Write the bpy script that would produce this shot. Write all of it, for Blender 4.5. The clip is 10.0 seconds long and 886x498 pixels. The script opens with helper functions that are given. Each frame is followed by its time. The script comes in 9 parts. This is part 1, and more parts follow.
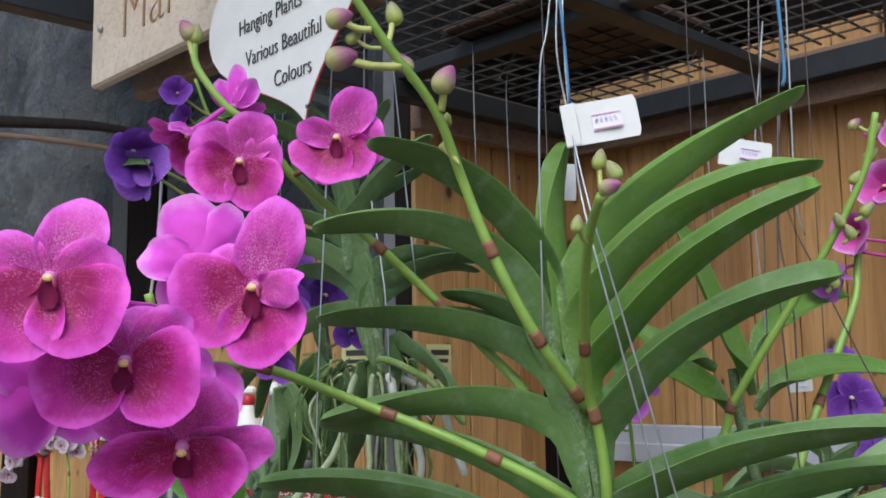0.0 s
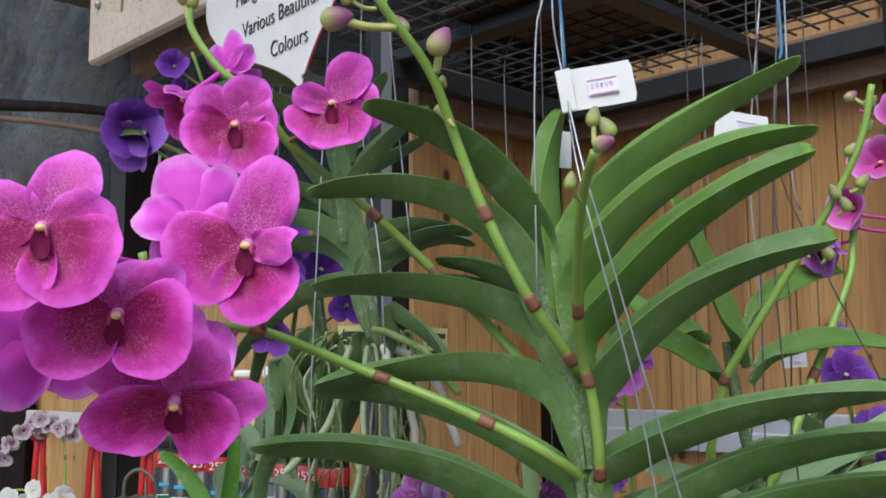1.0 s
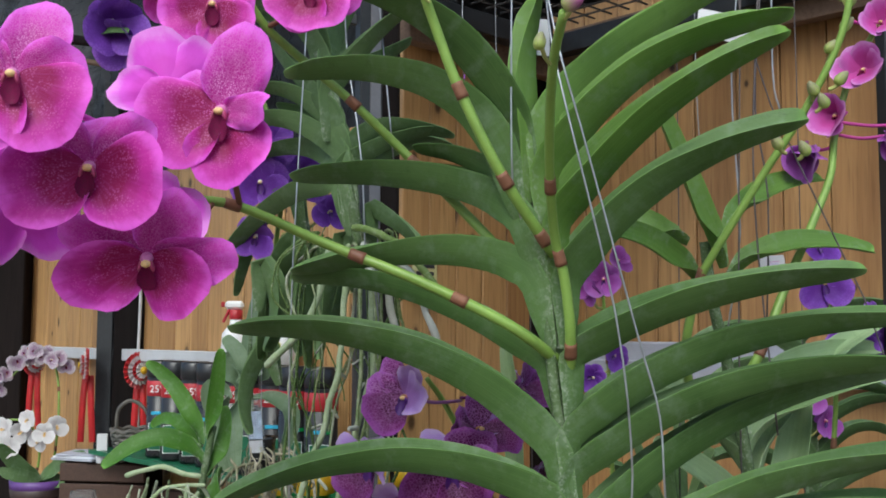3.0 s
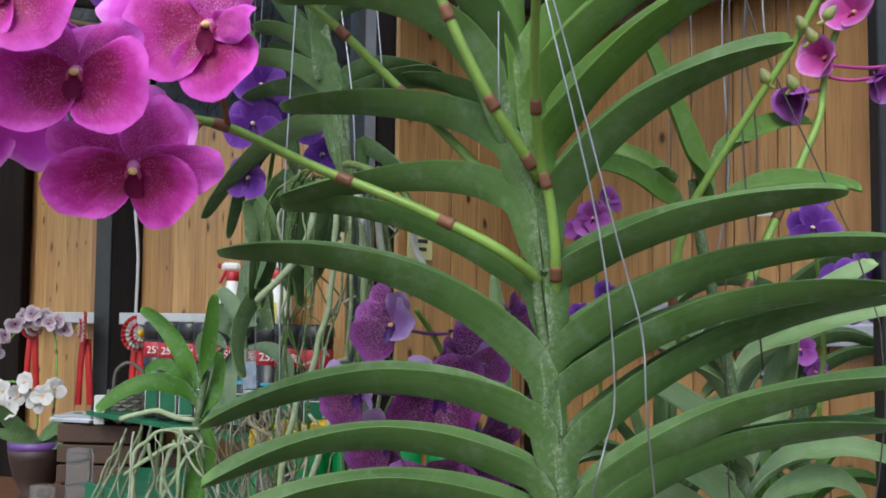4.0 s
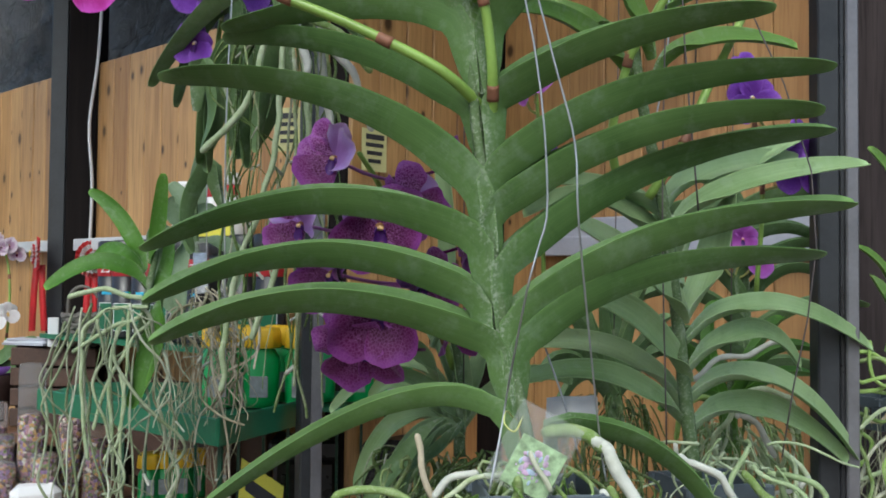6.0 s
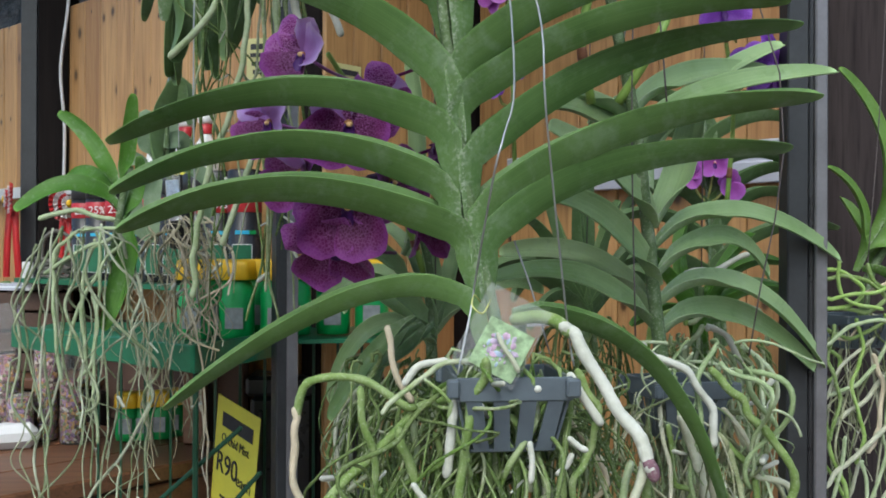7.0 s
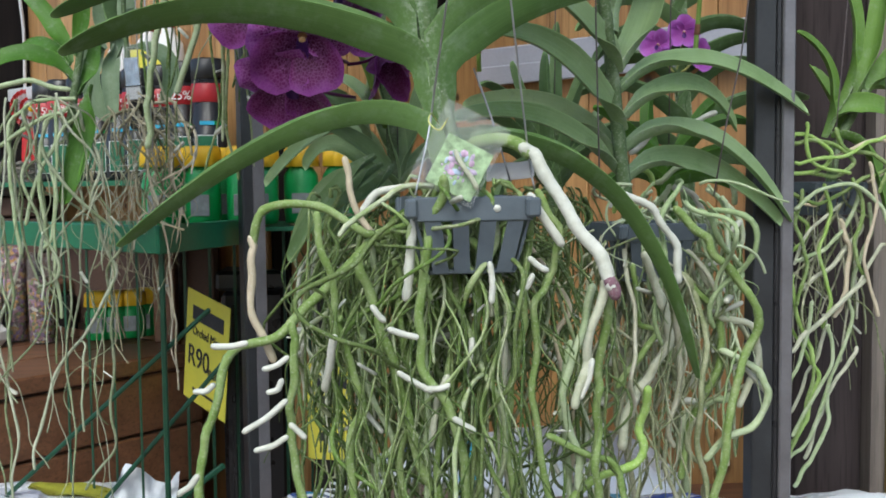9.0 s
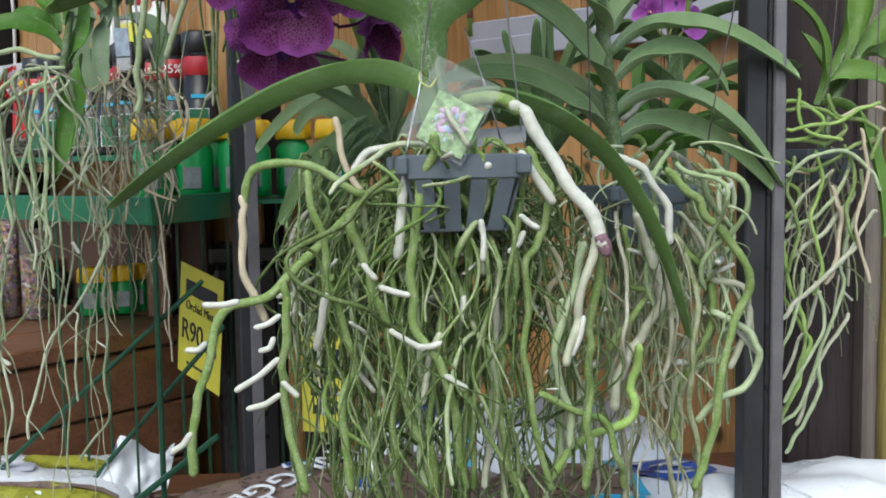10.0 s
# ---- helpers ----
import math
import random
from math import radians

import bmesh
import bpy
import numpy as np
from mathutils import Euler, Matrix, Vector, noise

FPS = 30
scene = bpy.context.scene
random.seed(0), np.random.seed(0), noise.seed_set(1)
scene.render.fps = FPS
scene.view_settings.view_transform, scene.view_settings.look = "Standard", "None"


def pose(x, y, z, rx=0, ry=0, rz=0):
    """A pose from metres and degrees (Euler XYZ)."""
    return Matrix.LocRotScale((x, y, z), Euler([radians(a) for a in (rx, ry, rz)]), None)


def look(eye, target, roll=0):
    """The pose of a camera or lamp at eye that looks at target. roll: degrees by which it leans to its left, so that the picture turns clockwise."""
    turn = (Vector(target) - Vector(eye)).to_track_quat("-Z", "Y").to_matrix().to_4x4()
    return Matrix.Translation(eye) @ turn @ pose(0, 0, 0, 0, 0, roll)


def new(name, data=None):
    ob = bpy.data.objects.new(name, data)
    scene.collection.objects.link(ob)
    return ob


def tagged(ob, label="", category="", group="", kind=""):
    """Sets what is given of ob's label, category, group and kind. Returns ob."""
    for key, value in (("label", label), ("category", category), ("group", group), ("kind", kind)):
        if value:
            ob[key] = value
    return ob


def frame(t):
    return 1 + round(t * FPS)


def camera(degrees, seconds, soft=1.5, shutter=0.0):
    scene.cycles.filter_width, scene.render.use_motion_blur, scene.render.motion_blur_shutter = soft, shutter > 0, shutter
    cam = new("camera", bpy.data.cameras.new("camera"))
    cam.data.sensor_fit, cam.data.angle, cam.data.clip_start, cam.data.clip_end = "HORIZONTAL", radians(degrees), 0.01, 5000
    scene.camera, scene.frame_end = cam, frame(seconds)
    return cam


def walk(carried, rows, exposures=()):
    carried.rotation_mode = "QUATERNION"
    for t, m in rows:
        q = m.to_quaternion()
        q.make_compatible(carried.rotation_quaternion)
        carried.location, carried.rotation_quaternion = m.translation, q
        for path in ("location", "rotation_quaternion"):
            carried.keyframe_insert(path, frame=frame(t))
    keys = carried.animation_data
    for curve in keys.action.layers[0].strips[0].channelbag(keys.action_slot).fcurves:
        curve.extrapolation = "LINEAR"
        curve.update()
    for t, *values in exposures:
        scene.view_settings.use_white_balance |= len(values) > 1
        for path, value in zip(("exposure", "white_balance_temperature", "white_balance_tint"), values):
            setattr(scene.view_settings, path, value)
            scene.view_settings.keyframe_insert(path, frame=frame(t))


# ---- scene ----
cam = camera(47.6, 10.0, 1.8)
PATH = [
    (0, (-0.0000, 0.0000, 1.7000), (-0.0000, 1.9839, 1.9533), -0.79),
    (0.5, (0.0008, 0.0036, 1.6868), (0.0031, 1.9878, 1.9375), -0.57),
    (1, (0.0034, 0.0033, 1.6739), (0.0058, 1.9883, 1.9184), -0.41),
    (1.5, (-0.0007, -0.0007, 1.6535), (0.0132, 1.9848, 1.8931), -0.01),
    (2, (0.0016, -0.0039, 1.6399), (0.0198, 1.9839, 1.8598), -0.10),
    (2.2, (0.0038, -0.0028, 1.6327), (0.0226, 1.9859, 1.8440), -0.09),
    (3.3, (0.0283, 0.0037, 1.5937), (0.0280, 1.9979, 1.7453), 0.30),
    (3.5, (0.0294, 0.0029, 1.5833), (0.0306, 1.9976, 1.7292), 0.40),
    (4, (0.0353, -0.0012, 1.5554), (0.0391, 1.9946, 1.6856), 0.49),
    (4.5, (0.0417, -0.0016, 1.5296), (0.0548, 1.9950, 1.6452), 0.36),
    (5, (0.0438, -0.0038, 1.4968), (0.0776, 1.9931, 1.6015), 0.52),
    (5.5, (0.0500, -0.0090, 1.4663), (0.1029, 1.9882, 1.5567), 0.62),
    (5.7, (0.0531, -0.0091, 1.4496), (0.1159, 1.9882, 1.5333), 0.62),
    (6.8, (0.0677, -0.0128, 1.3688), (0.1769, 1.9841, 1.3910), 0.29),
    (7, (0.0685, -0.0108, 1.3583), (0.1856, 1.9857, 1.3622), 0.21),
    (7.5, (0.0732, -0.0066, 1.3353), (0.2048, 1.9887, 1.2979), 0.03),
    (8, (0.0791, -0.0042, 1.3058), (0.2220, 1.9893, 1.2337), -0.14),
    (8.5, (0.0873, 0.0006, 1.2836), (0.2346, 1.9925, 1.1803), -0.41),
    (9, (0.0856, 0.0030, 1.2662), (0.2462, 1.9922, 1.1351), -0.63),
    (9.5, (0.0881, 0.0000, 1.2561), (0.2527, 1.9873, 1.1025), -0.76),
    (10, (0.0877, 0.0011, 1.2467), (0.2590, 1.9868, 1.0795), -0.92),
]
walk(cam, [(t, look(eye, target, roll)) for t, eye, target, roll in PATH], [(0.0, 0.36, 5900, 2), (4.0, 0.34, 5850, 1), (7.0, 0.46, 5850, 1), (10.0, 0.54, 5950, 3)])

# ---- world, sun and exposure ----
world = bpy.data.worlds.new("world")
scene.world = world
world.use_nodes = True
wn = world.node_tree.nodes
wl = world.node_tree.links
sky = wn.new("ShaderNodeTexSky")
sky.sky_type = "NISHITA"
sky.sun_disc = False
sky.sun_elevation = radians(50)
sky.sun_rotation = radians(196)
sky.dust_density = 4.0
sky.ozone_density = 0.6
wl.new(sky.outputs[0], wn["Background"].inputs[0])
wn["Background"].inputs[1].default_value = 0.15
sun_data = bpy.data.lights.new("sun", "SUN")
sun_data.energy = 1.3
sun_data.angle = radians(35)
sun_data.color = (1.0, 0.985, 0.95)
sun = new("sun", sun_data)
sun.matrix_world = look((-1.0, -3.2, 6.2), (0.2, 1.0, 1.4))


# ---- materials ----
def material(name, rough=0.5, metal=0.0, spec=0.5):
    m = bpy.data.materials.new(name)
    m.use_nodes = True
    nt = m.node_tree
    b = nt.nodes["Principled BSDF"]
    b.inputs["Roughness"].default_value = rough
    b.inputs["Metallic"].default_value = metal
    b.inputs["Specular IOR Level"].default_value = spec
    return m, nt, b


def node(nt, kind, **values):
    n = nt.nodes.new(kind)
    for key, value in values.items():
        if key in n.inputs:
            n.inputs[key].default_value = value
    return n


def ramp(nt, src, stops, mode="LINEAR"):
    r = nt.nodes.new("ShaderNodeValToRGB")
    r.color_ramp.interpolation = mode
    el = r.color_ramp.elements
    while len(el) < len(stops):
        el.new(0.5)
    for e, (pos, col) in zip(el, stops):
        e.position = pos
        e.color = (*col, 1) if len(col) == 3 else col
    nt.links.new(src, r.inputs[0])
    return r.outputs[0]


def mix(nt, fac, a, b, mode="MIX"):
    m = nt.nodes.new("ShaderNodeMix")
    m.data_type, m.blend_type = "RGBA", mode
    for sock, v in ((m.inputs[0], fac), (m.inputs[6], a), (m.inputs[7], b)):
        if hasattr(v, "is_linked"):
            nt.links.new(v, sock)
        elif isinstance(v, (int, float)):
            sock.default_value = v
        else:
            sock.default_value = (*v, 1)
    return m.outputs[2]


def maths(nt, op, a, b=0.0):
    m = nt.nodes.new("ShaderNodeMath")
    m.operation = op
    m.use_clamp = False
    for sock, v in ((m.inputs[0], a), (m.inputs[1], b)):
        if hasattr(v, "is_linked"):
            nt.links.new(v, sock)
        else:
            sock.default_value = v
    return m.outputs[0]


def coords(nt, kind="Object", scale=(1, 1, 1), spread=0.0):
    tc = nt.nodes.new("ShaderNodeTexCoord")
    mp = nt.nodes.new("ShaderNodeMapping")
    mp.inputs["Scale"].default_value = scale
    nt.links.new(tc.outputs[kind], mp.inputs[0])
    if spread:
        info = nt.nodes.new("ShaderNodeObjectInfo")
        nt.links.new(maths(nt, "MULTIPLY", info.outputs["Random"], spread), mp.inputs["Location"])
    return mp.outputs[0]


def noise_tex(nt, vec, scale, detail=4.0, rough=0.55, distortion=0.0):
    n = node(nt, "ShaderNodeTexNoise", Scale=scale, Detail=detail, Roughness=rough, Distortion=distortion)
    nt.links.new(vec, n.inputs["Vector"])
    return n.outputs["Fac"]


def bump(nt, bsdf, height, strength=0.3, distance=0.002):
    b = node(nt, "ShaderNodeBump", Strength=strength, Distance=distance)
    nt.links.new(height, b.inputs["Height"])
    nt.links.new(b.outputs[0], bsdf.inputs["Normal"])


def translucent(nt, bsdf, color, amount):
    tr = nt.nodes.new("ShaderNodeBsdfTranslucent")
    nt.links.new(color, tr.inputs["Color"])
    ms = nt.nodes.new("ShaderNodeMixShader")
    ms.inputs[0].default_value = amount
    nt.links.new(bsdf.outputs[0], ms.inputs[1])
    nt.links.new(tr.outputs[0], ms.inputs[2])
    nt.links.new(ms.outputs[0], nt.nodes["Material Output"].inputs[0])


def plain(name, color, rough=0.5, metal=0.0, vary=0.25, scale=12.0, relief=0.15, fine=140.0):
    """A painted, moulded or stony surface with blotches and fine grain."""
    m, nt, b = material(name, rough, metal)
    v = coords(nt, "Object", spread=7.0)
    big = noise_tex(nt, v, scale, 5.0)
    small = noise_tex(nt, v, fine, 3.0)
    dark = tuple(c * (1 - vary) for c in color)
    light = tuple(min(1.0, c * (1 + vary * 0.7)) for c in color)
    col = ramp(nt, big, [(0.3, dark), (0.7, light)])
    col = mix(nt, 0.25, col, ramp(nt, small, [(0.35, dark), (0.65, light)]))
    nt.links.new(col, b.inputs["Base Color"])
    rr = ramp(nt, big, [(0.3, (rough * 0.8,) * 3), (0.7, (min(1, rough * 1.2),) * 3)])
    nt.links.new(rr, b.inputs["Roughness"])
    bump(nt, b, small, relief, 0.001)
    return m


def leaf_material(name, dark, light, dust=0.35, through_light=0.16):
    m, nt, b = material(name, 0.48, 0.0, 0.28)
    uv = coords(nt, "UV")
    ob = coords(nt, "Object", spread=5.0)
    info = nt.nodes.new("ShaderNodeObjectInfo")
    tone = maths(nt, "ADD", noise_tex(nt, ob, 14.0, 4.0), maths(nt, "MULTIPLY", maths(nt, "SUBTRACT", info.outputs["Random"], 0.5), 0.35))
    col = ramp(nt, tone, [(0.25, dark), (0.75, light)])
    sep = nt.nodes.new("ShaderNodeSeparateXYZ")
    nt.links.new(uv, sep.inputs[0])
    # fine lengthwise veins and a paler midrib
    veins = node(nt, "ShaderNodeTexNoise", Scale=1.0, Detail=2.0)
    mp = nt.nodes.new("ShaderNodeMapping")
    mp.inputs["Scale"].default_value = (2.5, 46.0, 1.0)
    nt.links.new(uv, mp.inputs[0])
    nt.links.new(mp.outputs[0], veins.inputs["Vector"])
    col = mix(nt, ramp(nt, veins.outputs["Fac"], [(0.35, (0, 0, 0)), (0.75, (0.32, 0.32, 0.32))]), col, tuple(c * 1.35 for c in light))
    rib = maths(nt, "ABSOLUTE", maths(nt, "SUBTRACT", sep.outputs["Y"], 0.5))
    col = mix(nt, ramp(nt, rib, [(0.0, (0.16, 0.16, 0.16)), (0.04, (0, 0, 0))]), col, tuple(c * 0.55 for c in dark))
    edge = ramp(nt, rib, [(0.46, (0, 0, 0)), (0.5, (0.22, 0.22, 0.22))])
    edge = maths(nt, "ADD", edge, ramp(nt, sep.outputs["X"], [(0.965, (0, 0, 0)), (1.0, (0.55, 0.55, 0.55))]))
    col = mix(nt, edge, col, tuple(min(1, c * 2.2) for c in light))
    # dry mineral film from spraying
    film = noise_tex(nt, ob, 17.0, 7.0, 0.75, 0.6)
    spots = noise_tex(nt, ob, 260.0, 2.0)
    amount = maths(nt, "MULTIPLY", ramp(nt, film, [(0.52, (0, 0, 0)), (0.78, (1, 1, 1))]), ramp(nt, spots, [(0.35, (0.25, 0.25, 0.25)), (0.7, (1, 1, 1))]))
    col = mix(nt, maths(nt, "MULTIPLY", amount, dust), col, (0.34, 0.42, 0.33))
    stain = ramp(nt, noise_tex(nt, ob, 55.0, 5.0, 0.7), [(0.58, (0, 0, 0)), (0.72, (0.35, 0.35, 0.35))])
    col = mix(nt, stain, col, tuple(c * 0.55 for c in dark))
    streak = nt.nodes.new("ShaderNodeMapping")
    streak.inputs["Scale"].default_value = (14.0, 2.2, 1.0)
    nt.links.new(uv, streak.inputs[0])
    info2 = nt.nodes.new("ShaderNodeObjectInfo")
    nt.links.new(maths(nt, "MULTIPLY", info2.outputs["Random"], 50.0), streak.inputs["Location"])
    smear = ramp(nt, noise_tex(nt, streak.outputs[0], 1.0, 4.0, 0.6), [(0.54, (0, 0, 0)), (0.78, (0.34, 0.34, 0.34))])
    col = mix(nt, smear, col, (0.30, 0.38, 0.28))
    # papery scurf where the blade clasps the stem
    scurf = maths(nt, "MULTIPLY", ramp(nt, sep.outputs["X"], [(0.08, (1, 1, 1)), (0.24, (0, 0, 0))]), ramp(nt, noise_tex(nt, ob, 190.0, 5.0, 0.8), [(0.50, (0.10, 0.10, 0.10)), (0.60, (0.85, 0.85, 0.85))]))
    scurf = maths(nt, "MULTIPLY", scurf, ramp(nt, rib, [(0.18, (0.16, 0.16, 0.16)), (0.36, (0.35, 0.35, 0.35)), (0.45, (1, 1, 1))]))
    col = mix(nt, scurf, col, (0.42, 0.47, 0.38))
    nt.links.new(col, b.inputs["Base Color"])
    nt.links.new(ramp(nt, film, [(0.3, (0.42, 0.42, 0.42)), (0.8, (0.62, 0.62, 0.62))]), b.inputs["Roughness"])
    bump(nt, b, veins.outputs["Fac"], 0.12, 0.0010)
    translucent(nt, b, col, through_light)
    return m


def petal_material(name, ground, deep, vein, edge, spots=0.5, core=0.8, scale=26.0, net=0.0, reach=0.6):
    """Orchid petal: deep throat, paler toward the rim, fine veins that fan from the claw, pale dots, and for some kinds a net."""
    m, nt, b = material(name, 0.5, 0.0, 0.3)
    b.inputs["Sheen Weight"].default_value = 0.2
    b.inputs["Sheen Roughness"].default_value = 0.4
    uv = coords(nt, "UV")
    flat = nt.nodes.new("ShaderNodeUVMap")
    flat.uv_map = "flat"
    info = nt.nodes.new("ShaderNodeObjectInfo")
    away = nt.nodes.new("ShaderNodeMapping")
    nt.links.new(flat.outputs[0], away.inputs[0])
    nt.links.new(maths(nt, "MULTIPLY", info.outputs["Random"], 13.0), away.inputs["Location"])
    fl = away.outputs[0]
    sep = nt.nodes.new("ShaderNodeSeparateXYZ")
    nt.links.new(uv, sep.inputs[0])
    cloud = noise_tex(nt, fl, 3.2, 4.0, 0.6)
    t = maths(nt, "ADD", sep.outputs["X"], maths(nt, "MULTIPLY", maths(nt, "SUBTRACT", cloud, 0.5), 0.42))
    inner = tuple(g + (d - g) * core for g, d in zip(ground, deep))
    col = ramp(nt, t, [(0.46, inner), (0.78, ground), (1.05, edge)], "EASE")
    # veins that run out from the claw
    mp = nt.nodes.new("ShaderNodeMapping")
    mp.inputs["Scale"].default_value = (1.6, 34.0, 1.0)
    nt.links.new(uv, mp.inputs[0])
    ribs = noise_tex(nt, mp.outputs[0], 1.0, 3.0, 0.6, 0.4)
    col = mix(nt, ramp(nt, ribs, [(0.50, (0, 0, 0)), (0.72, (0.22, 0.22, 0.22))]), col, vein)
    col = mix(nt, ramp(nt, ribs, [(0.28, (0.20, 0.20, 0.20)), (0.46, (0, 0, 0))]), col, inner)
    if net:
        vor = node(nt, "ShaderNodeTexVoronoi", Scale=scale, Randomness=0.9)
        vor.feature = "DISTANCE_TO_EDGE"
        nt.links.new(fl, vor.inputs["Vector"])
        col = mix(nt, ramp(nt, vor.outputs["Distance"], [(0.04, (net, net, net)), (0.16, (0, 0, 0))]), col, vein)
    # pale dots, thickest toward the claw and broken into drifts
    dots = node(nt, "ShaderNodeTexVoronoi", Scale=scale * 1.5, Randomness=0.9)
    nt.links.new(fl, dots.inputs["Vector"])
    size = maths(nt, "ADD", 0.20, maths(nt, "MULTIPLY", noise_tex(nt, fl, 9.0, 2.0), 0.22))
    dot = ramp(nt, maths(nt, "SUBTRACT", dots.outputs["Distance"], size), [(0.0, (1, 1, 1)), (0.14, (0, 0, 0))])
    near = ramp(nt, sep.outputs["X"], [(0.10, (1, 1, 1)), (reach, (0.45, 0.45, 0.45)), (0.95, (0.0, 0.0, 0.0))])
    broken = ramp(nt, noise_tex(nt, fl, 5.0, 3.0), [(0.38, (0, 0, 0)), (0.60, (1, 1, 1))])
    amount = maths(nt, "MULTIPLY", maths(nt, "MULTIPLY", dot, near), maths(nt, "MULTIPLY", broken, spots))
    col = mix(nt, amount, col, tuple(min(1, c * 1.15 + 0.10) for c in vein))
    nt.links.new(col, b.inputs["Base Color"])
    bump(nt, b, maths(nt, "ADD", ribs, maths(nt, "MULTIPLY", noise_tex(nt, fl, 70.0, 2.0), 0.25)), 0.18, 0.0012)
    translucent(nt, b, col, 0.36)
    return m


def wood_material(name, dark, light, knots=True, rough=0.5, axis=2, knot_scale=3.0):
    """Boards with lengthwise grain, rings and small dark knots."""
    m, nt, b = material(name, rough)
    stretch = [26.0, 26.0, 26.0]
    stretch[axis] = 1.3
    v = coords(nt, "Object", tuple(stretch), spread=31.0)
    grain = noise_tex(nt, v, 1.0, 6.0, 0.6, 1.2)
    v2 = coords(nt, "Object", spread=17.0)
    tone = noise_tex(nt, v2, 2.2, 3.0)
    info = nt.nodes.new("ShaderNodeObjectInfo")
    t = maths(nt, "ADD", maths(nt, "ADD", maths(nt, "MULTIPLY", grain, 0.8), maths(nt, "MULTIPLY", tone, 0.35)), maths(nt, "MULTIPLY", info.outputs["Random"], 0.28))
    col = ramp(nt, t, [(0.38, dark), (0.95, light)])
    fine = noise_tex(nt, coords(nt, "Object", tuple(s * 6 for s in stretch), spread=9.0), 1.0, 2.0)
    col = mix(nt, ramp(nt, fine, [(0.5, (0, 0, 0)), (0.72, (0.45, 0.45, 0.45))]), col, tuple(c * 0.55 for c in dark))
    if knots:
        flat = nt.nodes.new("ShaderNodeSeparateXYZ")
        nt.links.new(coords(nt, "Object"), flat.inputs[0])
        one, two = ("Z", "X") if axis == 2 else ("X", "Z")
        put = nt.nodes.new("ShaderNodeCombineXYZ")
        own = nt.nodes.new("ShaderNodeObjectInfo")
        nt.links.new(maths(nt, "ADD", maths(nt, "MULTIPLY", flat.outputs[two], 13.0), maths(nt, "MULTIPLY", own.outputs["Random"], 90.0)), put.inputs[0])
        nt.links.new(maths(nt, "ADD", maths(nt, "MULTIPLY", flat.outputs[one], 8.0), maths(nt, "MULTIPLY", own.outputs["Random"], 37.0)), put.inputs[1])
        vor = node(nt, "ShaderNodeTexVoronoi", Scale=knot_scale / 3.0, Randomness=1.0)
        vor.voronoi_dimensions = "2D"
        nt.links.new(put.outputs[0], vor.inputs["Vector"])
        # only some cells carry a knot
        sep = nt.nodes.new("ShaderNodeSeparateColor")
        nt.links.new(vor.outputs["Color"], sep.inputs[0])
        has = maths(nt, "GREATER_THAN", sep.outputs[0], 0.60)
        size = maths(nt, "ADD", maths(nt, "MULTIPLY", sep.outputs[1], 1.3), 0.25)
        ring = ramp(nt, maths(nt, "DIVIDE", vor.outputs["Distance"], size), [(0.05, (1, 1, 1)), (0.085, (0.75, 0.75, 0.75)), (0.12, (0.25, 0.25, 0.25)), (0.20, (0, 0, 0))])
        col = mix(nt, maths(nt, "MULTIPLY", ring, has), col, tuple(c * 0.22 for c in dark))
    nt.links.new(col, b.inputs["Base Color"])
    bump(nt, b, grain, 0.2, 0.0015)
    return m


def root_material(name, stops, white=0.0):
    m, nt, b = material(name, 0.7, 0.0, 0.3)
    v = coords(nt, "Object", spread=5.0)
    geo = nt.nodes.new("ShaderNodeNewGeometry")
    t = maths(nt, "ADD", maths(nt, "MULTIPLY", noise_tex(nt, v, 48.0, 6.0, 0.7), 0.85), maths(nt, "MULTIPLY", maths(nt, "SUBTRACT", geo.outputs["Random Per Island"], 0.06), 0.5))
    col = ramp(nt, t, stops)
    speck = noise_tex(nt, v, 420.0, 2.0)
    col = mix(nt, ramp(nt, speck, [(0.55, (0, 0, 0)), (0.75, (0.4, 0.4, 0.4))]), col, (0.52, 0.54, 0.45))
    nt.links.new(col, b.inputs["Base Color"])
    bump(nt, b, maths(nt, "ADD", maths(nt, "MULTIPLY", speck, 0.4), noise_tex(nt, v, 130.0, 3.0)), 0.6, 0.0016)
    return m


pine = wood_material("knotty_pine", (0.275, 0.132, 0.048), (0.54, 0.322, 0.130), True, 0.42)
pine_pale = wood_material("pale_board", (0.46, 0.37, 0.30), (0.64, 0.55, 0.47), True, 0.6, 0)
beam_wood = wood_material("weathered_beam", (0.13, 0.075, 0.05), (0.27, 0.18, 0.125), False, 0.75, 0)
table_wood = wood_material("stained_table", (0.05, 0.021, 0.011), (0.19, 0.088, 0.045), False, 0.4, 0)
dark_wood = wood_material("blackened_timber", (0.005, 0.004, 0.004), (0.018, 0.013, 0.012), False, 0.85, 2)
dark_wood.node_tree.nodes["Principled BSDF"].inputs["Specular IOR Level"].default_value = 0.12
pole_wood = wood_material("rough_dark_bark", (0.012, 0.009, 0.010), (0.048, 0.038, 0.038), False, 0.9, 2)
pole_wood.node_tree.nodes["Principled BSDF"].inputs["Specular IOR Level"].default_value = 0.12
yellow_wood = wood_material("lichen_post", (0.18, 0.14, 0.04), (0.36, 0.29, 0.09), False, 0.8, 2)
brown_board = plain("brown_board", (0.075, 0.040, 0.027), 0.7, 0, 0.4, 6)
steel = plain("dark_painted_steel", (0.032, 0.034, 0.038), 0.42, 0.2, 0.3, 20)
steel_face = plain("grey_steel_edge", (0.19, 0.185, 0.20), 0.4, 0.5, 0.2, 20)
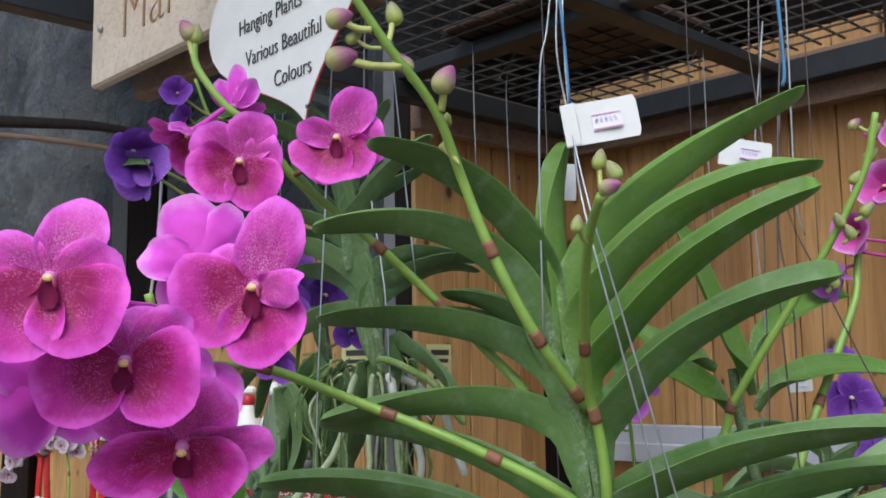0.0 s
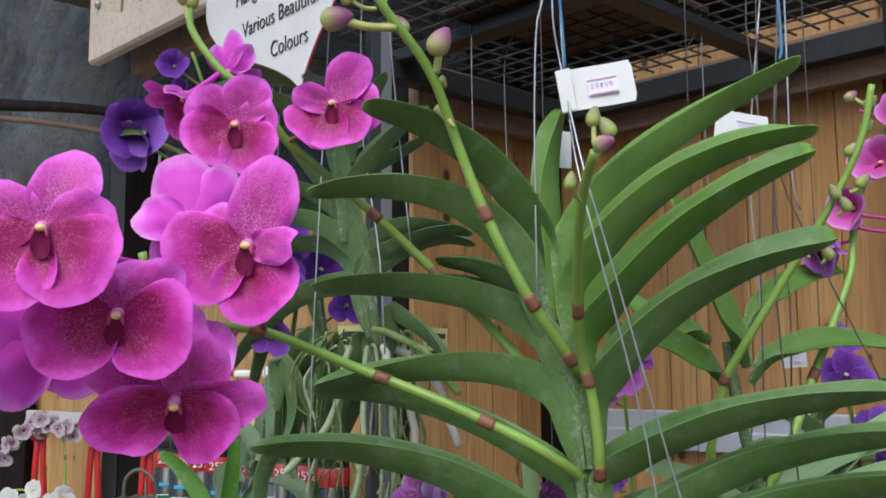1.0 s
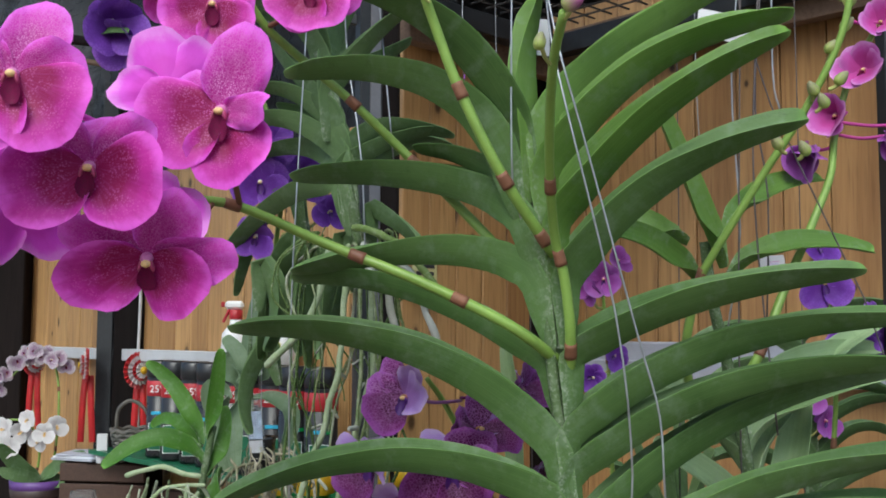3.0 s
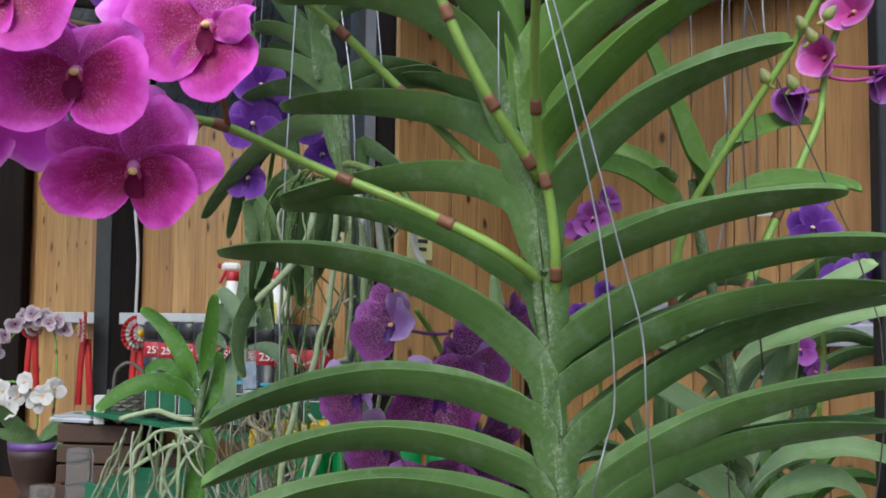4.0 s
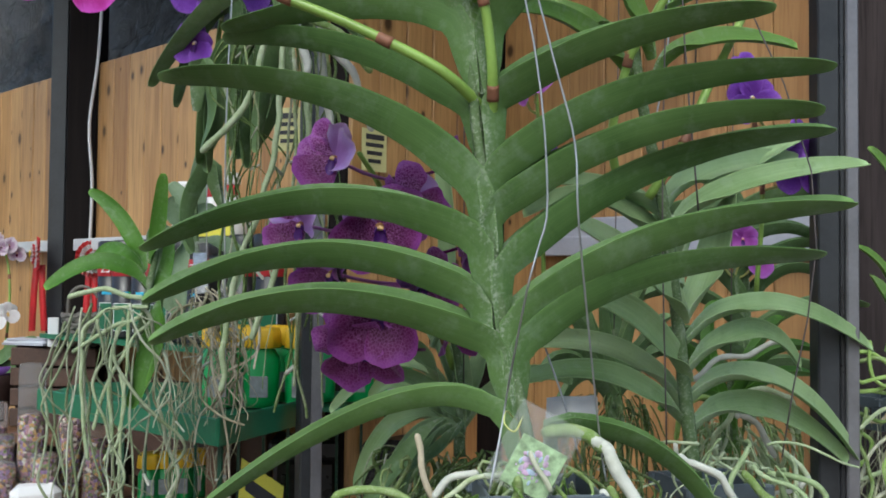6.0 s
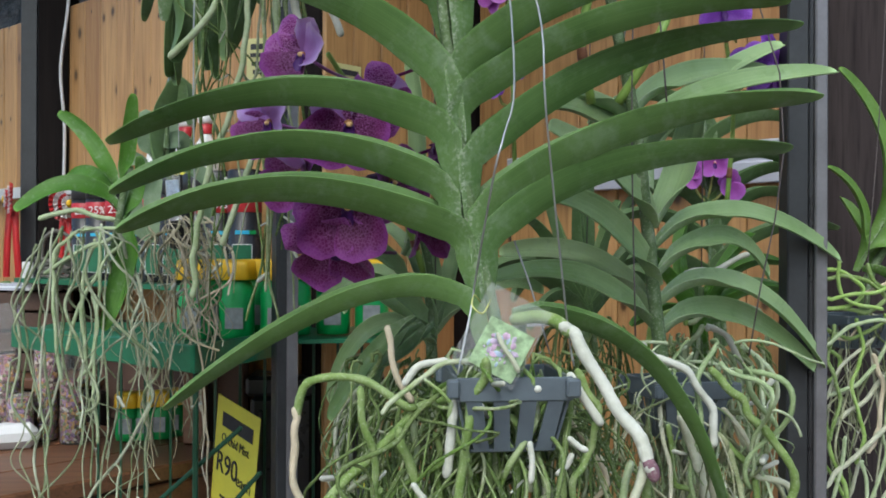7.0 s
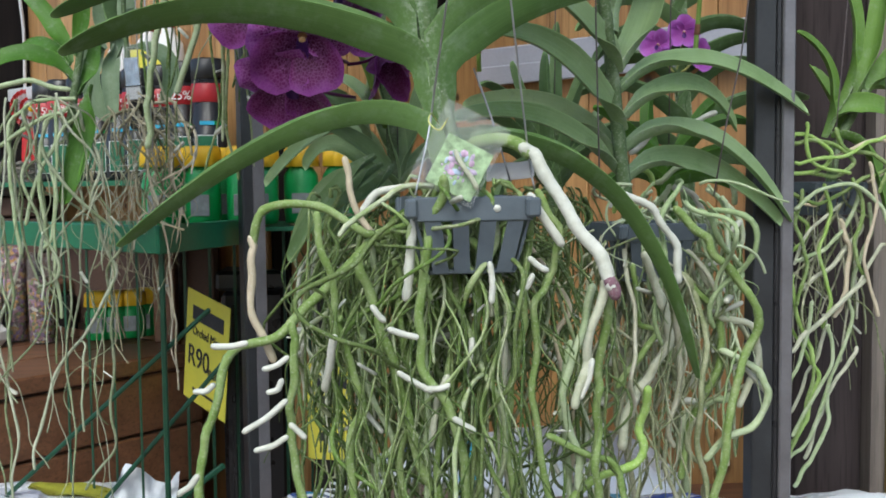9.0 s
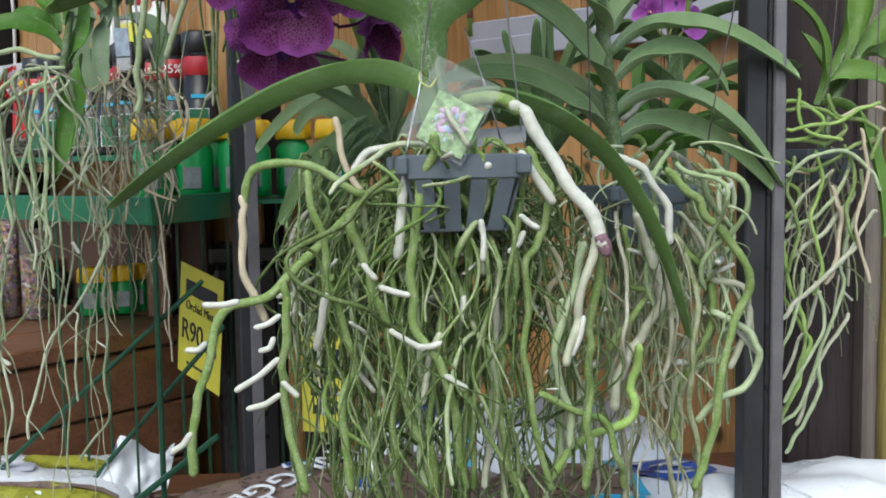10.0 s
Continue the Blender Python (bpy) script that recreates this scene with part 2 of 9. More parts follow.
mesh_steel = plain("rusty_mesh", (0.06, 0.05, 0.045), 0.6, 0.5, 0.5, 40)
wire_metal = plain("galvanised_wire", (0.42, 0.43, 0.45), 0.38, 0.85, 0.2, 60)
wire_dark = plain("brown_wire", (0.12, 0.10, 0.10), 0.5, 0.6, 0.3, 60)
wire_blue = plain("blue_twist", (0.07, 0.20, 0.40), 0.45, 0, 0.2, 60)
green_paint = plain("green_enamel", (0.018, 0.135, 0.065), 0.35, 0, 0.25, 15)
green_wire = plain("green_coated_wire", (0.006, 0.05, 0.024), 0.35, 0, 0.25, 30)
grey_plastic = plain("grey_basket_plastic", (0.085, 0.105, 0.125), 0.4, 0, 0.2, 30)
black_plastic = plain("black_plastic", (0.018, 0.018, 0.021), 0.3, 0, 0.3, 20)
red_plastic = plain("red_label", (0.42, 0.02, 0.03), 0.4, 0, 0.15, 20)
white_plastic = plain("white_plastic", (0.78, 0.78, 0.78), 0.38, 0, 0.06, 20)
yellow_plastic = plain("yellow_cap", (0.80, 0.50, 0.02), 0.4, 0, 0.12, 20)
green_plastic = plain("green_bottle", (0.02, 0.30, 0.07), 0.35, 0, 0.2, 15)
paper = plain("white_paper", (0.66, 0.66, 0.68), 0.7, 0, 0.06, 20)
yellow_paper = plain("yellow_paper", (0.74, 0.68, 0.08), 0.6, 0, 0.10, 14)
pale_yellow = plain("faded_yellow_paper", (0.62, 0.60, 0.28), 0.6, 0, 0.10, 14)
ink = plain("dark_ink", (0.03, 0.03, 0.035), 0.6, 0, 0.1, 20)
purple_ink = plain("purple_ink", (0.30, 0.10, 0.45), 0.6, 0, 0.1, 20)
sticker_mat = plain("price_sticker", (0.74, 0.70, 0.80), 0.6, 0, 0.06, 20)
rose_ink = plain("rose_ink", (0.60, 0.32, 0.54), 0.6, 0, 0.1, 20)
lilac_ink = plain("lilac_ink", (0.60, 0.54, 0.76), 0.6, 0, 0.1, 20)
grey_wood = wood_material("silvered_post", (0.10, 0.085, 0.075), (0.24, 0.21, 0.19), False, 0.85, 2)
label_grey = plain("grey_label", (0.24, 0.26, 0.27), 0.4, 0, 0.3, 60)
carved = plain("burnt_lettering", (0.30, 0.17, 0.09), 0.7, 0, 0.3, 20)
red_ribbon = plain("red_ribbon", (0.48, 0.02, 0.025), 0.35, 0, 0.25, 30)
white_ribbon = plain("white_ribbon", (0.58, 0.54, 0.55), 0.45, 0, 0.1, 30)
clay = plain("brown_pot", (0.055, 0.032, 0.028), 0.45, 0, 0.35, 20)
wrap_purple = plain("purple_pot_wrap", (0.13, 0.055, 0.24), 0.4, 0, 0.3, 20)
wicker = plain("grey_wicker", (0.13, 0.12, 0.105), 0.7, 0, 0.3, 60)
rail_white = plain("white_rail", (0.55, 0.56, 0.58), 0.4, 0, 0.15, 10)
cable_white = plain("white_cable", (0.60, 0.60, 0.62), 0.4, 0, 0.1, 10)
ledge_grey = plain("grey_siding", (0.42, 0.43, 0.50), 0.5, 0, 0.12, 8)
bag_white = plain("white_bag_film", (0.70, 0.73, 0.78), 0.28, 0, 0.10, 9)
bag_brown = plain("bark_print_film", (0.17, 0.12, 0.105), 0.3, 0, 0.5, 60)
bag_blue = plain("blue_print", (0.03, 0.08, 0.35), 0.3, 0, 0.2, 30)
bag_cyan = plain("cyan_print", (0.06, 0.42, 0.65), 0.3, 0, 0.1, 30)
bag_green = plain("olive_print", (0.30, 0.30, 0.04), 0.3, 0, 0.4, 30)
def mixed_bits(name):
    """Dried petals, seeds and chips of many colours."""
    m, nt, b = material(name, 0.7)
    vor = node(nt, "ShaderNodeTexVoronoi", Scale=130.0, Randomness=1.0)
    nt.links.new(coords(nt, "Object", spread=9.0), vor.inputs["Vector"])
    sep = nt.nodes.new("ShaderNodeSeparateColor")
    nt.links.new(vor.outputs["Color"], sep.inputs[0])
    col = ramp(nt, sep.outputs[0], [(0.0, (0.10, 0.05, 0.04)), (0.25, (0.30, 0.13, 0.16)), (0.45, (0.42, 0.22, 0.06)), (0.6, (0.22, 0.12, 0.24)), (0.75, (0.16, 0.18, 0.05)), (0.9, (0.5, 0.42, 0.34))], "CONSTANT")
    nt.links.new(col, b.inputs["Base Color"])
    bump(nt, b, vor.outputs["Distance"], 0.7, 0.004)
    return m


potpourri = mixed_bits("potpourri")
earth = plain("packed_earth", (0.16, 0.12, 0.09), 0.9, 0, 0.35, 3)
tag_print = plain("printed_flower", (0.44, 0.36, 0.50), 0.4, 0, 0.5, 220)
rose_print = plain("printed_rose", (0.52, 0.36, 0.52), 0.4, 0, 0.5, 220)
tag_blue = plain("printed_blue", (0.42, 0.52, 0.68), 0.4, 0, 0.4, 120)
tag_green = plain("printed_foliage", (0.30, 0.42, 0.24), 0.4, 0, 0.6, 160)

leaf_main = leaf_material("vanda_leaf", (0.060, 0.122, 0.030), (0.116, 0.204, 0.060), 0.30)
leaf_young = leaf_material("young_vanda_leaf", (0.095, 0.190, 0.030), (0.160, 0.280, 0.060), 0.28, 0.22)
leaf_pale = leaf_material("pale_vanda_leaf", (0.17, 0.27, 0.10), (0.30, 0.41, 0.21), 0.6, 0.2)
leaf_deep = leaf_material("deep_leaf", (0.066, 0.120, 0.040), (0.135, 0.215, 0.085), 0.35)
leaf_fresh = leaf_material("fresh_leaf", (0.045, 0.125, 0.012), (0.10, 0.23, 0.03), 0.2)
leaf_blue = leaf_material("blue_green_leaf", (0.11, 0.17, 0.09), (0.20, 0.28, 0.16), 0.5)
spike_green = plain("spike_green", (0.22, 0.35, 0.065), 0.42, 0, 0.2, 30)
node_brown = plain("brown_bract", (0.20, 0.085, 0.045), 0.6, 0, 0.3, 60)
bract_pale = plain("straw_bract", (0.42, 0.44, 0.14), 0.55, 0, 0.25, 60)
stem_mat = root_material("papery_stem", [(0.35, (0.04, 0.075, 0.025)), (0.7, (0.09, 0.14, 0.055)), (1.0, (0.32, 0.37, 0.28))])


def bud_material(name, low, high, vein):
    """Buds shade from a green foot to a flushed top, with fine lengthwise veins."""
    m, nt, b = material(name, 0.5, 0.0, 0.35)
    tc = nt.nodes.new("ShaderNodeTexCoord")
    sep = nt.nodes.new("ShaderNodeSeparateXYZ")
    nt.links.new(tc.outputs["Generated"], sep.inputs[0])
    mp = nt.nodes.new("ShaderNodeMapping")
    mp.inputs["Scale"].default_value = (9.0, 9.0, 1.2)
    nt.links.new(tc.outputs["Generated"], mp.inputs[0])
    grain = noise_tex(nt, mp.outputs[0], 1.0, 4.0)
    t = maths(nt, "ADD", sep.outputs["Z"], maths(nt, "MULTIPLY", maths(nt, "SUBTRACT", grain, 0.5), 0.8))
    col = ramp(nt, t, [(0.15, low), (0.75, high)])
    col = mix(nt, ramp(nt, grain, [(0.5, (0, 0, 0)), (0.75, (0.5, 0.5, 0.5))]), col, vein)
    nt.links.new(col, b.inputs["Base Color"])
    bump(nt, b, grain, 0.3, 0.001)
    return m


bud_purple = bud_material("purple_bud", (0.36, 0.38, 0.14), (0.26, 0.07, 0.19), (0.44, 0.24, 0.30))
bud_green = bud_material("green_bud", (0.34, 0.42, 0.10), (0.24, 0.24, 0.12), (0.22, 0.12, 0.14))
magenta = petal_material("magenta_sepal", (0.60, 0.034, 0.40), (0.33, 0.006, 0.11), (0.70, 0.13, 0.56), (0.84, 0.14, 0.76), 0.45, 1.0, 24.0, 0.0, 0.8)
magenta_net = petal_material("magenta_stippled_petal", (0.66, 0.044, 0.50), (0.47, 0.016, 0.27), (0.82, 0.36, 0.78), (0.84, 0.16, 0.82), 0.75, 0.9, 26.0, 0.22, 0.55)
magenta_pale = petal_material("pale_magenta_petal", (0.82, 0.12, 0.79), (0.70, 0.06, 0.60), (0.62, 0.05, 0.54), (0.90, 0.36, 0.90), 0.0, 0.8, 18.0)
dark_purple = petal_material("dark_purple_sepal", (0.19, 0.016, 0.15), (0.085, 0.004, 0.050), (0.44, 0.14, 0.46), (0.36, 0.07, 0.42), 0.6, 0.9, 17.0, 0.40)
dark_net = petal_material("dark_purple_petal", (0.24, 0.022, 0.22), (0.11, 0.006, 0.075), (0.58, 0.24, 0.64), (0.46, 0.12, 0.58), 0.8, 0.85, 15.0, 0.65)
lilac = petal_material("lilac_petal", (0.66, 0.42, 0.92), (0.44, 0.16, 0.62), (0.46, 0.20, 0.70), (0.76, 0.58, 0.95), 0.0, 0.6, 10.0)
dusty = petal_material("dusty_purple_petal_back", (0.24, 0.05, 0.22), (0.18, 0.03, 0.16), (0.14, 0.015, 0.12), (0.34, 0.10, 0.36), 0.0, 0.6, 14.0)
blue_purple = petal_material("violet_petal", (0.27, 0.08, 0.58), (0.13, 0.016, 0.30), (0.17, 0.035, 0.38), (0.38, 0.15, 0.70), 0.25, 0.7, 11.0, 0.4)
violet_pink = petal_material("violet_pink_petal", (0.46, 0.12, 0.54), (0.28, 0.03, 0.28), (0.30, 0.04, 0.36), (0.50, 0.18, 0.62), 0.1, 0.5, 16.0)
pink_petal = petal_material("pink_petal", (0.62, 0.14, 0.52), (0.54, 0.03, 0.28), (0.56, 0.09, 0.44), (0.72, 0.34, 0.70), 0.0, 0.6, 16.0)
white_petal = petal_material("white_petal", (0.78, 0.76, 0.76), (0.72, 0.68, 0.70), (0.70, 0.66, 0.68), (0.82, 0.80, 0.80), 0.0, 0.3, 14.0)
spotted_petal = petal_material("spotted_white_petal", (0.74, 0.68, 0.72), (0.34, 0.12, 0.30), (0.26, 0.07, 0.24), (0.78, 0.74, 0.76), 0.0, 0.55, 12.0, 0.5)
lip_gold = plain("rosy_lip_lobe", (0.42, 0.06, 0.16), 0.5, 0, 0.35, 60)
column_mauve = plain("mauve_column", (0.62, 0.20, 0.46), 0.5, 0, 0.25, 60)
column_ochre = plain("ochre_column", (0.34, 0.16, 0.06), 0.5, 0, 0.35, 80)
column_white = plain("white_column", (0.70, 0.62, 0.60), 0.5, 0, 0.2, 60)
lip_red = plain("crimson_lip", (0.13, 0.003, 0.045), 0.75, 0, 0.3, 60)
lip_red.node_tree.nodes["Principled BSDF"].inputs["Specular IOR Level"].default_value = 0.2
lip_purple = plain("violet_lip", (0.07, 0.01, 0.16), 0.45, 0, 0.3, 60)
column_gold = plain("golden_column", (0.80, 0.55, 0.24), 0.45, 0, 0.25, 80)
root_green = root_material("green_root", [(0.30, (0.040, 0.085, 0.010)), (0.47, (0.095, 0.165, 0.028)), (0.64, (0.155, 0.235, 0.060)), (0.80, (0.24, 0.31, 0.13)), (0.98, (0.40, 0.44, 0.30))])
root_bright = root_material("bright_root", [(0.32, (0.13, 0.23, 0.03)), (0.6, (0.24, 0.38, 0.08)), (0.9, (0.36, 0.48, 0.18))])
root_grey = root_material("silver_root", [(0.3, (0.20, 0.23, 0.13)), (0.6, (0.36, 0.38, 0.27)), (0.95, (0.58, 0.58, 0.48))])
root_tan = root_material("tan_root", [(0.3, (0.30, 0.25, 0.16)), (0.9, (0.55, 0.48, 0.36))])
root_tan_mix = root_material("tan_root_curtain", [(0.28, (0.09, 0.08, 0.05)), (0.48, (0.22, 0.21, 0.12)), (0.66, (0.36, 0.32, 0.22)), (0.95, (0.56, 0.50, 0.40))])
# darker copy of the root colours, with the dense tangle's shade in it
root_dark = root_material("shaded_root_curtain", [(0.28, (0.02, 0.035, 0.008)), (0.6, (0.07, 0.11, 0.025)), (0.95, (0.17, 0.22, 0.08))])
root_purple = root_material("purple_root_tip", [(0.3, (0.10, 0.05, 0.07)), (0.9, (0.22, 0.12, 0.15))])
root_white = root_material("white_root", [(0.3, (0.26, 0.28, 0.20)), (0.5, (0.40, 0.41, 0.34)), (0.8, (0.55, 0.56, 0.51))])
root_sage = root_material("sage_root", [(0.3, (0.14, 0.20, 0.08)), (0.55, (0.25, 0.33, 0.16)), (0.9, (0.46, 0.52, 0.36))])
root_mixed = root_material("root_curtain", [(0.28, (0.022, 0.042, 0.008)), (0.46, (0.065, 0.115, 0.022)), (0.62, (0.14, 0.20, 0.06)), (0.76, (0.27, 0.31, 0.17)), (0.97, (0.50, 0.51, 0.42))])
root_pale_sage = root_material("pale_sage_root_curtain", [(0.28, (0.08, 0.10, 0.045)), (0.5, (0.18, 0.22, 0.115)), (0.95, (0.42, 0.44, 0.34))])
root_pale = root_material("pale_root_curtain", [(0.28, (0.06, 0.075, 0.03)), (0.48, (0.15, 0.18, 0.08)), (0.66, (0.26, 0.28, 0.16)), (0.95, (0.48, 0.47, 0.37))])

# clear film of bottles and tag sleeves
clear, cnt, cb = material("clear_film", 0.12)
cb.inputs["Base Color"].default_value = (0.9, 0.92, 0.93, 1)
cb.inputs["Transmission Weight"].default_value = 0.92
cb.inputs["IOR"].default_value = 1.1

# black plastic sheeting, crumpled and shiny
tarp_mat, tnt, tb = material("black_sheeting", 0.2, 0.0, 0.9)
tb.inputs["Base Color"].default_value = (0.02, 0.021, 0.023, 1)
tv = coords(tnt, "Object")
# mottled grey in the base stands in for sky reflected on black plastic
tcol = ramp(tnt, noise_tex(tnt, tv, 2.0, 6.0), [(0.32, (0.045, 0.048, 0.053)), (0.68, (0.19, 0.195, 0.205))])
tnt.links.new(tcol, tb.inputs["Base Color"])
bump(tnt, tb, maths(tnt, "ADD", noise_tex(tnt, tv, 9.0, 8.0, 0.72, 2.2), maths(tnt, "MULTIPLY", noise_tex(tnt, tv, 30.0, 6.0, 0.75, 1.5), 0.9)), 1.0, 0.08)


# ---- mesh helpers ----
def mesh_object(name, verts, faces, mat, parent=None, label="", smooth=True, uvs=None, local=False):
    """One mesh object; world coordinates unless local, in which case they are the parent's."""
    me = bpy.data.meshes.new(name)
    shift = Vector((0, 0, 0))
    if parent is not None and not local:
        shift = parent.get("base", (0, 0, 0))
        shift = Vector(shift)
    me.from_pydata([tuple(Vector(v) - shift) for v in verts], [], faces)
    for m in (mat if isinstance(mat, (list, tuple)) else [mat]):
        me.materials.append(m)
    if uvs is not None:
        layer = me.uv_layers.new(name="uv")
        for loop in me.loops:
            layer.data[loop.index].uv = uvs[loop.vertex_index]
    me.polygons.foreach_set("use_smooth", [smooth] * len(me.polygons))
    me.update()
    ob = new(name, me)
    if parent is not None:
        ob.parent = parent
        ob["base"] = tuple(shift)
    if label:
        tagged(ob, label)
    return ob


def thing(name, base, label, category, group="", kind=""):
    ob = new(name)
    ob.location = base
    ob["base"] = tuple(base)
    ob.empty_display_size = 0.01
    return tagged(ob, label, category, group, kind)


def part(name, bm, mat, parent=None, label="", smooth=False):
    me = bpy.data.meshes.new(name)
    bm.to_mesh(me)
    bm.free()
    me.materials.append(mat)
    me.polygons.foreach_set("use_smooth", [smooth] * len(me.polygons))
    ob = new(name, me)
    if parent is not None:
        ob.parent = parent
        base = Vector(parent.get("base", (0, 0, 0)))
        me.transform(Matrix.Translation(-base))
        ob["base"] = tuple(base)
    if label:
        tagged(ob, label)
    return ob


def box_mesh(size, m, bevel=0.003):
    bm = bmesh.new()
    bmesh.ops.create_cube(bm, size=1.0, matrix=Matrix.Diagonal((*size, 1)))
    if bevel:
        bmesh.ops.bevel(bm, geom=list(bm.edges), offset=min(bevel, min(size) * 0.4), segments=1, affect="EDGES")
    bm.transform(m)
    return bm


def smooth_path(points, per=5):
    pts = [Vector(p) for p in points]
    if len(pts) < 3:
        return [pts[0].lerp(pts[-1], i / per) for i in range(per + 1)]
    ext = [2 * pts[0] - pts[1]] + pts + [2 * pts[-1] - pts[-2]]
    out = []
    for i in range(1, len(ext) - 2):
        a, b, c, d = ext[i - 1:i + 3]
        for k in range(per):
            t = k / per
            out.append(0.5 * (2 * b + (c - a) * t + (2 * a - 5 * b + 4 * c - d) * t * t + (3 * b - a - 3 * c + d) * t ** 3))
    out.append(pts[-1])
    return out


def tube_data(path, radius, sides=6, start=0):
    """Vertices and faces of a closed tube; radius is a number or a function of 0..1."""
    n = len(path)
    verts, faces = [], []
    up = Vector((0.31, 0.87, 0.38))
    for i, p in enumerate(path):
        t = (path[min(i + 1, n - 1)] - path[max(i - 1, 0)]).normalized()
        a = t.cross(up)
        if a.length < 1e-4:
            a = t.cross(Vector((1, 0, 0)))
        a.normalize()
        b = t.cross(a)
        r = radius(i / (n - 1)) if callable(radius) else radius
        for k in range(sides):
            w = 2 * math.pi * k / sides
            verts.append(p + (a * math.cos(w) + b * math.sin(w)) * r)
    for i in range(n - 1):
        for k in range(sides):
            q = start + i * sides
            faces.append((q + k, q + (k + 1) % sides, q + sides + (k + 1) % sides, q + sides + k))
    faces.append(tuple(start + k for k in reversed(range(sides))))
    faces.append(tuple(start + (n - 1) * sides + k for k in range(sides)))
    return verts, faces


def tube(name, points, radius, mat, parent, label="", sides=6, per=5):
    v, f = tube_data(smooth_path(points, per), radius, sides)
    return mesh_object(name, v, f, mat, parent, label)


def lathe(name, profile, mat, parent, at, sides=20, label="", m=None):
    """Solid of revolution round z from (radius, height) pairs."""
    verts, faces = [], []
    m = Matrix.Translation(at) @ (m or Matrix.Identity(4))
    for r, z in profile:
        for k in range(sides):
            w = 2 * math.pi * k / sides
            verts.append(m @ Vector((r * math.cos(w), r * math.sin(w), z)))
    for i in range(len(profile) - 1):
        for k in range(sides):
            q = i * sides
            faces.append((q + k, q + (k + 1) % sides, q + sides + (k + 1) % sides, q + sides + k))
    faces.append(tuple(reversed(range(sides))))
    faces.append(tuple((len(profile) - 1) * sides + k for k in range(sides)))
    return mesh_object(name, verts, faces, mat, parent, label)


def lettering(name, text, size, m, mat, parent, label="", thin=0.0):
    """Raised letters as a mesh; m stands them in the world, reading along its x, up its y."""
    cu = bpy.data.curves.new(name, "FONT")
    cu.body, cu.size, cu.extrude, cu.align_x = text, size, 0.0006, "CENTER"
    cu.offset = thin * size
    tmp = bpy.data.objects.new(name, cu)
    me = bpy.data.meshes.new_from_object(tmp)
    bpy.data.objects.remove(tmp)
    base = Vector(parent.get("base", (0, 0, 0)))
    me.transform(Matrix.Translation(-base) @ m)
    me.materials.clear()
    me.materials.append(mat)
    ob = new(name, me)
    ob.parent = parent
    return tagged(ob, label) if label else ob


# ---- orchid parts ----
rng = random.Random(4)


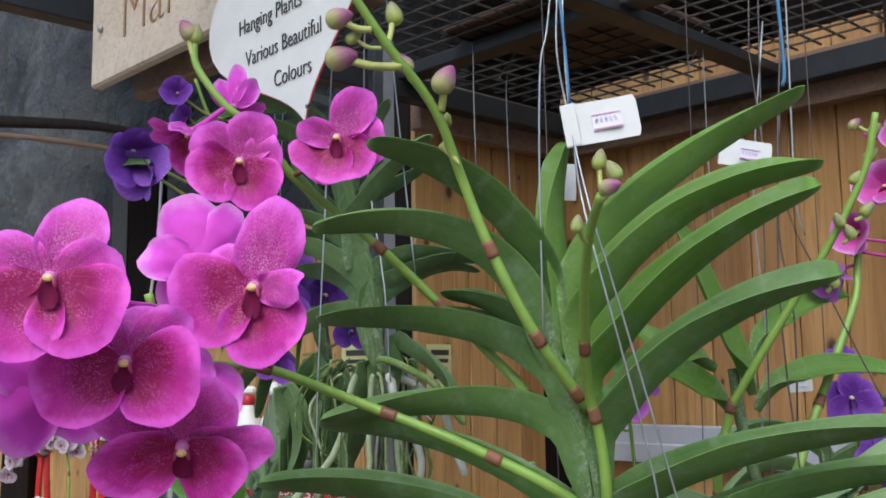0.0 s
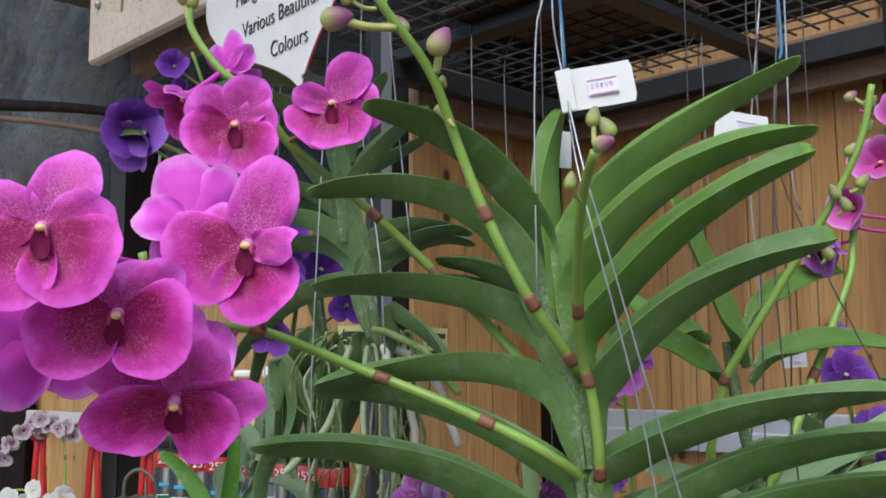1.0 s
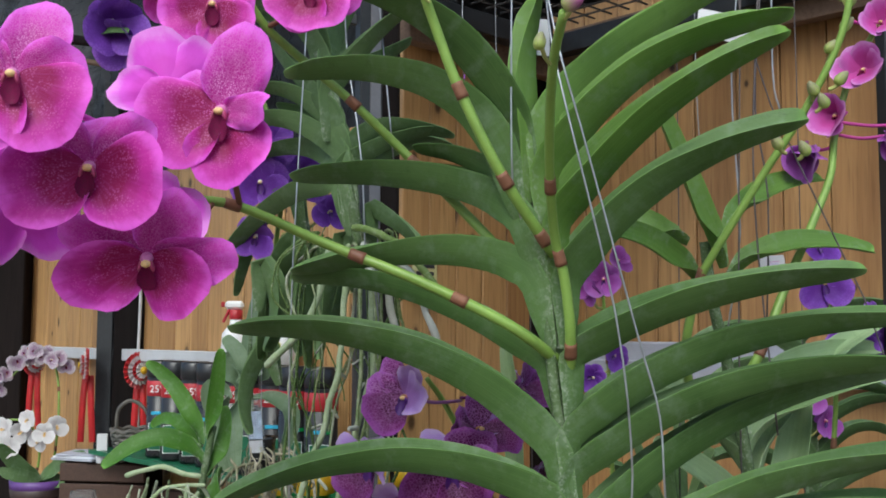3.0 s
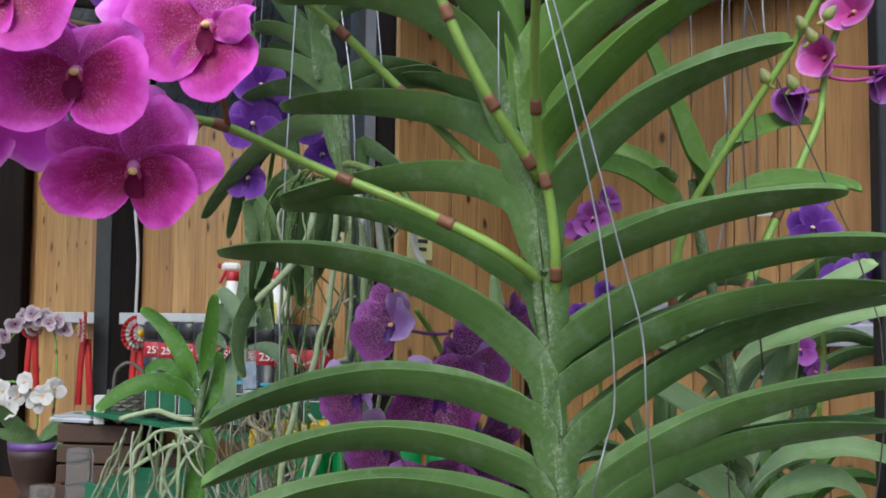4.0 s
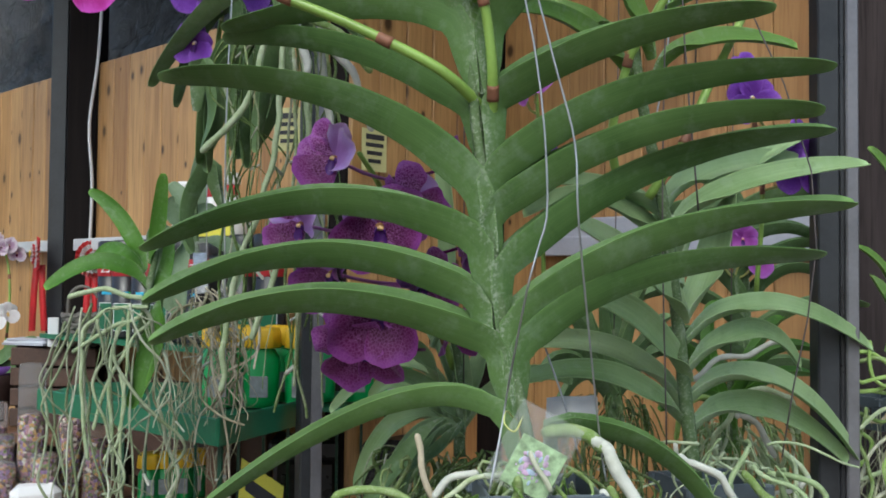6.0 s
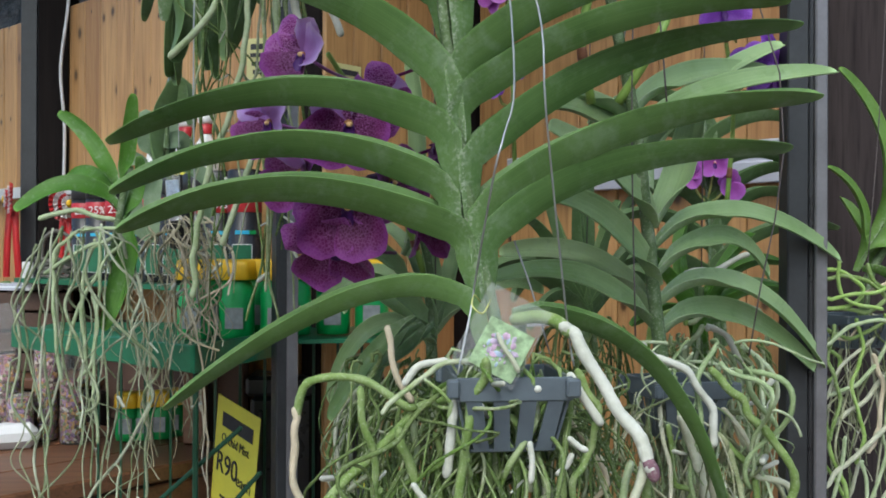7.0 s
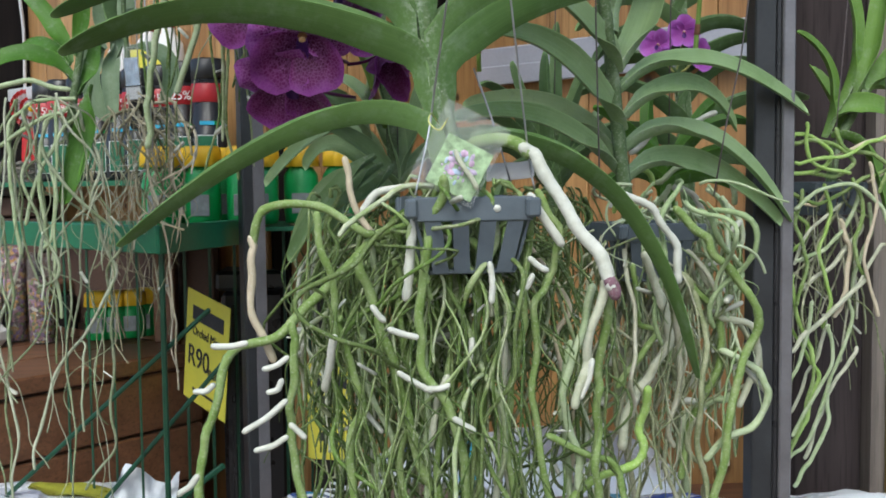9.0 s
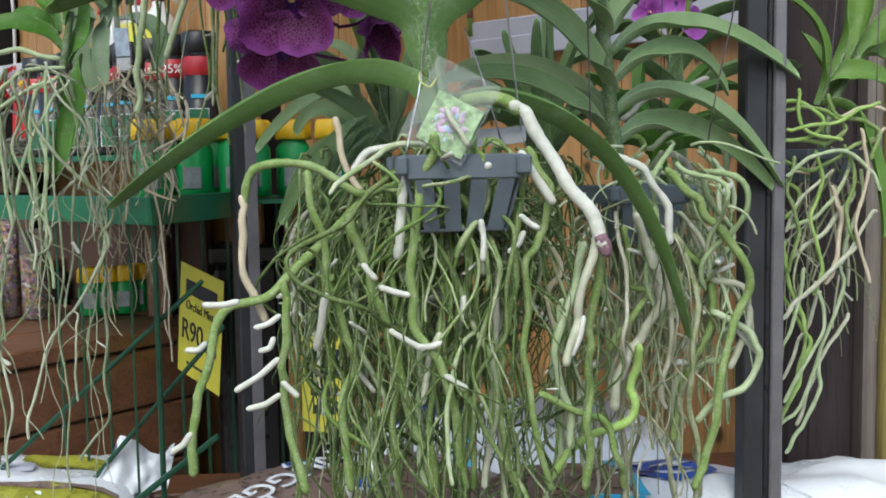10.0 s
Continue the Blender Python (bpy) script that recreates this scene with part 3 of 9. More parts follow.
def leaf(plant, base, mid, tip, width, angle, mat=None, sheath=0.050, flat=False):
    """A strap leaf: a sheath that clasps the stem, then an arched blade, keeled and folded along its middle, opening toward a blunt, uneven tip. flat: a broad open blade; 0.5: a half-open one."""
    base, mid, tip = Vector(base), Vector(mid), Vector(tip)
    ctrl = 2 * mid - 0.5 * (base + tip)
    sgn = 1.0 if tip.x > base.x else -1.0
    across = (-1.0, -0.66, -0.3, 0.0, 0.3, 0.66, 1.0)
    steps = [0.91 * i / 20 for i in range(21)] + [0.935, 0.955, 0.972, 0.986, 0.996, 1.0]
    n = len(steps) - 1
    thick = 0.0014
    wob, phase, skew = rng.uniform(-5, 5), rng.uniform(0, 6), rng.uniform(-0.5, 0.5)
    tilt = angle + 13 if flat == True else rng.uniform(36, 56) if flat else rng.uniform(4, 16) + 0.35 * (angle - 50)
    down = Vector((0.10 if sgn < 0 else 0.16, 0, -1))
    out_dir = Vector((sgn, 0, 0))
    line = []
    if sheath and not flat:
        line += [base + down * sheath * 1.15 - out_dir * 0.010, base + down * sheath * 0.55 - out_dir * 0.004]
    for q in (0.0, 0.14, 0.3, 0.5, 0.7, 0.86, 1.0):
        line.append((1 - q) ** 2 * base + 2 * q * (1 - q) * ctrl + q * q * tip)
    dense = smooth_path(line, 8)
    run = [0.0]
    for i in range(len(dense) - 1):
        run.append(run[-1] + (dense[i + 1] - dense[i]).length)
    total = run[-1]
    path = []
    k = 0
    for i in range(n + 1):
        want = total * steps[i]
        while k < len(run) - 2 and run[k + 1] < want:
            k += 1
        f = (want - run[k]) / max(1e-6, run[k + 1] - run[k])
        path.append(dense[k].lerp(dense[k + 1], min(1.0, f)))
    top, low, uvs = [], [], []
    clasp = (sheath if not flat else 0.02) / total
    for i, p in enumerate(path):
        s = steps[i]
        t = (path[min(n, i + 1)] - path[max(0, i - 1)]).normalized()
        y = Vector((0, 1, 0))
        y = (y - t * y.dot(t)).normalized()
        up = t.cross(y) * sgn
        q = max(0.0, min(1.0, (s - clasp * 0.6) / 0.28))
        tipq = max(0.0, (s - 0.55) / 0.45)
        a = radians(tilt * (0.3 + 0.7 * q) + wob * math.sin(2.6 * s + phase))
        if flat:
            fold = radians((12 if flat == True else 30) + 40 * max(0.0, 1 - s / 0.3))
            hw = (0.48 if flat == True else 0.60) * width * min(1.0, 0.45 + s / 0.35)
        else:
            fold = radians(74 - 8 * q - 34 * tipq ** 1.3)
            hw = 0.68 * width * (0.34 + 0.80 * min(1.0, s / (clasp + 0.10)) ** 0.7 - 0.18 * min(1.0, max(0.0, s - 0.3) / 0.4))
        if s > 0.45:
            hw *= 1 - (0.20 if not flat else 0.45) * ((s - 0.45) / 0.55) ** 1.7
        if s > 0.91:
            hw *= 0.22 + 0.78 * math.sqrt(max(0.0, 1 - ((s - 0.91) / 0.09) ** 2))
        side = y * math.cos(a) + up * math.sin(a)
        face = up * math.cos(a) - y * math.sin(a)
        if not flat:
            p = p - face * (hw * 0.5 * math.sin(fold))
        ripple = 0.03 * width * math.sin(7 * s + phase)
        for v in across:
            along = t * (v * skew * 0.6 * width * max(0, s - 0.9) / 0.1 * (1 - max(0, s - 0.9) / 0.1) * 2)
            bow = (0.03 if not flat else 0.08) * hw * math.sin(math.pi * abs(v))
            nrm = face * math.cos(fold) - side * math.sin(fold) * (0 if v == 0 else math.copysign(1, v))
            g = p + side * (v * hw * math.cos(fold)) + face * (abs(v) ** 1.12 * hw * math.sin(fold) + ripple * v) - nrm * bow + along
            th = thick * (1.15 - 0.6 * abs(v))
            top.append(g + nrm * th * 0.5)
            low.append(g - nrm * th * 0.5)
            uvs.append((s, 0.5 + 0.5 * v))
    k = len(across)
    off = len(top)
    faces = []
    for i in range(n):
        for j in range(k - 1):
            a0 = i * k + j
            faces.append((a0, a0 + 1, a0 + k + 1, a0 + k))
            faces.append((off + a0, off + a0 + k, off + a0 + k + 1, off + a0 + 1))
        a0, b0 = i * k, i * k + k - 1
        faces.append((a0, a0 + k, off + a0 + k, off + a0))
        faces.append((b0, off + b0, off + b0 + k, b0 + k))
    for i, rev in ((0, False), (n, True)):
        for j in range(k - 1):
            a0 = i * k + j
            g = (a0, off + a0, off + a0 + 1, a0 + 1)
            faces.append(g[::-1] if rev else g)
    ob = mesh_object("leaf", top + low, faces, mat or plant_leaf[plant.name], plant, "", True, uvs + uvs)
    ob.data.set_sharp_from_angle(angle=radians(42))
    return ob


def stem(points, plant, radius=0.010):
    bumps = [rng.uniform(0.8, 1.25) for _ in range(64)]
    path = smooth_path(points, 7)
    v, f = tube_data(path, lambda s: radius * (0.9 + 0.1 * bumps[int(s * 63)]) * (0.50 + 0.20 * s), 9)
    return mesh_object("stem", v, f, stem_mat, plant, "grey-green stem with papery leaf sheaths")


def spike(points, plant, radius=0.0048, nodes=(0.12, 0.36, 0.62)):
    path = smooth_path(points, 7)
    v, f = tube_data(path, lambda s: radius * (1.0 - 0.35 * s), 9)
    sp = mesh_object("flower_spike", v, f, spike_green, plant, "bright green flower spike with brown nodes")
    for q in nodes:
        i = max(1, min(len(path) - 3, int(q * (len(path) - 1))))
        d = (path[i + 1] - path[i]).normalized()
        seg = [path[i] + d * (0.0035 * k) for k in range(5)]
        vv, ff = tube_data(seg, lambda s: radius * (1.12 - 0.3 * q) * (1.06 - 0.1 * s), 9)
        mesh_object("node_bract", vv, ff, node_brown, sp, "", True)
    return sp


def rounded(path, radii):
    """Lengthens a path by a rounded tip."""
    d = (path[-1] - path[-2]).normalized()
    r, end = radii[-1], path[-1]
    for q in (0.45, 0.80, 1.0):
        path.append(end + d * r * q * 1.3)
        radii.append(r * max(0.12, math.sqrt(1 - q * q * 0.98)))
    return path, radii


def tube_list(path, radii, sides, start=0):
    n = len(path) - 1
    return tube_data(path, lambda s: radii[int(round(s * n))], sides, start)


def root(points, radius, mat, plant=None, sides=8):
    ph = rng.uniform(0, 9)
    path = smooth_path(points, 10)
    total = sum((path[i + 1] - path[i]).length for i in range(len(path) - 1))
    n = len(path) - 1
    for i in range(1, n + 1):
        d = total * i / n * 30
        amp = radius * (0.8 if radius > 0.006 or total < 0.05 else 1.5) * min(1.0, total / 0.10)
        path[i] = path[i] + Vector((noise.noise((ph, d, 0)), 0.5 * noise.noise((ph, d, 5)), noise.noise((ph, d, 9)))) * amp
    rough = 0.35 if total < 0.05 else 1.0
    radii = [radius * (0.93 + 0.12 * rough * noise.noise((ph, total * i / n * 60, 3)) + 0.16 * rough * noise.noise((ph, total * i / n * 190, 7))) for i in range(n + 1)]
    path, radii = rounded(path, radii)
    head, hr = rounded(path[:2][::-1], radii[:2][::-1])
    path, radii = head[:1:-1] + path, hr[:1:-1] + radii
    v, f = tube_list(path, radii, sides)
    return mesh_object("aerial_root", v, f, mat, plant or main)


def curtain(plant, centre, ring, count, length, seed, radius=(0.0016, 0.0036), spread=0.5, tips=0.3, mat=None, wild=1.0):
    """A tangle of hanging aerial roots below centre, as one mesh, and their new white ends as another."""
    r = random.Random(seed)
    V, F, TV, TF = [], [], [], []
    c = Vector(centre)
    for k in range(count):
        ang = r.uniform(0, 2 * math.pi)
        rad = ring * math.sqrt(r.uniform(0.02, 1))
        p = c + Vector((math.cos(ang) * rad, math.sin(ang) * rad * 0.75, r.uniform(-0.02, 0.02)))
        d = Vector((math.cos(ang) * spread * r.uniform(0.1, 1), math.sin(ang) * spread * r.uniform(0.1, 1), r.uniform(-0.9, 0.35)))
        L = r.uniform(*length)
        n = max(8, int(L / 0.0075))
        path = [p.copy()]
        ph = r.uniform(0, 100)
        kink = r.uniform(0.25, 1.0) ** 1.5 * wild
        for i in range(n):
            s = i / n
            far_out = s * L * 22
            quick = s * L * 85
            d += Vector((noise.noise((ph, far_out, 1)), noise.noise((ph, far_out, 2)) * 0.7, noise.noise((ph, far_out, 3)) * 0.4)) * 0.55 * kink
            d += Vector((noise.noise((ph, quick, 4)), noise.noise((ph, quick, 5)) * 0.7, noise.noise((ph, quick, 6)) * 0.4)) * 0.30 * kink
            away = Vector((p.x - c.x, p.y - c.y, 0))
            if away.length > ring * 1.25:
                d -= away.normalized() * 0.22
            d.z -= 0.16
            d *= 0.88
            p = p + d.normalized() * (L / n)
            path.append(p.copy())
        r0 = radius[0] * 0.6 + (radius[1] - radius[0] * 0.6) * r.random() ** 1.9
        radii = [r0 * (1 - 0.25 * i / n) * (0.94 + 0.14 * noise.noise((ph, i * L / n * 60, 8)) + 0.22 * noise.noise((ph, i * L / n * 170, 9))) for i in range(n + 1)]
        path2, radii = rounded(list(path), radii)
        v, f = tube_list(path2, radii, 6, len(V))
        V += v
        F += f
        if r.random() < 0.35:
            i = r.randrange(n // 3, n - 2)
            q = path[i].copy()
            e = Vector((r.uniform(-1, 1), r.uniform(-0.8, 0.8), r.uniform(-0.6, 0.2)))
            twig = [q.copy()]
            m2 = r.randrange(7, 20)
            for j in range(m2):
                e += Vector((noise.noise((ph, j * 0.6, 21)), noise.noise((ph, j * 0.6, 22)), 0)) * 0.5
                e.z -= 0.20
                e *= 0.86
                q = q + e.normalized() * 0.0075
                twig.append(q.copy())
            twig, tr = rounded(twig, [r0 * 0.55 * (1 + 0.2 * noise.noise((ph, j * 1.3, 31))) for j in range(m2 + 1)])
            v, f = tube_list(twig, tr, 5, len(V))
            V += v
            F += f
        if r.random() < tips:
            i = r.randrange(n // 3, n)
            side = Vector((r.uniform(-1, 1), r.uniform(-1, 0.2), r.uniform(-0.9, 0.5))).normalized()
            ln = r.uniform(0.010, 0.024)
            seg = [path[i] + side * (ln * q / 3) for q in range(4)]
            seg, radii = rounded(seg, [r0 * 1.1] * 4)
            v, f = tube_list(seg, radii, 6, len(TV))
            TV += v
            TF += f
    ob = mesh_object("root_tangle", V, F, mat or root_mixed, plant, "tangle of hanging grey-green aerial roots")
    tagged(ob, kind="stuff")
    if TV:
        tb2 = mesh_object("root_tip_mass", TV, TF, root_white, plant, "short new white root tips")
        tagged(tb2, kind="stuff")


def petal_mesh(name, mat, length, width, claw=0.35, cup=0.12, curl=0.10, wave=0.03, seed=0, back_mat=None):
    """A petal that fans out along +z from the origin, facing -y: a rounded outline on a short claw, cupped, its rim turned back and gently waved."""
    r = random.Random(seed)
    ph, ph2 = r.uniform(0, 6.3), r.uniform(0, 6.3)
    lop = r.uniform(-0.07, 0.07)
    n, k = 11, 21
    front, back, uvs, flats = [], [], [], []
    for i in range(n + 1):
        s = (i / n) ** 0.85
        for j in range(k):
            v = -1 + 2 * j / (k - 1)
            w = v * (math.pi - 0.40)
            rim = 1 + 0.35 * wave * math.sin(3 * w + ph) + 0.16 * wave * math.sin(7 * w + ph2)
            ex = 0.5 * width * math.copysign(abs(math.sin(w)) ** 0.88, math.sin(w)) * rim + lop * width * (0.5 + 0.5 * math.cos(w))
            ez = length * (0.52 + 0.48 * math.cos(w)) * rim
            bx = 0.16 * claw * width * v
            x, z = bx + (ex - bx) * s, ez * s + 0.02 * length * (1 - s)
            d = min(1.15, math.hypot(x / (0.62 * width), z / length))
            y = -1.25 * cup * length * d * d + 2.6 * curl * length * max(0.0, d - 0.55) ** 2
            y += 0.05 * width * math.exp(-(x / (0.10 * width)) ** 2) * d * (1.2 - d)
            y += wave * length * s ** 3 * (math.sin(2.1 * w + ph) + 0.45 * math.sin(5 * w + ph2))
            y += 0.25 * wave * length * s * noise.noise((x * 9 / length + ph, z * 9 / length, seed))
            front.append(Vector((x, y, z)))
            back.append(Vector((x, y + 0.012 * length * (1 - s ** 4), z)))
            uvs.append((s, 0.5 + 0.5 * v))
            flats.append((x / length, z / length))
    off = len(front)
    faces = []
    for i in range(n):
        for j in range(k - 1):
            a = i * k + j
            faces.append((a, a + 1, a + k + 1, a + k))
            faces.append((off + a, off + a + k, off + a + k + 1, off + a + 1))
    me = bpy.data.meshes.new(name)
    me.from_pydata(front + back, [], faces)
    for title, src in (("uv", uvs + uvs), ("flat", flats + flats)):
        layer = me.uv_layers.new(name=title)
        for loop in me.loops:
            layer.data[loop.index].uv = src[loop.vertex_index]
    me.polygons.foreach_set("use_smooth", [True] * len(me.polygons))
    me.materials.append(mat)
    if back_mat:
        me.materials.append(back_mat)
        for poly in me.polygons:
            if min(poly.vertices) >= off:
                poly.material_index = 1
    return me


def blob_mesh(name, mat, size, stretch=(1, 1, 1), sides=10, rings=6, taper=0.0):
    bm = bmesh.new()
    bmesh.ops.create_uvsphere(bm, u_segments=sides, v_segments=rings, radius=1.0)
    for v in bm.verts:
        q = 1 - taper * v.co.z
        v.co = Vector((v.co.x * q * stretch[0], v.co.y * q * stretch[1], v.co.z * stretch[2])) * size
    me = bpy.data.meshes.new(name)
    bm.to_mesh(me)
    bm.free()
    me.polygons.foreach_set("use_smooth", [True] * len(me.polygons))
    me.materials.append(mat)
    return me


def flower_kit(sepal_mat, petal_mat, lip_mat, body_mat, n=3, open_up=1.0, ruffle=1.0, back_mat=None):
    """Shared meshes of one kind of flower, 1 m across, variants of each petal."""
    kit = {"dorsal": [], "petal": [], "sepal": []}
    for i in range(n):
        kit["dorsal"].append(petal_mesh("dorsal_sepal", petal_mat, 0.48, 0.46, 0.55, 0.10 * open_up, 0.16, 0.030 * ruffle, 11 + i, back_mat))
        kit["petal"].append(petal_mesh("petal", petal_mat, 0.48, 0.47, 0.45, 0.08 * open_up, 0.18, 0.040 * ruffle, 21 + i, back_mat))
        kit["sepal"].append(petal_mesh("lateral_sepal", sepal_mat, 0.57, 0.62, 0.60, 0.15 * open_up, 0.16, 0.035 * ruffle, 31 + i, back_mat))
    kit["lip"] = petal_mesh("lip", lip_mat, 0.17, 0.125, 0.9, 0.24, -0.05, 0.03, 3)
    kit["column"] = blob_mesh("column", body_mat, 0.046, (1.0, 1.3, 0.9))
    kit["anther"] = blob_mesh("anther_cap", column_gold, 0.030, (1.15, 0.9, 0.85))
    kit["side"] = blob_mesh("lip_lobe", lip_gold if body_mat is column_mauve else lip_mat, 0.034, (0.40, 0.9, 1.2))
    return kit


def flower(plant, kit, at, facing, size, roll=0.0, seed=0, closed=0.0, label="", sepals=128, petals=58, wing=1.0, loose=1.0, form=None, other=None, swap=()):
    """One open orchid flower: column as the part, its petals, sepals and lip as sub-parts. Rows of form: angle, length, width, tilt; swap picks petals from another kit."""
    r = random.Random(seed)
    at = Vector(at) - Vector(plant["base"])
    d = Vector(facing).normalized()
    q = d.to_track_quat("-Y", "Z").to_matrix().to_4x4() @ Matrix.Rotation(radians(roll), 4, "Y")
    head = new("flower", kit["column"])
    head.parent = plant
    head.matrix_basis = Matrix.Translation(at) @ q @ Matrix.Scale(size, 4)
    if label:
        tagged(head, label)
    rows = [("dorsal_sepal", "dorsal", 0, 0.022), ("petal", "petal", petals, 0.034), ("petal", "petal", -petals, 0.040),
            ("lateral_sepal", "sepal", sepals, 0.006), ("lateral_sepal", "sepal", -sepals, 0.014)]
    for i, (name, kind, ang, depth) in enumerate(rows):
        ob = new(name, r.choice((other if i in swap else kit)[kind]))
        ob.parent = head
        if form:
            ang, ln, wd, fw = form[i]
            ob.matrix_basis = (Matrix.Rotation(radians(ang), 4, "Y") @ Matrix.Translation((0, depth, 0.006)) @ Matrix.Rotation(radians(fw + r.uniform(-3, 3)), 4, "X")
                               @ Matrix.Rotation(radians(r.uniform(-5, 5)), 4, "Z") @ Matrix.Diagonal((wd, 0.5 * (wd + ln), ln, 1)))
            continue
        lean = r.uniform(-8, 6) * loose + closed
        g = r.uniform(0.94, 1.06) * (wing if kind == "sepal" else 1.0)
        twist = (r.uniform(-8, 8) if kind != "petal" else r.uniform(-20, 20)) * loose
        ob.matrix_basis = (Matrix.Rotation(radians(ang + r.uniform(-6, 6)), 4, "Y") @ Matrix.Translation((0, depth, 0.006))
                           @ Matrix.Rotation(radians(lean), 4, "X") @ Matrix.Rotation(radians(twist), 4, "Z") @ Matrix.Scale(g, 4))
    lip = new("lip", kit["lip"])
    lip.parent = head
    lip.matrix_basis = Matrix.Translation((0, -0.050, -0.030)) @ Matrix.Rotation(radians(180 + r.uniform(-6, 6)), 4, "Y") @ Matrix.Rotation(radians(-14), 4, "X")
    cap = new("anther_cap", kit["anther"])
    cap.parent = head
    cap.matrix_basis = Matrix.Translation((0.004, -0.062, -0.008))
    for sx in (-1, 1):
        lobe = new("lip_lobe", kit["side"])
        lobe.parent = head
        lobe.matrix_basis = Matrix.Translation((0.040 * sx, -0.046, -0.034)) @ Matrix.Rotation(radians(-14 * sx), 4, "Y")
    return head


def pedicel(plant, a, b, radius=0.0022, mat=None, sag=0.008):
    a, b = Vector(a), Vector(b)
    m = (a + b) / 2 + Vector((0, 0, -sag))
    return tube("pedicel", [a, m, b], radius, mat or bract_pale, plant, "", 6, 4)


def bud_mesh(mat, wide, tall, taper):
    me = blob_mesh("bud", mat, 1.0, (wide, wide, tall), 18, 10, taper)
    for v in me.vertices:
        a = math.atan2(v.co.y, v.co.x)
        q = 1 + 0.07 * abs(math.cos(1.5 * a)) - 0.04
        beak = max(0.0, v.co.z / tall - 0.8) * 0.9
        v.co = (v.co.x * q + beak * 0.15, v.co.y * q, v.co.z + beak * 0.25)
    return me


bud_meshes = {"p": bud_mesh(bud_purple, 0.62, 0.85, 0.25), "g": bud_mesh(bud_green, 0.60, 0.9, 0.3)}


def bud(plant, at, size, kind="p", tilt=(0, 0), stalk=None):
    ob = new("bud", bud_meshes[kind])
    ob.parent = plant
    ob.matrix_basis = Matrix.Translation(Vector(at) - Vector(plant["base"])) @ pose(0, 0, 0, tilt[0], tilt[1], 0) @ Matrix.Scale(size, 4)
    if stalk:
        pedicel(plant, at, stalk, size * 0.22, None, 0.003)
    return ob


# ---- large structure ----
CORNER = Vector((0.31, 2.57))          # inner corner of the shed
OUT = Vector((math.cos(radians(43)), math.sin(radians(43))))     # along the short wall, towards the corner
ALONG = Vector((math.cos(radians(-46)), math.sin(radians(-46))))  # along the long walls, towards the right
EDGE = CORNER - OUT * 0.51             # outer corner, where the long back wall starts


def slab(name, a, b, z0, z1, thick, mat, label, category="wall"):
    """An upright wall from a to b (plan), its face on that line and its thickness behind it."""
    d = (b - a).normalized()
    nrm = Vector((-d.y, d.x))
    if nrm.y < 0:
        nrm = -nrm
    mid = (a + b) / 2 + nrm * (thick / 2 + 0.016)
    m = Matrix.Translation((mid.x, mid.y, (z0 + z1) / 2)) @ Matrix.Rotation(math.atan2(d.y, d.x), 4, "Z")
    ob = part(name, box_mesh(((b - a).length, thick, z1 - z0), m, 0.004), mat)
    return tagged(ob, label, category, kind="structure")


ground = part("ground", box_mesh((400, 400, 0.1), pose(0, 0, -0.05), 0), earth)
tagged(ground, "bare packed earth ground of the nursery", "ground", kind="structure")
W2_END = CORNER + ALONG * 1.0
W3_END = EDGE - ALONG * 3.6
wall_short = slab("wall_short", EDGE, CORNER + OUT * 0.08, 0.0, 2.35, 0.06, dark_wood, "short wall clad in upright knotty pine boards")
wall_right = slab("wall_right", CORNER, W2_END, 0.0, 2.42, 0.06, dark_wood, "side wall clad in upright knotty pine boards")
wall_back = slab("wall_back", W3_END, EDGE - ALONG * 0.005, 0.0, 2.08, 0.06, dark_wood, "long back wall clad in upright knotty pine boards")


def bar(name, a, b, w, h, mat, parent=None, label="", bevel=0.002, roll=0.0):
    """A straight bar of section w x h from a to b."""
    a, b = Vector(a), Vector(b)
    d = b - a
    q = d.to_track_quat("X", "Z").to_matrix().to_4x4()
    m = Matrix.Translation((a + b) / 2) @ q @ Matrix.Rotation(radians(roll), 4, "X")
    return part(name, box_mesh((d.length, w, h), m, bevel), mat, parent, label)


def plan(p, z):
    return Vector((p.x, p.y, z))


# timber plates along the walls
beam_a = bar("wall_beam", plan(EDGE - OUT * 0.02 + Vector((0.02, -0.03)), 2.305), plan(CORNER + Vector((0, -0.04)), 2.305), 0.035, 0.115, beam_wood)
tagged(beam_a, "weathered timber plate along the top of the short wall", "beam", kind="structure")
beam_b = bar("wall_beam", plan(CORNER + Vector((0.0, -0.045)), 2.305), plan(W2_END + Vector((-0.02, -0.035)), 2.305), 0.035, 0.115, beam_wood)
tagged(beam_b, "weathered timber plate along the side wall", "beam", kind="structure")

# hanging rack: steel frame, mesh and posts
rack = thing("hanging_rack", (0.3, 1.6, 2.33), "dark steel hanging rack with rusty wire mesh over the orchids", "rack")
INNER = CORNER + Vector((-0.0, -0.11))
back_right = INNER + ALONG * 1.0
left_front = INNER - OUT * 1.9
bar("frame_rail", plan(INNER, 2.315), plan(back_right, 2.315), 0.04, 0.05, steel, rack)
bar("frame_rail", plan(INNER, 2.315), plan(left_front, 2.315), 0.04, 0.05, steel, rack)
a = INNER + ALONG * 0.566
bar("cross_bar", plan(a, 2.325), plan(a - OUT * 1.9, 2.325), 0.05, 0.022, steel, rack)
for k in (0.54, 1.20):
    bar("cross_bar", plan(INNER - OUT * k, 2.34), plan(INNER - OUT * k + ALONG * 1.0, 2.34), 0.05, 0.026, steel, rack)
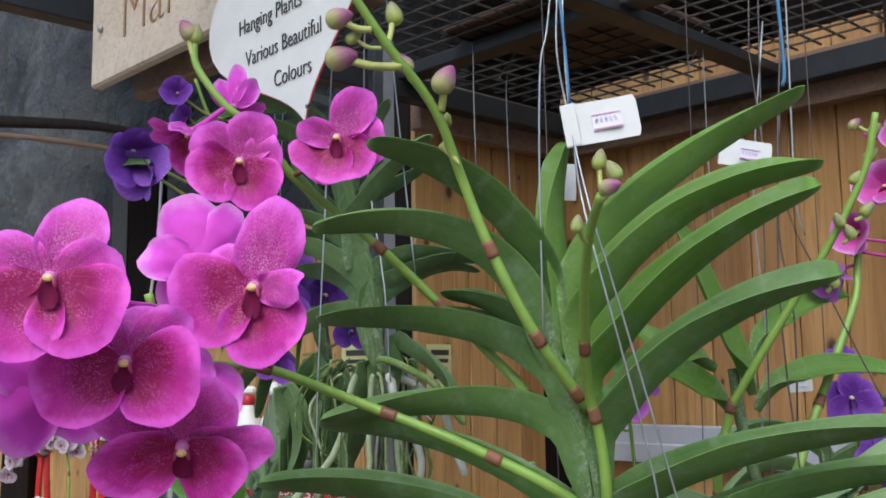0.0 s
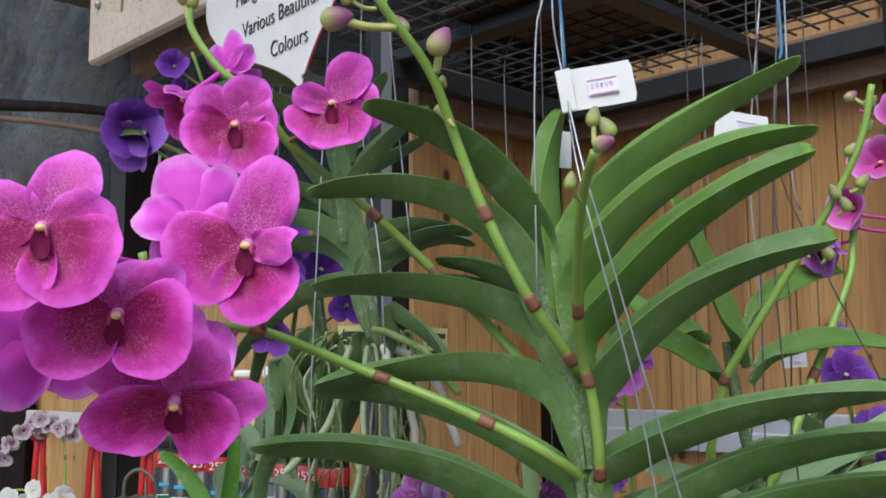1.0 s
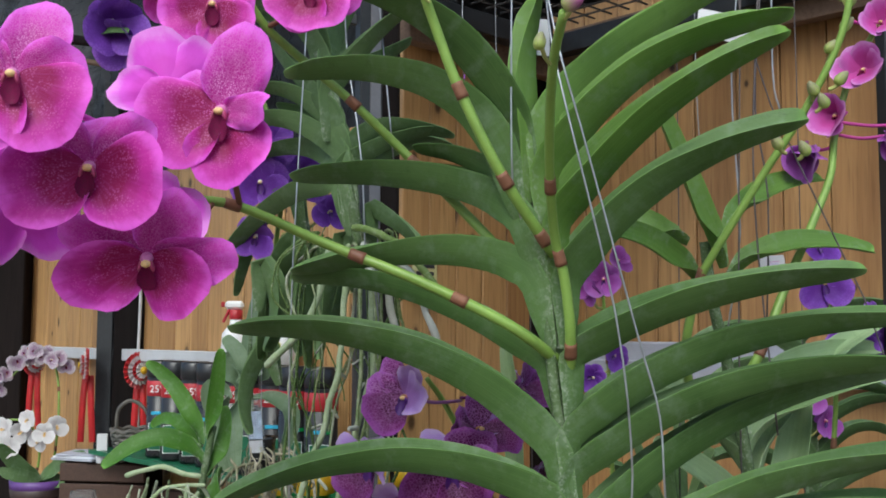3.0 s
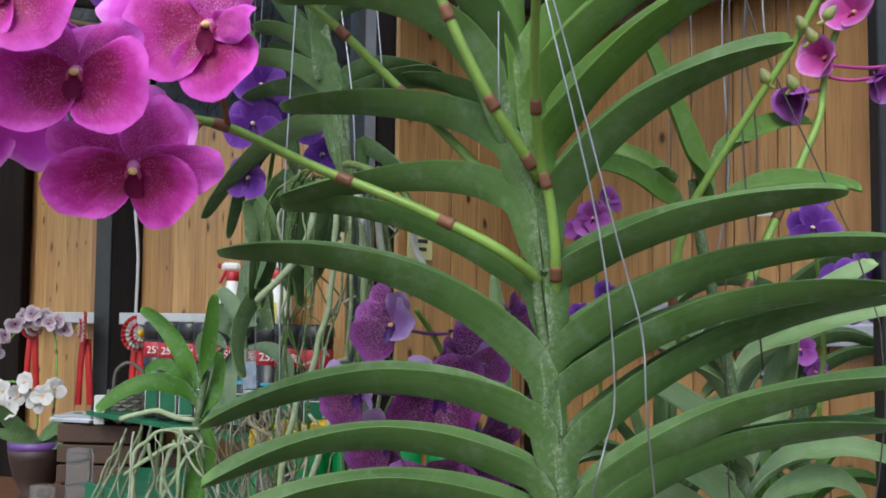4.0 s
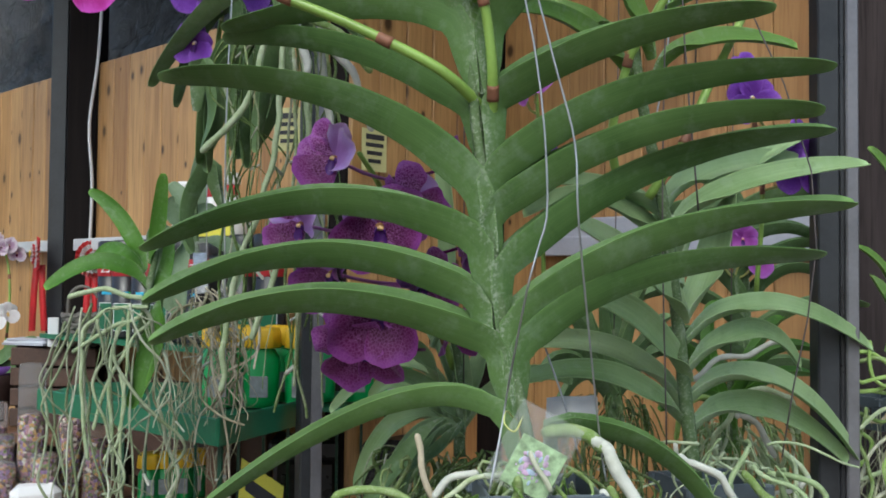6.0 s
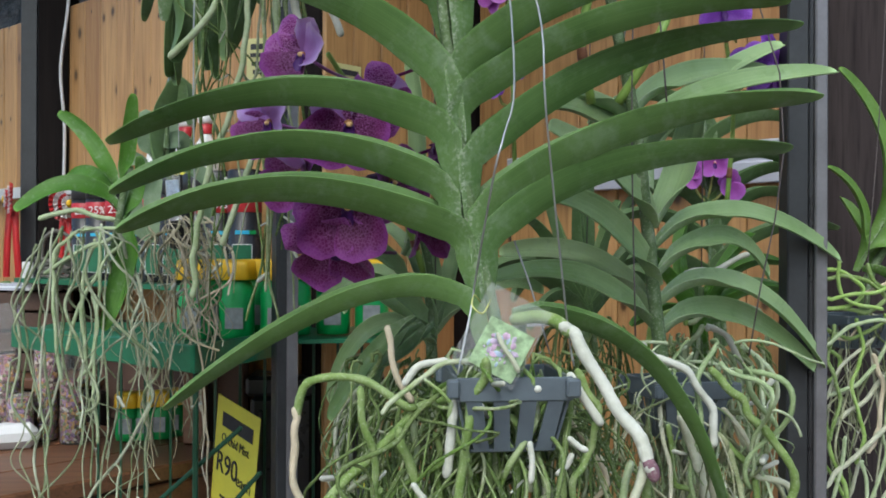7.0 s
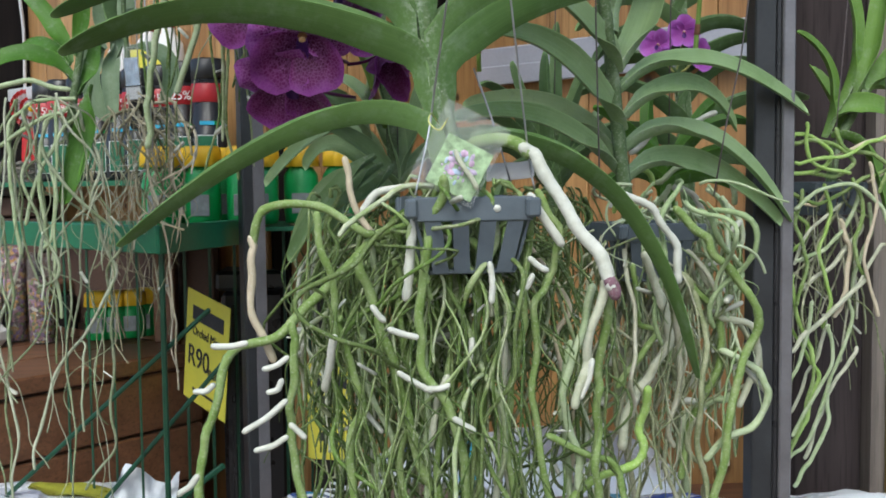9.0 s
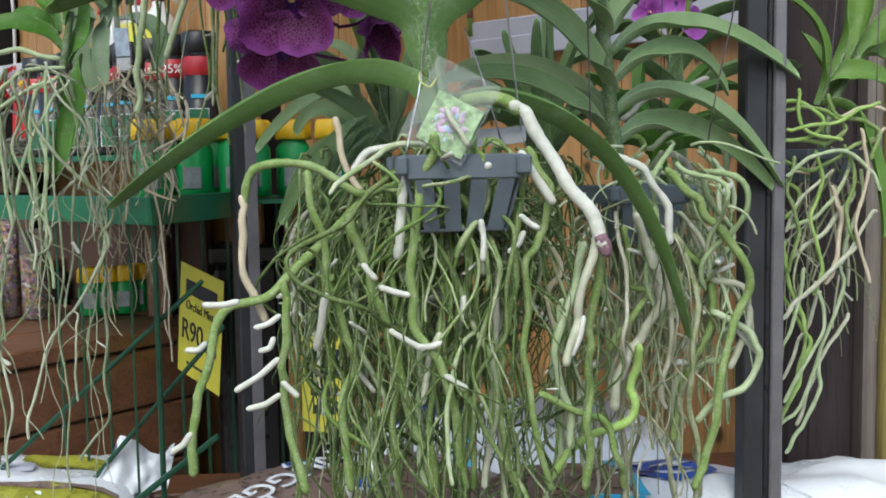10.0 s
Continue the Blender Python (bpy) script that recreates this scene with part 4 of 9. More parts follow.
for k in range(1, 38):
    a = INNER - OUT * (0.05 * k)
    bar("mesh_bar", plan(a, 2.358), plan(a + ALONG * 1.0, 2.358), 0.0036, 0.0036, mesh_steel, rack, "", 0)
for k in range(0, 20):
    a = INNER + ALONG * (0.05 * k + 0.02)
    bar("mesh_bar", plan(a, 2.362), plan(a - OUT * 1.9, 2.362), 0.0036, 0.0036, mesh_steel, rack, "", 0)
board = part("board_on_rack", box_mesh((0.38, 0.36, 0.012), Matrix.Translation((0.265, 1.885, 2.3705)) @ Matrix.Rotation(radians(43), 4, "Z"), 0.003), brown_board)
tagged(board, "brown plywood offcut lying on the mesh rack", "board")


def angle_post(name, x, y, z0, z1, size, turn, label):
    """An upright of dark square tube with a paler narrow face."""
    t = thing(name, (x, y, z0), label, "post")
    m = Matrix.Translation((x, y, (z0 + z1) / 2)) @ Matrix.Rotation(radians(turn), 4, "Z")
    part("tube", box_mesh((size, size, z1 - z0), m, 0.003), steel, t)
    part("worn_face", box_mesh((size * 0.52, 0.004, z1 - z0 - 0.01), m @ Matrix.Translation((size * 0.24, -size / 2 - 0.001, 0)), 0.001), steel_face, t, "paler narrow steel face")
    return t


# right-hand upright with a dark and a pale face
post = thing("rack_post", (0.60, 1.25, 0.0), "dark painted steel rack post with one pale face", "post")
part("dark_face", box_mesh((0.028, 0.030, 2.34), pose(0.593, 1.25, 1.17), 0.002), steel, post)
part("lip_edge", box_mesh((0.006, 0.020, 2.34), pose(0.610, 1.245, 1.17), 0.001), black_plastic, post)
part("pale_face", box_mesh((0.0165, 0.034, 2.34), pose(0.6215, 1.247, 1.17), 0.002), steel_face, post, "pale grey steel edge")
left_post = angle_post("rack_post", -0.115, 1.86, 0.0, 2.34, 0.040, 20, "dark painted steel rack post behind the root curtain")
for k in range(2):
    bar("stay", (-0.115 - 0.30 * k, 1.86 + 0.1 * k, 2.32), (-0.10, 1.86, 2.18), 0.02, 0.02, steel, left_post)

# black timber post with rail and cable on the back wall
W3P = EDGE - ALONG * 1.36
dark_post = bar("timber_post", plan(W3P + Vector((0.085, -0.09)), 0), plan(W3P + Vector((0.085, -0.09)), 2.38), 0.105, 0.09, dark_wood, None, "", 0.004, 0)
tagged(dark_post, "blackened square timber post at the back wall", "post", kind="structure")
side_face = bar("post_board", plan(W3P + Vector((0.005, -0.10)), 0), plan(W3P + Vector((0.005, -0.10)), 2.38), 0.03, 0.05, steel, None, "", 0.003)
tagged(side_face, "grey-brown upright strip on the timber post", "trim", kind="structure")
far_post = bar("timber_post", plan(EDGE - ALONG * 2.10 + Vector((0, -0.07)), 0), plan(EDGE - ALONG * 2.10 + Vector((0, -0.07)), 2.2), 0.10, 0.10, dark_wood, None, "", 0.004)
tagged(far_post, "blackened square timber post at the back wall", "post", kind="structure")
cab = W3P + Vector((0.125, -0.16))
cable = tube("wall_cable", [(cab.x + 0.02, cab.y, 2.35), (cab.x + 0.01, cab.y, 2.1), (cab.x - 0.012, cab.y, 1.90), (cab.x, cab.y, 1.72), (cab.x - 0.002, cab.y, 1.52), (cab.x + 0.004, cab.y, 1.3)], 0.005, cable_white, None)
tagged(cable, "white electric cable hanging down the timber post", "cable")
rail_a, rail_b = EDGE - ALONG * 2.2 + Vector((-0.02, -0.03)), EDGE - ALONG * 0.5 + Vector((-0.02, -0.03))
rail = bar("wall_rail", plan(rail_a, 1.535), plan(rail_b, 1.535), 0.03, 0.035, rail_white)
tagged(rail, "white shelf rail along the pine wall", "rail", kind="structure")

# grey weatherboards low on the side wall
for k in range(2):
    a, b = CORNER + ALONG * 0.12 + Vector((-0.02, -0.035)), CORNER + ALONG * 0.97 + Vector((-0.02, -0.035))
    ob = bar("siding_board", plan(a, 1.563 - 0.042 * k), plan(b, 1.563 - 0.042 * k), 0.012, 0.046, ledge_grey, None, "", 0.003, 8)
    tagged(ob, "pale grey painted lap siding board on the side wall", "siding", kind="structure")

# black sheeting behind the stall; the overhead sheet is added to block sky light
def sheet(name, corners, nx, ny, mat, label, amp, seed):
    a, b, c, d = [Vector(p) for p in corners]
    verts, faces = [], []
    nrm = (b - a).cross(d - a).normalized()
    for i in range(nx + 1):
        for j in range(ny + 1):
            u, v = i / nx, j / ny
            p = (a * (1 - u) + b * u) * (1 - v) + (d * (1 - u) + c * u) * v
            h = noise.noise(p * 1.7 + Vector((seed, 0, 0))) + 0.5 * noise.noise(p * 5.0) + 0.3 * noise.noise(p * 11.0)
            crease = 1 - abs(noise.noise(p * 7.0 + Vector((0, seed, 0)))) * 2 + 0.6 * (1 - abs(noise.noise(p * 17.0)) * 2)
            verts.append(p + nrm * (amp * h + 0.022 * crease))
    off = len(verts)
    verts += [v + nrm * 0.003 for v in verts]
    k = ny + 1
    for i in range(nx):
        for j in range(ny):
            q = i * k + j
            faces += [(q, q + 1, q + k + 1, q + k), (off + q, off + q + k, off + q + k + 1, off + q + 1)]
    ob = mesh_object(name, verts, faces, mat)
    return tagged(ob, label, "sheeting", kind="structure")


sheet("tarp", [(-3.3, 5.5, 1.6), (-0.02, 2.60, 1.6), (0.25, 2.85, 4.2), (-3.0, 5.9, 4.2)], 190, 120, tarp_mat, "crumpled shiny black plastic sheeting behind the stall", 0.07, 3)
# added overhead only to cut the sky light on the walls
sheet("sky_block_sheet", [(-1.5, 6.0, 3.3), (3.2, 6.0, 3.3), (3.2, 1.5, 3.3), (-1.5, 1.5, 3.3)], 26, 20, tarp_mat, "black sheet added overhead to block sky light", 0.05, 8)
# backdrop sheet, added so the gap above the pine wall stays dark
sheet("tarp", [(0.10, 4.6, 0.0), (3.2, 2.9, 0.0), (3.3, 3.1, 4.2), (0.10, 4.8, 4.2)], 30, 30, tarp_mat, "black sheet added as a dark backdrop behind the pine wall", 0.07, 9)
roof_beam = bar("roof_beam", (-1.9, 2.62, 2.52), (-0.85, 2.62, 3.12), 0.12, 0.16, dark_wood)
tagged(roof_beam, "blackened sloping roof timber above the sheeting", "beam", kind="structure")
vine = tube("dry_branch", [(-1.75, 2.75, 2.46), (-1.25, 2.75, 2.43), (-0.95, 2.75, 2.41), (-0.74, 2.75, 2.36)], lambda s: 0.022 * (1 - 0.6 * s), pole_wood, None, "", 7)
tagged(vine, "thin dark branch lying across the black sheeting", "branch")
vine2 = tube("dry_branch", [(-1.75, 2.74, 2.42), (-1.2, 2.74, 2.385), (-0.85, 2.74, 2.33), (-0.70, 2.74, 2.28)], lambda s: 0.008, beam_wood, None, "", 6)
tagged(vine2, "thin pale branch lying across the black sheeting", "branch")

# rough dark pole and yellow-green post past the rack
pole = lathe("rough_pole", [(0.085, 0), (0.083, 0.8), (0.078, 1.6), (0.08, 2.6), (0.075, 3.2)], pole_wood, None, (0.955, 1.86, 0), 18)
tagged(pole, "thick weathered dark wooden pole", "pole")
pole_b = bar("timber_post", (1.062, 1.82, 0), (1.062, 1.82, 3.2), 0.05, 0.05, grey_wood, None, "", 0.006)
tagged(pole_b, "weathered brown square post beside the dark pole", "post", kind="structure")
pole_c = lathe("bamboo_pole", [(0.030, 0), (0.032, 0.9), (0.028, 1.0), (0.031, 2.2), (0.029, 3.0)], yellow_wood, None, (1.09, 1.78, 0), 12)
tagged(pole_c, "yellow-green mossy round pole", "pole")
wall_far = part("wall_far", box_mesh((2.2, 0.08, 3.2), pose(1.95, 2.3, 1.6, 0, 0, -20), 0.003), pole_wood)
tagged(wall_far, "dark rough timber wall past the poles", "wall", kind="structure")

# ---- signs ----
FRAME_TURN = Matrix.Rotation(radians(-46), 4, "Z")
FLAT = pose(0, 0, 0, 90, 0, 0)
sign = thing("wooden_sign", (-0.40, 1.35, 2.15), "pale pine board sign with burnt lettering, hung from the rack", "sign")
sm = Matrix.Translation((-0.539, 1.50, 2.147)) @ FRAME_TURN
part("board", box_mesh((0.56, 0.020, 0.20), sm @ Matrix.Translation((0.28, 0.010, 0.10)), 0.004), pine_pale, sign)
lettering("lettering", "Mar", 0.118, sm @ Matrix.Translation((0.185, -0.001, 0.052)) @ FLAT @ Matrix.Diagonal((0.92, 1, 1, 1)), carved, sign, "brown burnt letters", -0.022)
lathe("screw", [(0.006, 0), (0.006, 0.004), (0.003, 0.006)], wire_metal, sign, (0, 0, 0), 10, "", sm @ Matrix.Translation((0.035, -0.001, 0.086)) @ Matrix.Rotation(radians(90), 4, "X"))
batten = bar("sign_batten", sm @ Vector((0.03, 0.07, 0.012)), sm @ Vector((0.60, 0.07, 0.012)), 0.03, 0.05, beam_wood, None, "", 0.003)
tagged(batten, "varnished pine batten behind the signs", "batten", kind="structure")

card = thing("heart_sign", (-0.130, 1.018, 1.966), "white heart-shaped paper sign with black lettering and a red rim", "sign")
cm = Matrix.Translation((-0.130, 1.018, 1.966)) @ FRAME_TURN @ Matrix.Scale(0.82, 4)
hm = cm @ Matrix.Translation((-0.024, 0, 0)) @ Matrix.Rotation(radians(-13), 4, "Y")


def heart(w, h, grow=0.0):
    pts = []
    for i in range(48):
        a = 2 * math.pi * i / 48
        x = 16 * math.sin(a) ** 3
        z = 13 * math.cos(a) - 5 * math.cos(2 * a) - 2 * math.cos(3 * a) - math.cos(4 * a)
        pts.append((x / 32 * (w + grow), (z + 17) / 30 * (h + grow) - grow * 0.6))
    return pts


for nm, gr, dy, mt, lab in (("rim", 0.004, 0.0015, red_ribbon, "thin red rim"), ("paper", 0.0, 0.0, paper, "")):
    pts = heart(0.39, 0.30, gr)
    vs = [hm @ Vector((x, dy, z)) for x, z in pts] + [hm @ Vector((x, dy + 0.0012, z)) for x, z in pts]
    k = len(pts)
    fs = [tuple(range(k)), tuple(range(2 * k - 1, k - 1, -1))] + [(i, (i + 1) % k, k + (i + 1) % k, k + i) for i in range(k)]
    mesh_object(nm, vs, fs, mt, card, lab, False)
for txt, dx, dz, sz in (("Hanging Plants", -0.105, 0.159, 0.032), ("Various Beautiful", -0.074, 0.111, 0.032), ("Colours", -0.050, 0.065, 0.032), ("only at", -0.008, 0.020, 0.012)):
    lettering("lettering", txt, sz, cm @ Matrix.Translation((dx, -0.0012, dz)) @ Matrix.Rotation(radians(-2), 4, "Y") @ FLAT @ Matrix.Diagonal((0.80, 1, 1, 1)), ink, card, "", -0.012)


def price_tag(at, w, h, turn, tilt, bars, label, fold=False, lie=0.0):
    """A curled, folded card tag with unreadable handwriting as short bars."""
    t = thing("price_tag", at, label, "tag", "price tags")
    m = Matrix.Translation(at) @ Matrix.Rotation(radians(turn), 4, "Z") @ Matrix.Rotation(radians(tilt), 4, "Y") @ Matrix.Rotation(radians(lie), 4, "X")
    vs, fs = [], []
    n, k = 12, 6
    for side in (0, 0.0007):
        for i in range(n + 1):
            for j in range(k + 1):
                u, v = i / n - 0.5, j / k - 0.5
                cut = 0.06 * max(0.0, abs(v) - 0.36) / 0.14 if u > 0 else 0.0
                y = 0.012 * w * math.sin(7 * u) + 0.10 * w * max(0.0, u - 0.25) ** 2 + side
                vs.append(m @ Vector((u * w * (1 - cut), y, v * h)))
    off = (n + 1) * (k + 1)
    for i in range(n):
        for j in range(k):
            q = i * (k + 1) + j
            fs += [(q, q + k + 1, q + k + 2, q + 1), (off + q, off + q + 1, off + q + k + 2, off + q + k + 1)]
    mesh_object("card", vs, fs, paper, t)
    if fold:
        part("flap", box_mesh((w * 0.20, 0.0008, h * 1.02), m @ Matrix.Translation((-w * 0.41, -0.004, 0)) @ Matrix.Rotation(radians(-14), 4, "Z"), 0.0003), paper, t, "folded white paper flap")
    if bars:
        part("sticker", box_mesh((w * 0.40, 0.0004, h * 0.40), m @ Matrix.Translation((w * 0.08, -0.0016, -h * 0.02)), 0), sticker_mat, t, "pale lilac price sticker")
    for i in range(bars):
        part("writing", box_mesh((w * 0.38, 0.0004, 0.0008), m @ Matrix.Translation((w * 0.08, -0.0026, h * (0.15 - 0.34 * i))), 0), rose_ink, t)
        for j in range(5):
            part("writing", box_mesh((w * 0.035, 0.0004, h * 0.11), m @ Matrix.Translation((w * (-0.06 + 0.062 * j), -0.0019, h * (0.02 - 0.03 * i))) @ Matrix.Rotation(radians(12 - 9 * j), 4, "Y"), 0), lilac_ink, t)
    return t


price_tag((0.135, 0.828, 1.913), 0.064, 0.036, -4, -9, 2, "white folded card price tag tied to the hanging wires", True)
price_tag((0.324, 1.05, 1.932), 0.058, 0.030, 6, 8, 2, "white card price tag with purple writing on a wire")
price_tag((0.113, 0.90, 1.875), 0.020, 0.034, 20, 0, 0, "small white card tag behind the wires")
price_tag((0.420, 1.20, 1.688), 0.030, 0.022, 0, -4, 1, "small white card tag on a hanging wire")
price_tag((0.262, 1.20, 1.280), 0.062, 0.044, -12, -5, 0, "blank white card tag among the roots", False, -62)

# ---- shelf with bottles at the back ----
shelf = thing("green_shelf", (-0.45, 1.9, 1.18), "green enamelled metal display shelf", "shelf")
sa, sb = Vector((-0.70, 2.12, 1.185)), Vector((-0.245, 1.66, 1.185))
sc = Vector((-0.13, 1.94, 1.185))


def prism(name, pts, z0, z1, mat, parent, label=""):
    vs = [Vector((p[0], p[1], z0)) for p in pts] + [Vector((p[0], p[1], z1)) for p in pts]
    k = len(pts)
    fs = [tuple(range(k))[::-1], tuple(range(k, 2 * k))] + [(i, (i + 1) % k, k + (i + 1) % k, k + i) for i in range(k)]
    return mesh_object(name, vs, fs, mat, parent, label, False)


prism("shelf_plate", [(-0.70, 2.12), (-0.245, 1.66), (-0.13, 1.94), (0.06, 1.96), (0.06, 2.42), (-0.70, 2.42)], 1.178, 1.186, green_paint, shelf)
bar("front_lip", sa - Vector((0, 0, 0.006)), sb - Vector((0, 0, 0.006)), 0.006, 0.046, green_paint, shelf)
bar("side_lip", sb - Vector((0, 0, 0.006)), sc - Vector((0, 0, 0.006)), 0.006, 0.048, green_paint, shelf)
for p in ((-0.245, 1.69), (-0.16, 2.10)):
    bar("upright", (p[0], p[1], 0.0), (p[0], p[1], 1.18), 0.009, 0.009, green_wire, shelf)
# dark board, added in place of the darkness behind the jars
backing = bar("shelf_backing", plan(EDGE - ALONG * 0.22 + Vector((-0.035, -0.04)), 1.035), plan(EDGE - ALONG * 1.15 + Vector((-0.035, -0.04)), 1.035), 0.02, 0.27, brown_board, None, "", 0.003)
tagged(backing, "dark brown board added for the dark behind the counter", "board", kind="structure")
# wire basket side below the shelf
for k in range(7):
    p = Vector((-0.30, 2.22, 0)).lerp(Vector((0.02, 2.24, 0)), k / 6)
    bar("rod", (p.x, p.y, 0.25), (p.x, p.y, 1.17), 0.0062, 0.0062, green_wire, shelf, "", 0)
for k in range(4):
    p = Vector((-0.46, 1.89, 0)).lerp(Vector((-0.29, 1.71, 0)), k / 3)
    bar("rod", (p.x, p.y, 0.25), (p.x, p.y, 1.17), 0.0038, 0.0038, green_wire, shelf, "", 0)
bar("stay", (-0.66, 1.74, 0.62), (-0.17, 1.70, 1.06), 0.008, 0.008, green_wire, shelf)
bar("stay", (-0.52, 1.72, 0.55), (-0.14, 1.72, 0.98), 0.008, 0.008, green_wire, shelf)
bar("stay", (-0.42, 1.66, 0.60), (-0.15, 1.68, 0.80), 0.010, 0.010, green_wire, shelf)
def by_wall(q, off):
    """A plan point q along the long wall from its near corner, off metres in front of it."""
    return EDGE - ALONG * q + Vector((-0.719, -0.695)) * off


upper = prism("upper_shelf", [by_wall(0.06, 0.22), by_wall(0.06, 0.012), by_wall(1.05, 0.012), by_wall(1.05, 0.22)], 1.268, 1.280, green_paint, None)
tagged(upper, "raised back step of the green display shelf", "shelf")


def black_bottle(x, y, z, pct=True):
    t = thing("bottle", (x, y, z), "tall black cylindrical bottle with a red band on its label", "bottle", "black bottles on the shelf")
    r = 0.036
    lathe("body", [(0.001, 0), (r - 0.001, 0.002), (r, 0.01), (r, 0.205)], black_plastic, t, (x, y, z), 22)
    lathe("cap", [(r - 0.001, 0.206), (r + 0.001, 0.208), (r + 0.001, 0.246), (r - 0.004, 0.250), (0.001, 0.251)], black_plastic, t, (x, y, z), 22)
    lathe("band", [(r, 0.158), (r + 0.0008, 0.159), (r + 0.0008, 0.196), (r, 0.197)], red_plastic, t, (x, y, z), 22, "red printed band")
    part("label_frame", box_mesh((0.042, 0.001, 0.070), pose(x, y - r - 0.0002, z + 0.055), 0.0005), white_plastic, t, "thin white label outline")
    part("label_panel", box_mesh((0.039, 0.0016, 0.067), pose(x, y - r - 0.0004, z + 0.055), 0.0005), green_paint, t, "dark green label panel")
    part("writing", box_mesh((0.030, 0.001, 0.008), pose(x, y - r - 0.0008, z + 0.115), 0), bag_cyan, t)
    part("writing", box_mesh((0.018, 0.001, 0.008), pose(x + 0.02, y - r + 0.004, z + 0.115, 0, 0, 30), 0), green_plastic, t)
    if pct:
        lettering("lettering", "25%", 0.026, Matrix.Translation((x + 0.002, y - r - 0.002, z + 0.168)) @ FLAT, white_plastic, t)
    return t


for k in range(9):
    c = by_wall(0.075 + 0.086 * k, 0.160 + 0.006 * (k % 2))
    black_bottle(c.x, c.y, 1.281, k > 0)


def spray_bottle(x, y, z, head=True):
    t = thing("spray_bottle", (x, y, z), "white spray bottle with a red and white trigger" if head else "white bottle with a red collar and round cap", "bottle", "spray bottles")
    lathe("body", [(0.001, 0), (0.036, 0.003), (0.037, 0.09), (0.034, 0.125), (0.016, 0.150), (0.014, 0.165)], white_plastic, t, (x, y, z), 18)
    lathe("collar", [(0.016, 0.162), (0.017, 0.164), (0.017, 0.185), (0.012, 0.187)], red_plastic, t, (x, y, z), 14)
    if not head:
        lathe("round_cap", [(0.013, 0.186), (0.020, 0.190), (0.021, 0.205), (0.014, 0.216), (0.001, 0.219)], white_plastic, t, (x, y, z), 14)
        return t
    part("head", box_mesh((0.048, 0.020, 0.022), pose(x - 0.004, y, z + 0.198), 0.007), white_plastic, t)
    part("trigger", box_mesh((0.007, 0.012, 0.040), pose(x - 0.024, y, z + 0.172, 0, 25, 0), 0.003), red_plastic, t)
    part("nozzle", box_mesh((0.010, 0.012, 0.014), pose(x - 0.033, y, z + 0.200), 0.003), red_plastic, t)
    return t


for q, head in ((0.567, True), (0.452, False), (0.365, False)):
    c = by_wall(q, 0.062)
    spray_bottle(c.x, c.y, 1.4755, head)
c = by_wall(0.46, 0.060)
stand = part("carton", box_mesh((0.36, 0.085, 0.1945), Matrix.Translation((c.x, c.y, 1.37775)) @ Matrix.Rotation(radians(-46), 4, "Z"), 0.004), black_plastic)
tagged(stand, "plain black carton under the spray bottles", "carton")


def feed_bottle(x, y, z, s=1.0, tall=0.0):
    t = thing("bottle", (x, y, z), "green plastic bottle with a broad yellow cap", "bottle", "green feed bottles")
    lathe("body", [(0.001, 0), (0.034 * s, 0.003), (0.036 * s, 0.02), (0.036 * s, 0.075 * s + tall), (0.024 * s, 0.095 * s + tall), (0.022 * s, 0.10 * s + tall)], green_plastic, t, (x, y, z), 16)
    cap = lathe("cap", [(0.034 * s, 0.093 * s + tall), (0.037 * s, 0.095 * s + tall), (0.035 * s, 0.128 * s + tall), (0.030 * s, 0.134 * s + tall)], yellow_plastic, t, (x, y, z), 28)
    for v in cap.data.vertices:
        q = 1 + 0.07 * math.cos(7 * math.atan2(v.co.y, v.co.x))
        v.co = (v.co.x * q, v.co.y * q, v.co.z)
    part("label", box_mesh((0.036 * s, 0.002, 0.042 * s), pose(x, y - 0.0365 * s, z + 0.045 * s), 0.001), label_grey, t, "grey printed label")
    return t


for k in range(5):
    feed_bottle(-0.268 + 0.078 * k, 2.025 + 0.012 * (k % 2), 1.187, 0.95, 0.026)
for k in range(3):
    feed_bottle(-0.292 + 0.079 * k, 1.935, 1.187, 0.95, 0.026)
yl = part("yellow_card", box_mesh((0.115, 0.002, 0.05), pose(-0.395, 2.36, 1.555, 0, 0, -30), 0.0005), yellow_paper)
tagged(yl, "small yellow price card on the shelf", "card")

# black box, added to stand in for the dark under the shelf
dark_box = thing("backdrop_box", (-0.085, 2.33, 0.0), "tall black box added for the dark gap under the shelf", "bin")
part("body", box_mesh((0.29, 0.15, 1.03), pose(-0.085, 2.335, 0.515), 0.01), black_plastic, dark_box)
part("lid", box_mesh((0.31, 0.165, 0.045), pose(-0.085, 2.335, 1.0535), 0.008), black_plastic, dark_box)
for k in range(5):
    part("rib", box_mesh((0.010, 0.008, 0.98), pose(-0.205 + 0.06 * k, 2.257, 0.51), 0.002), black_plastic, dark_box)

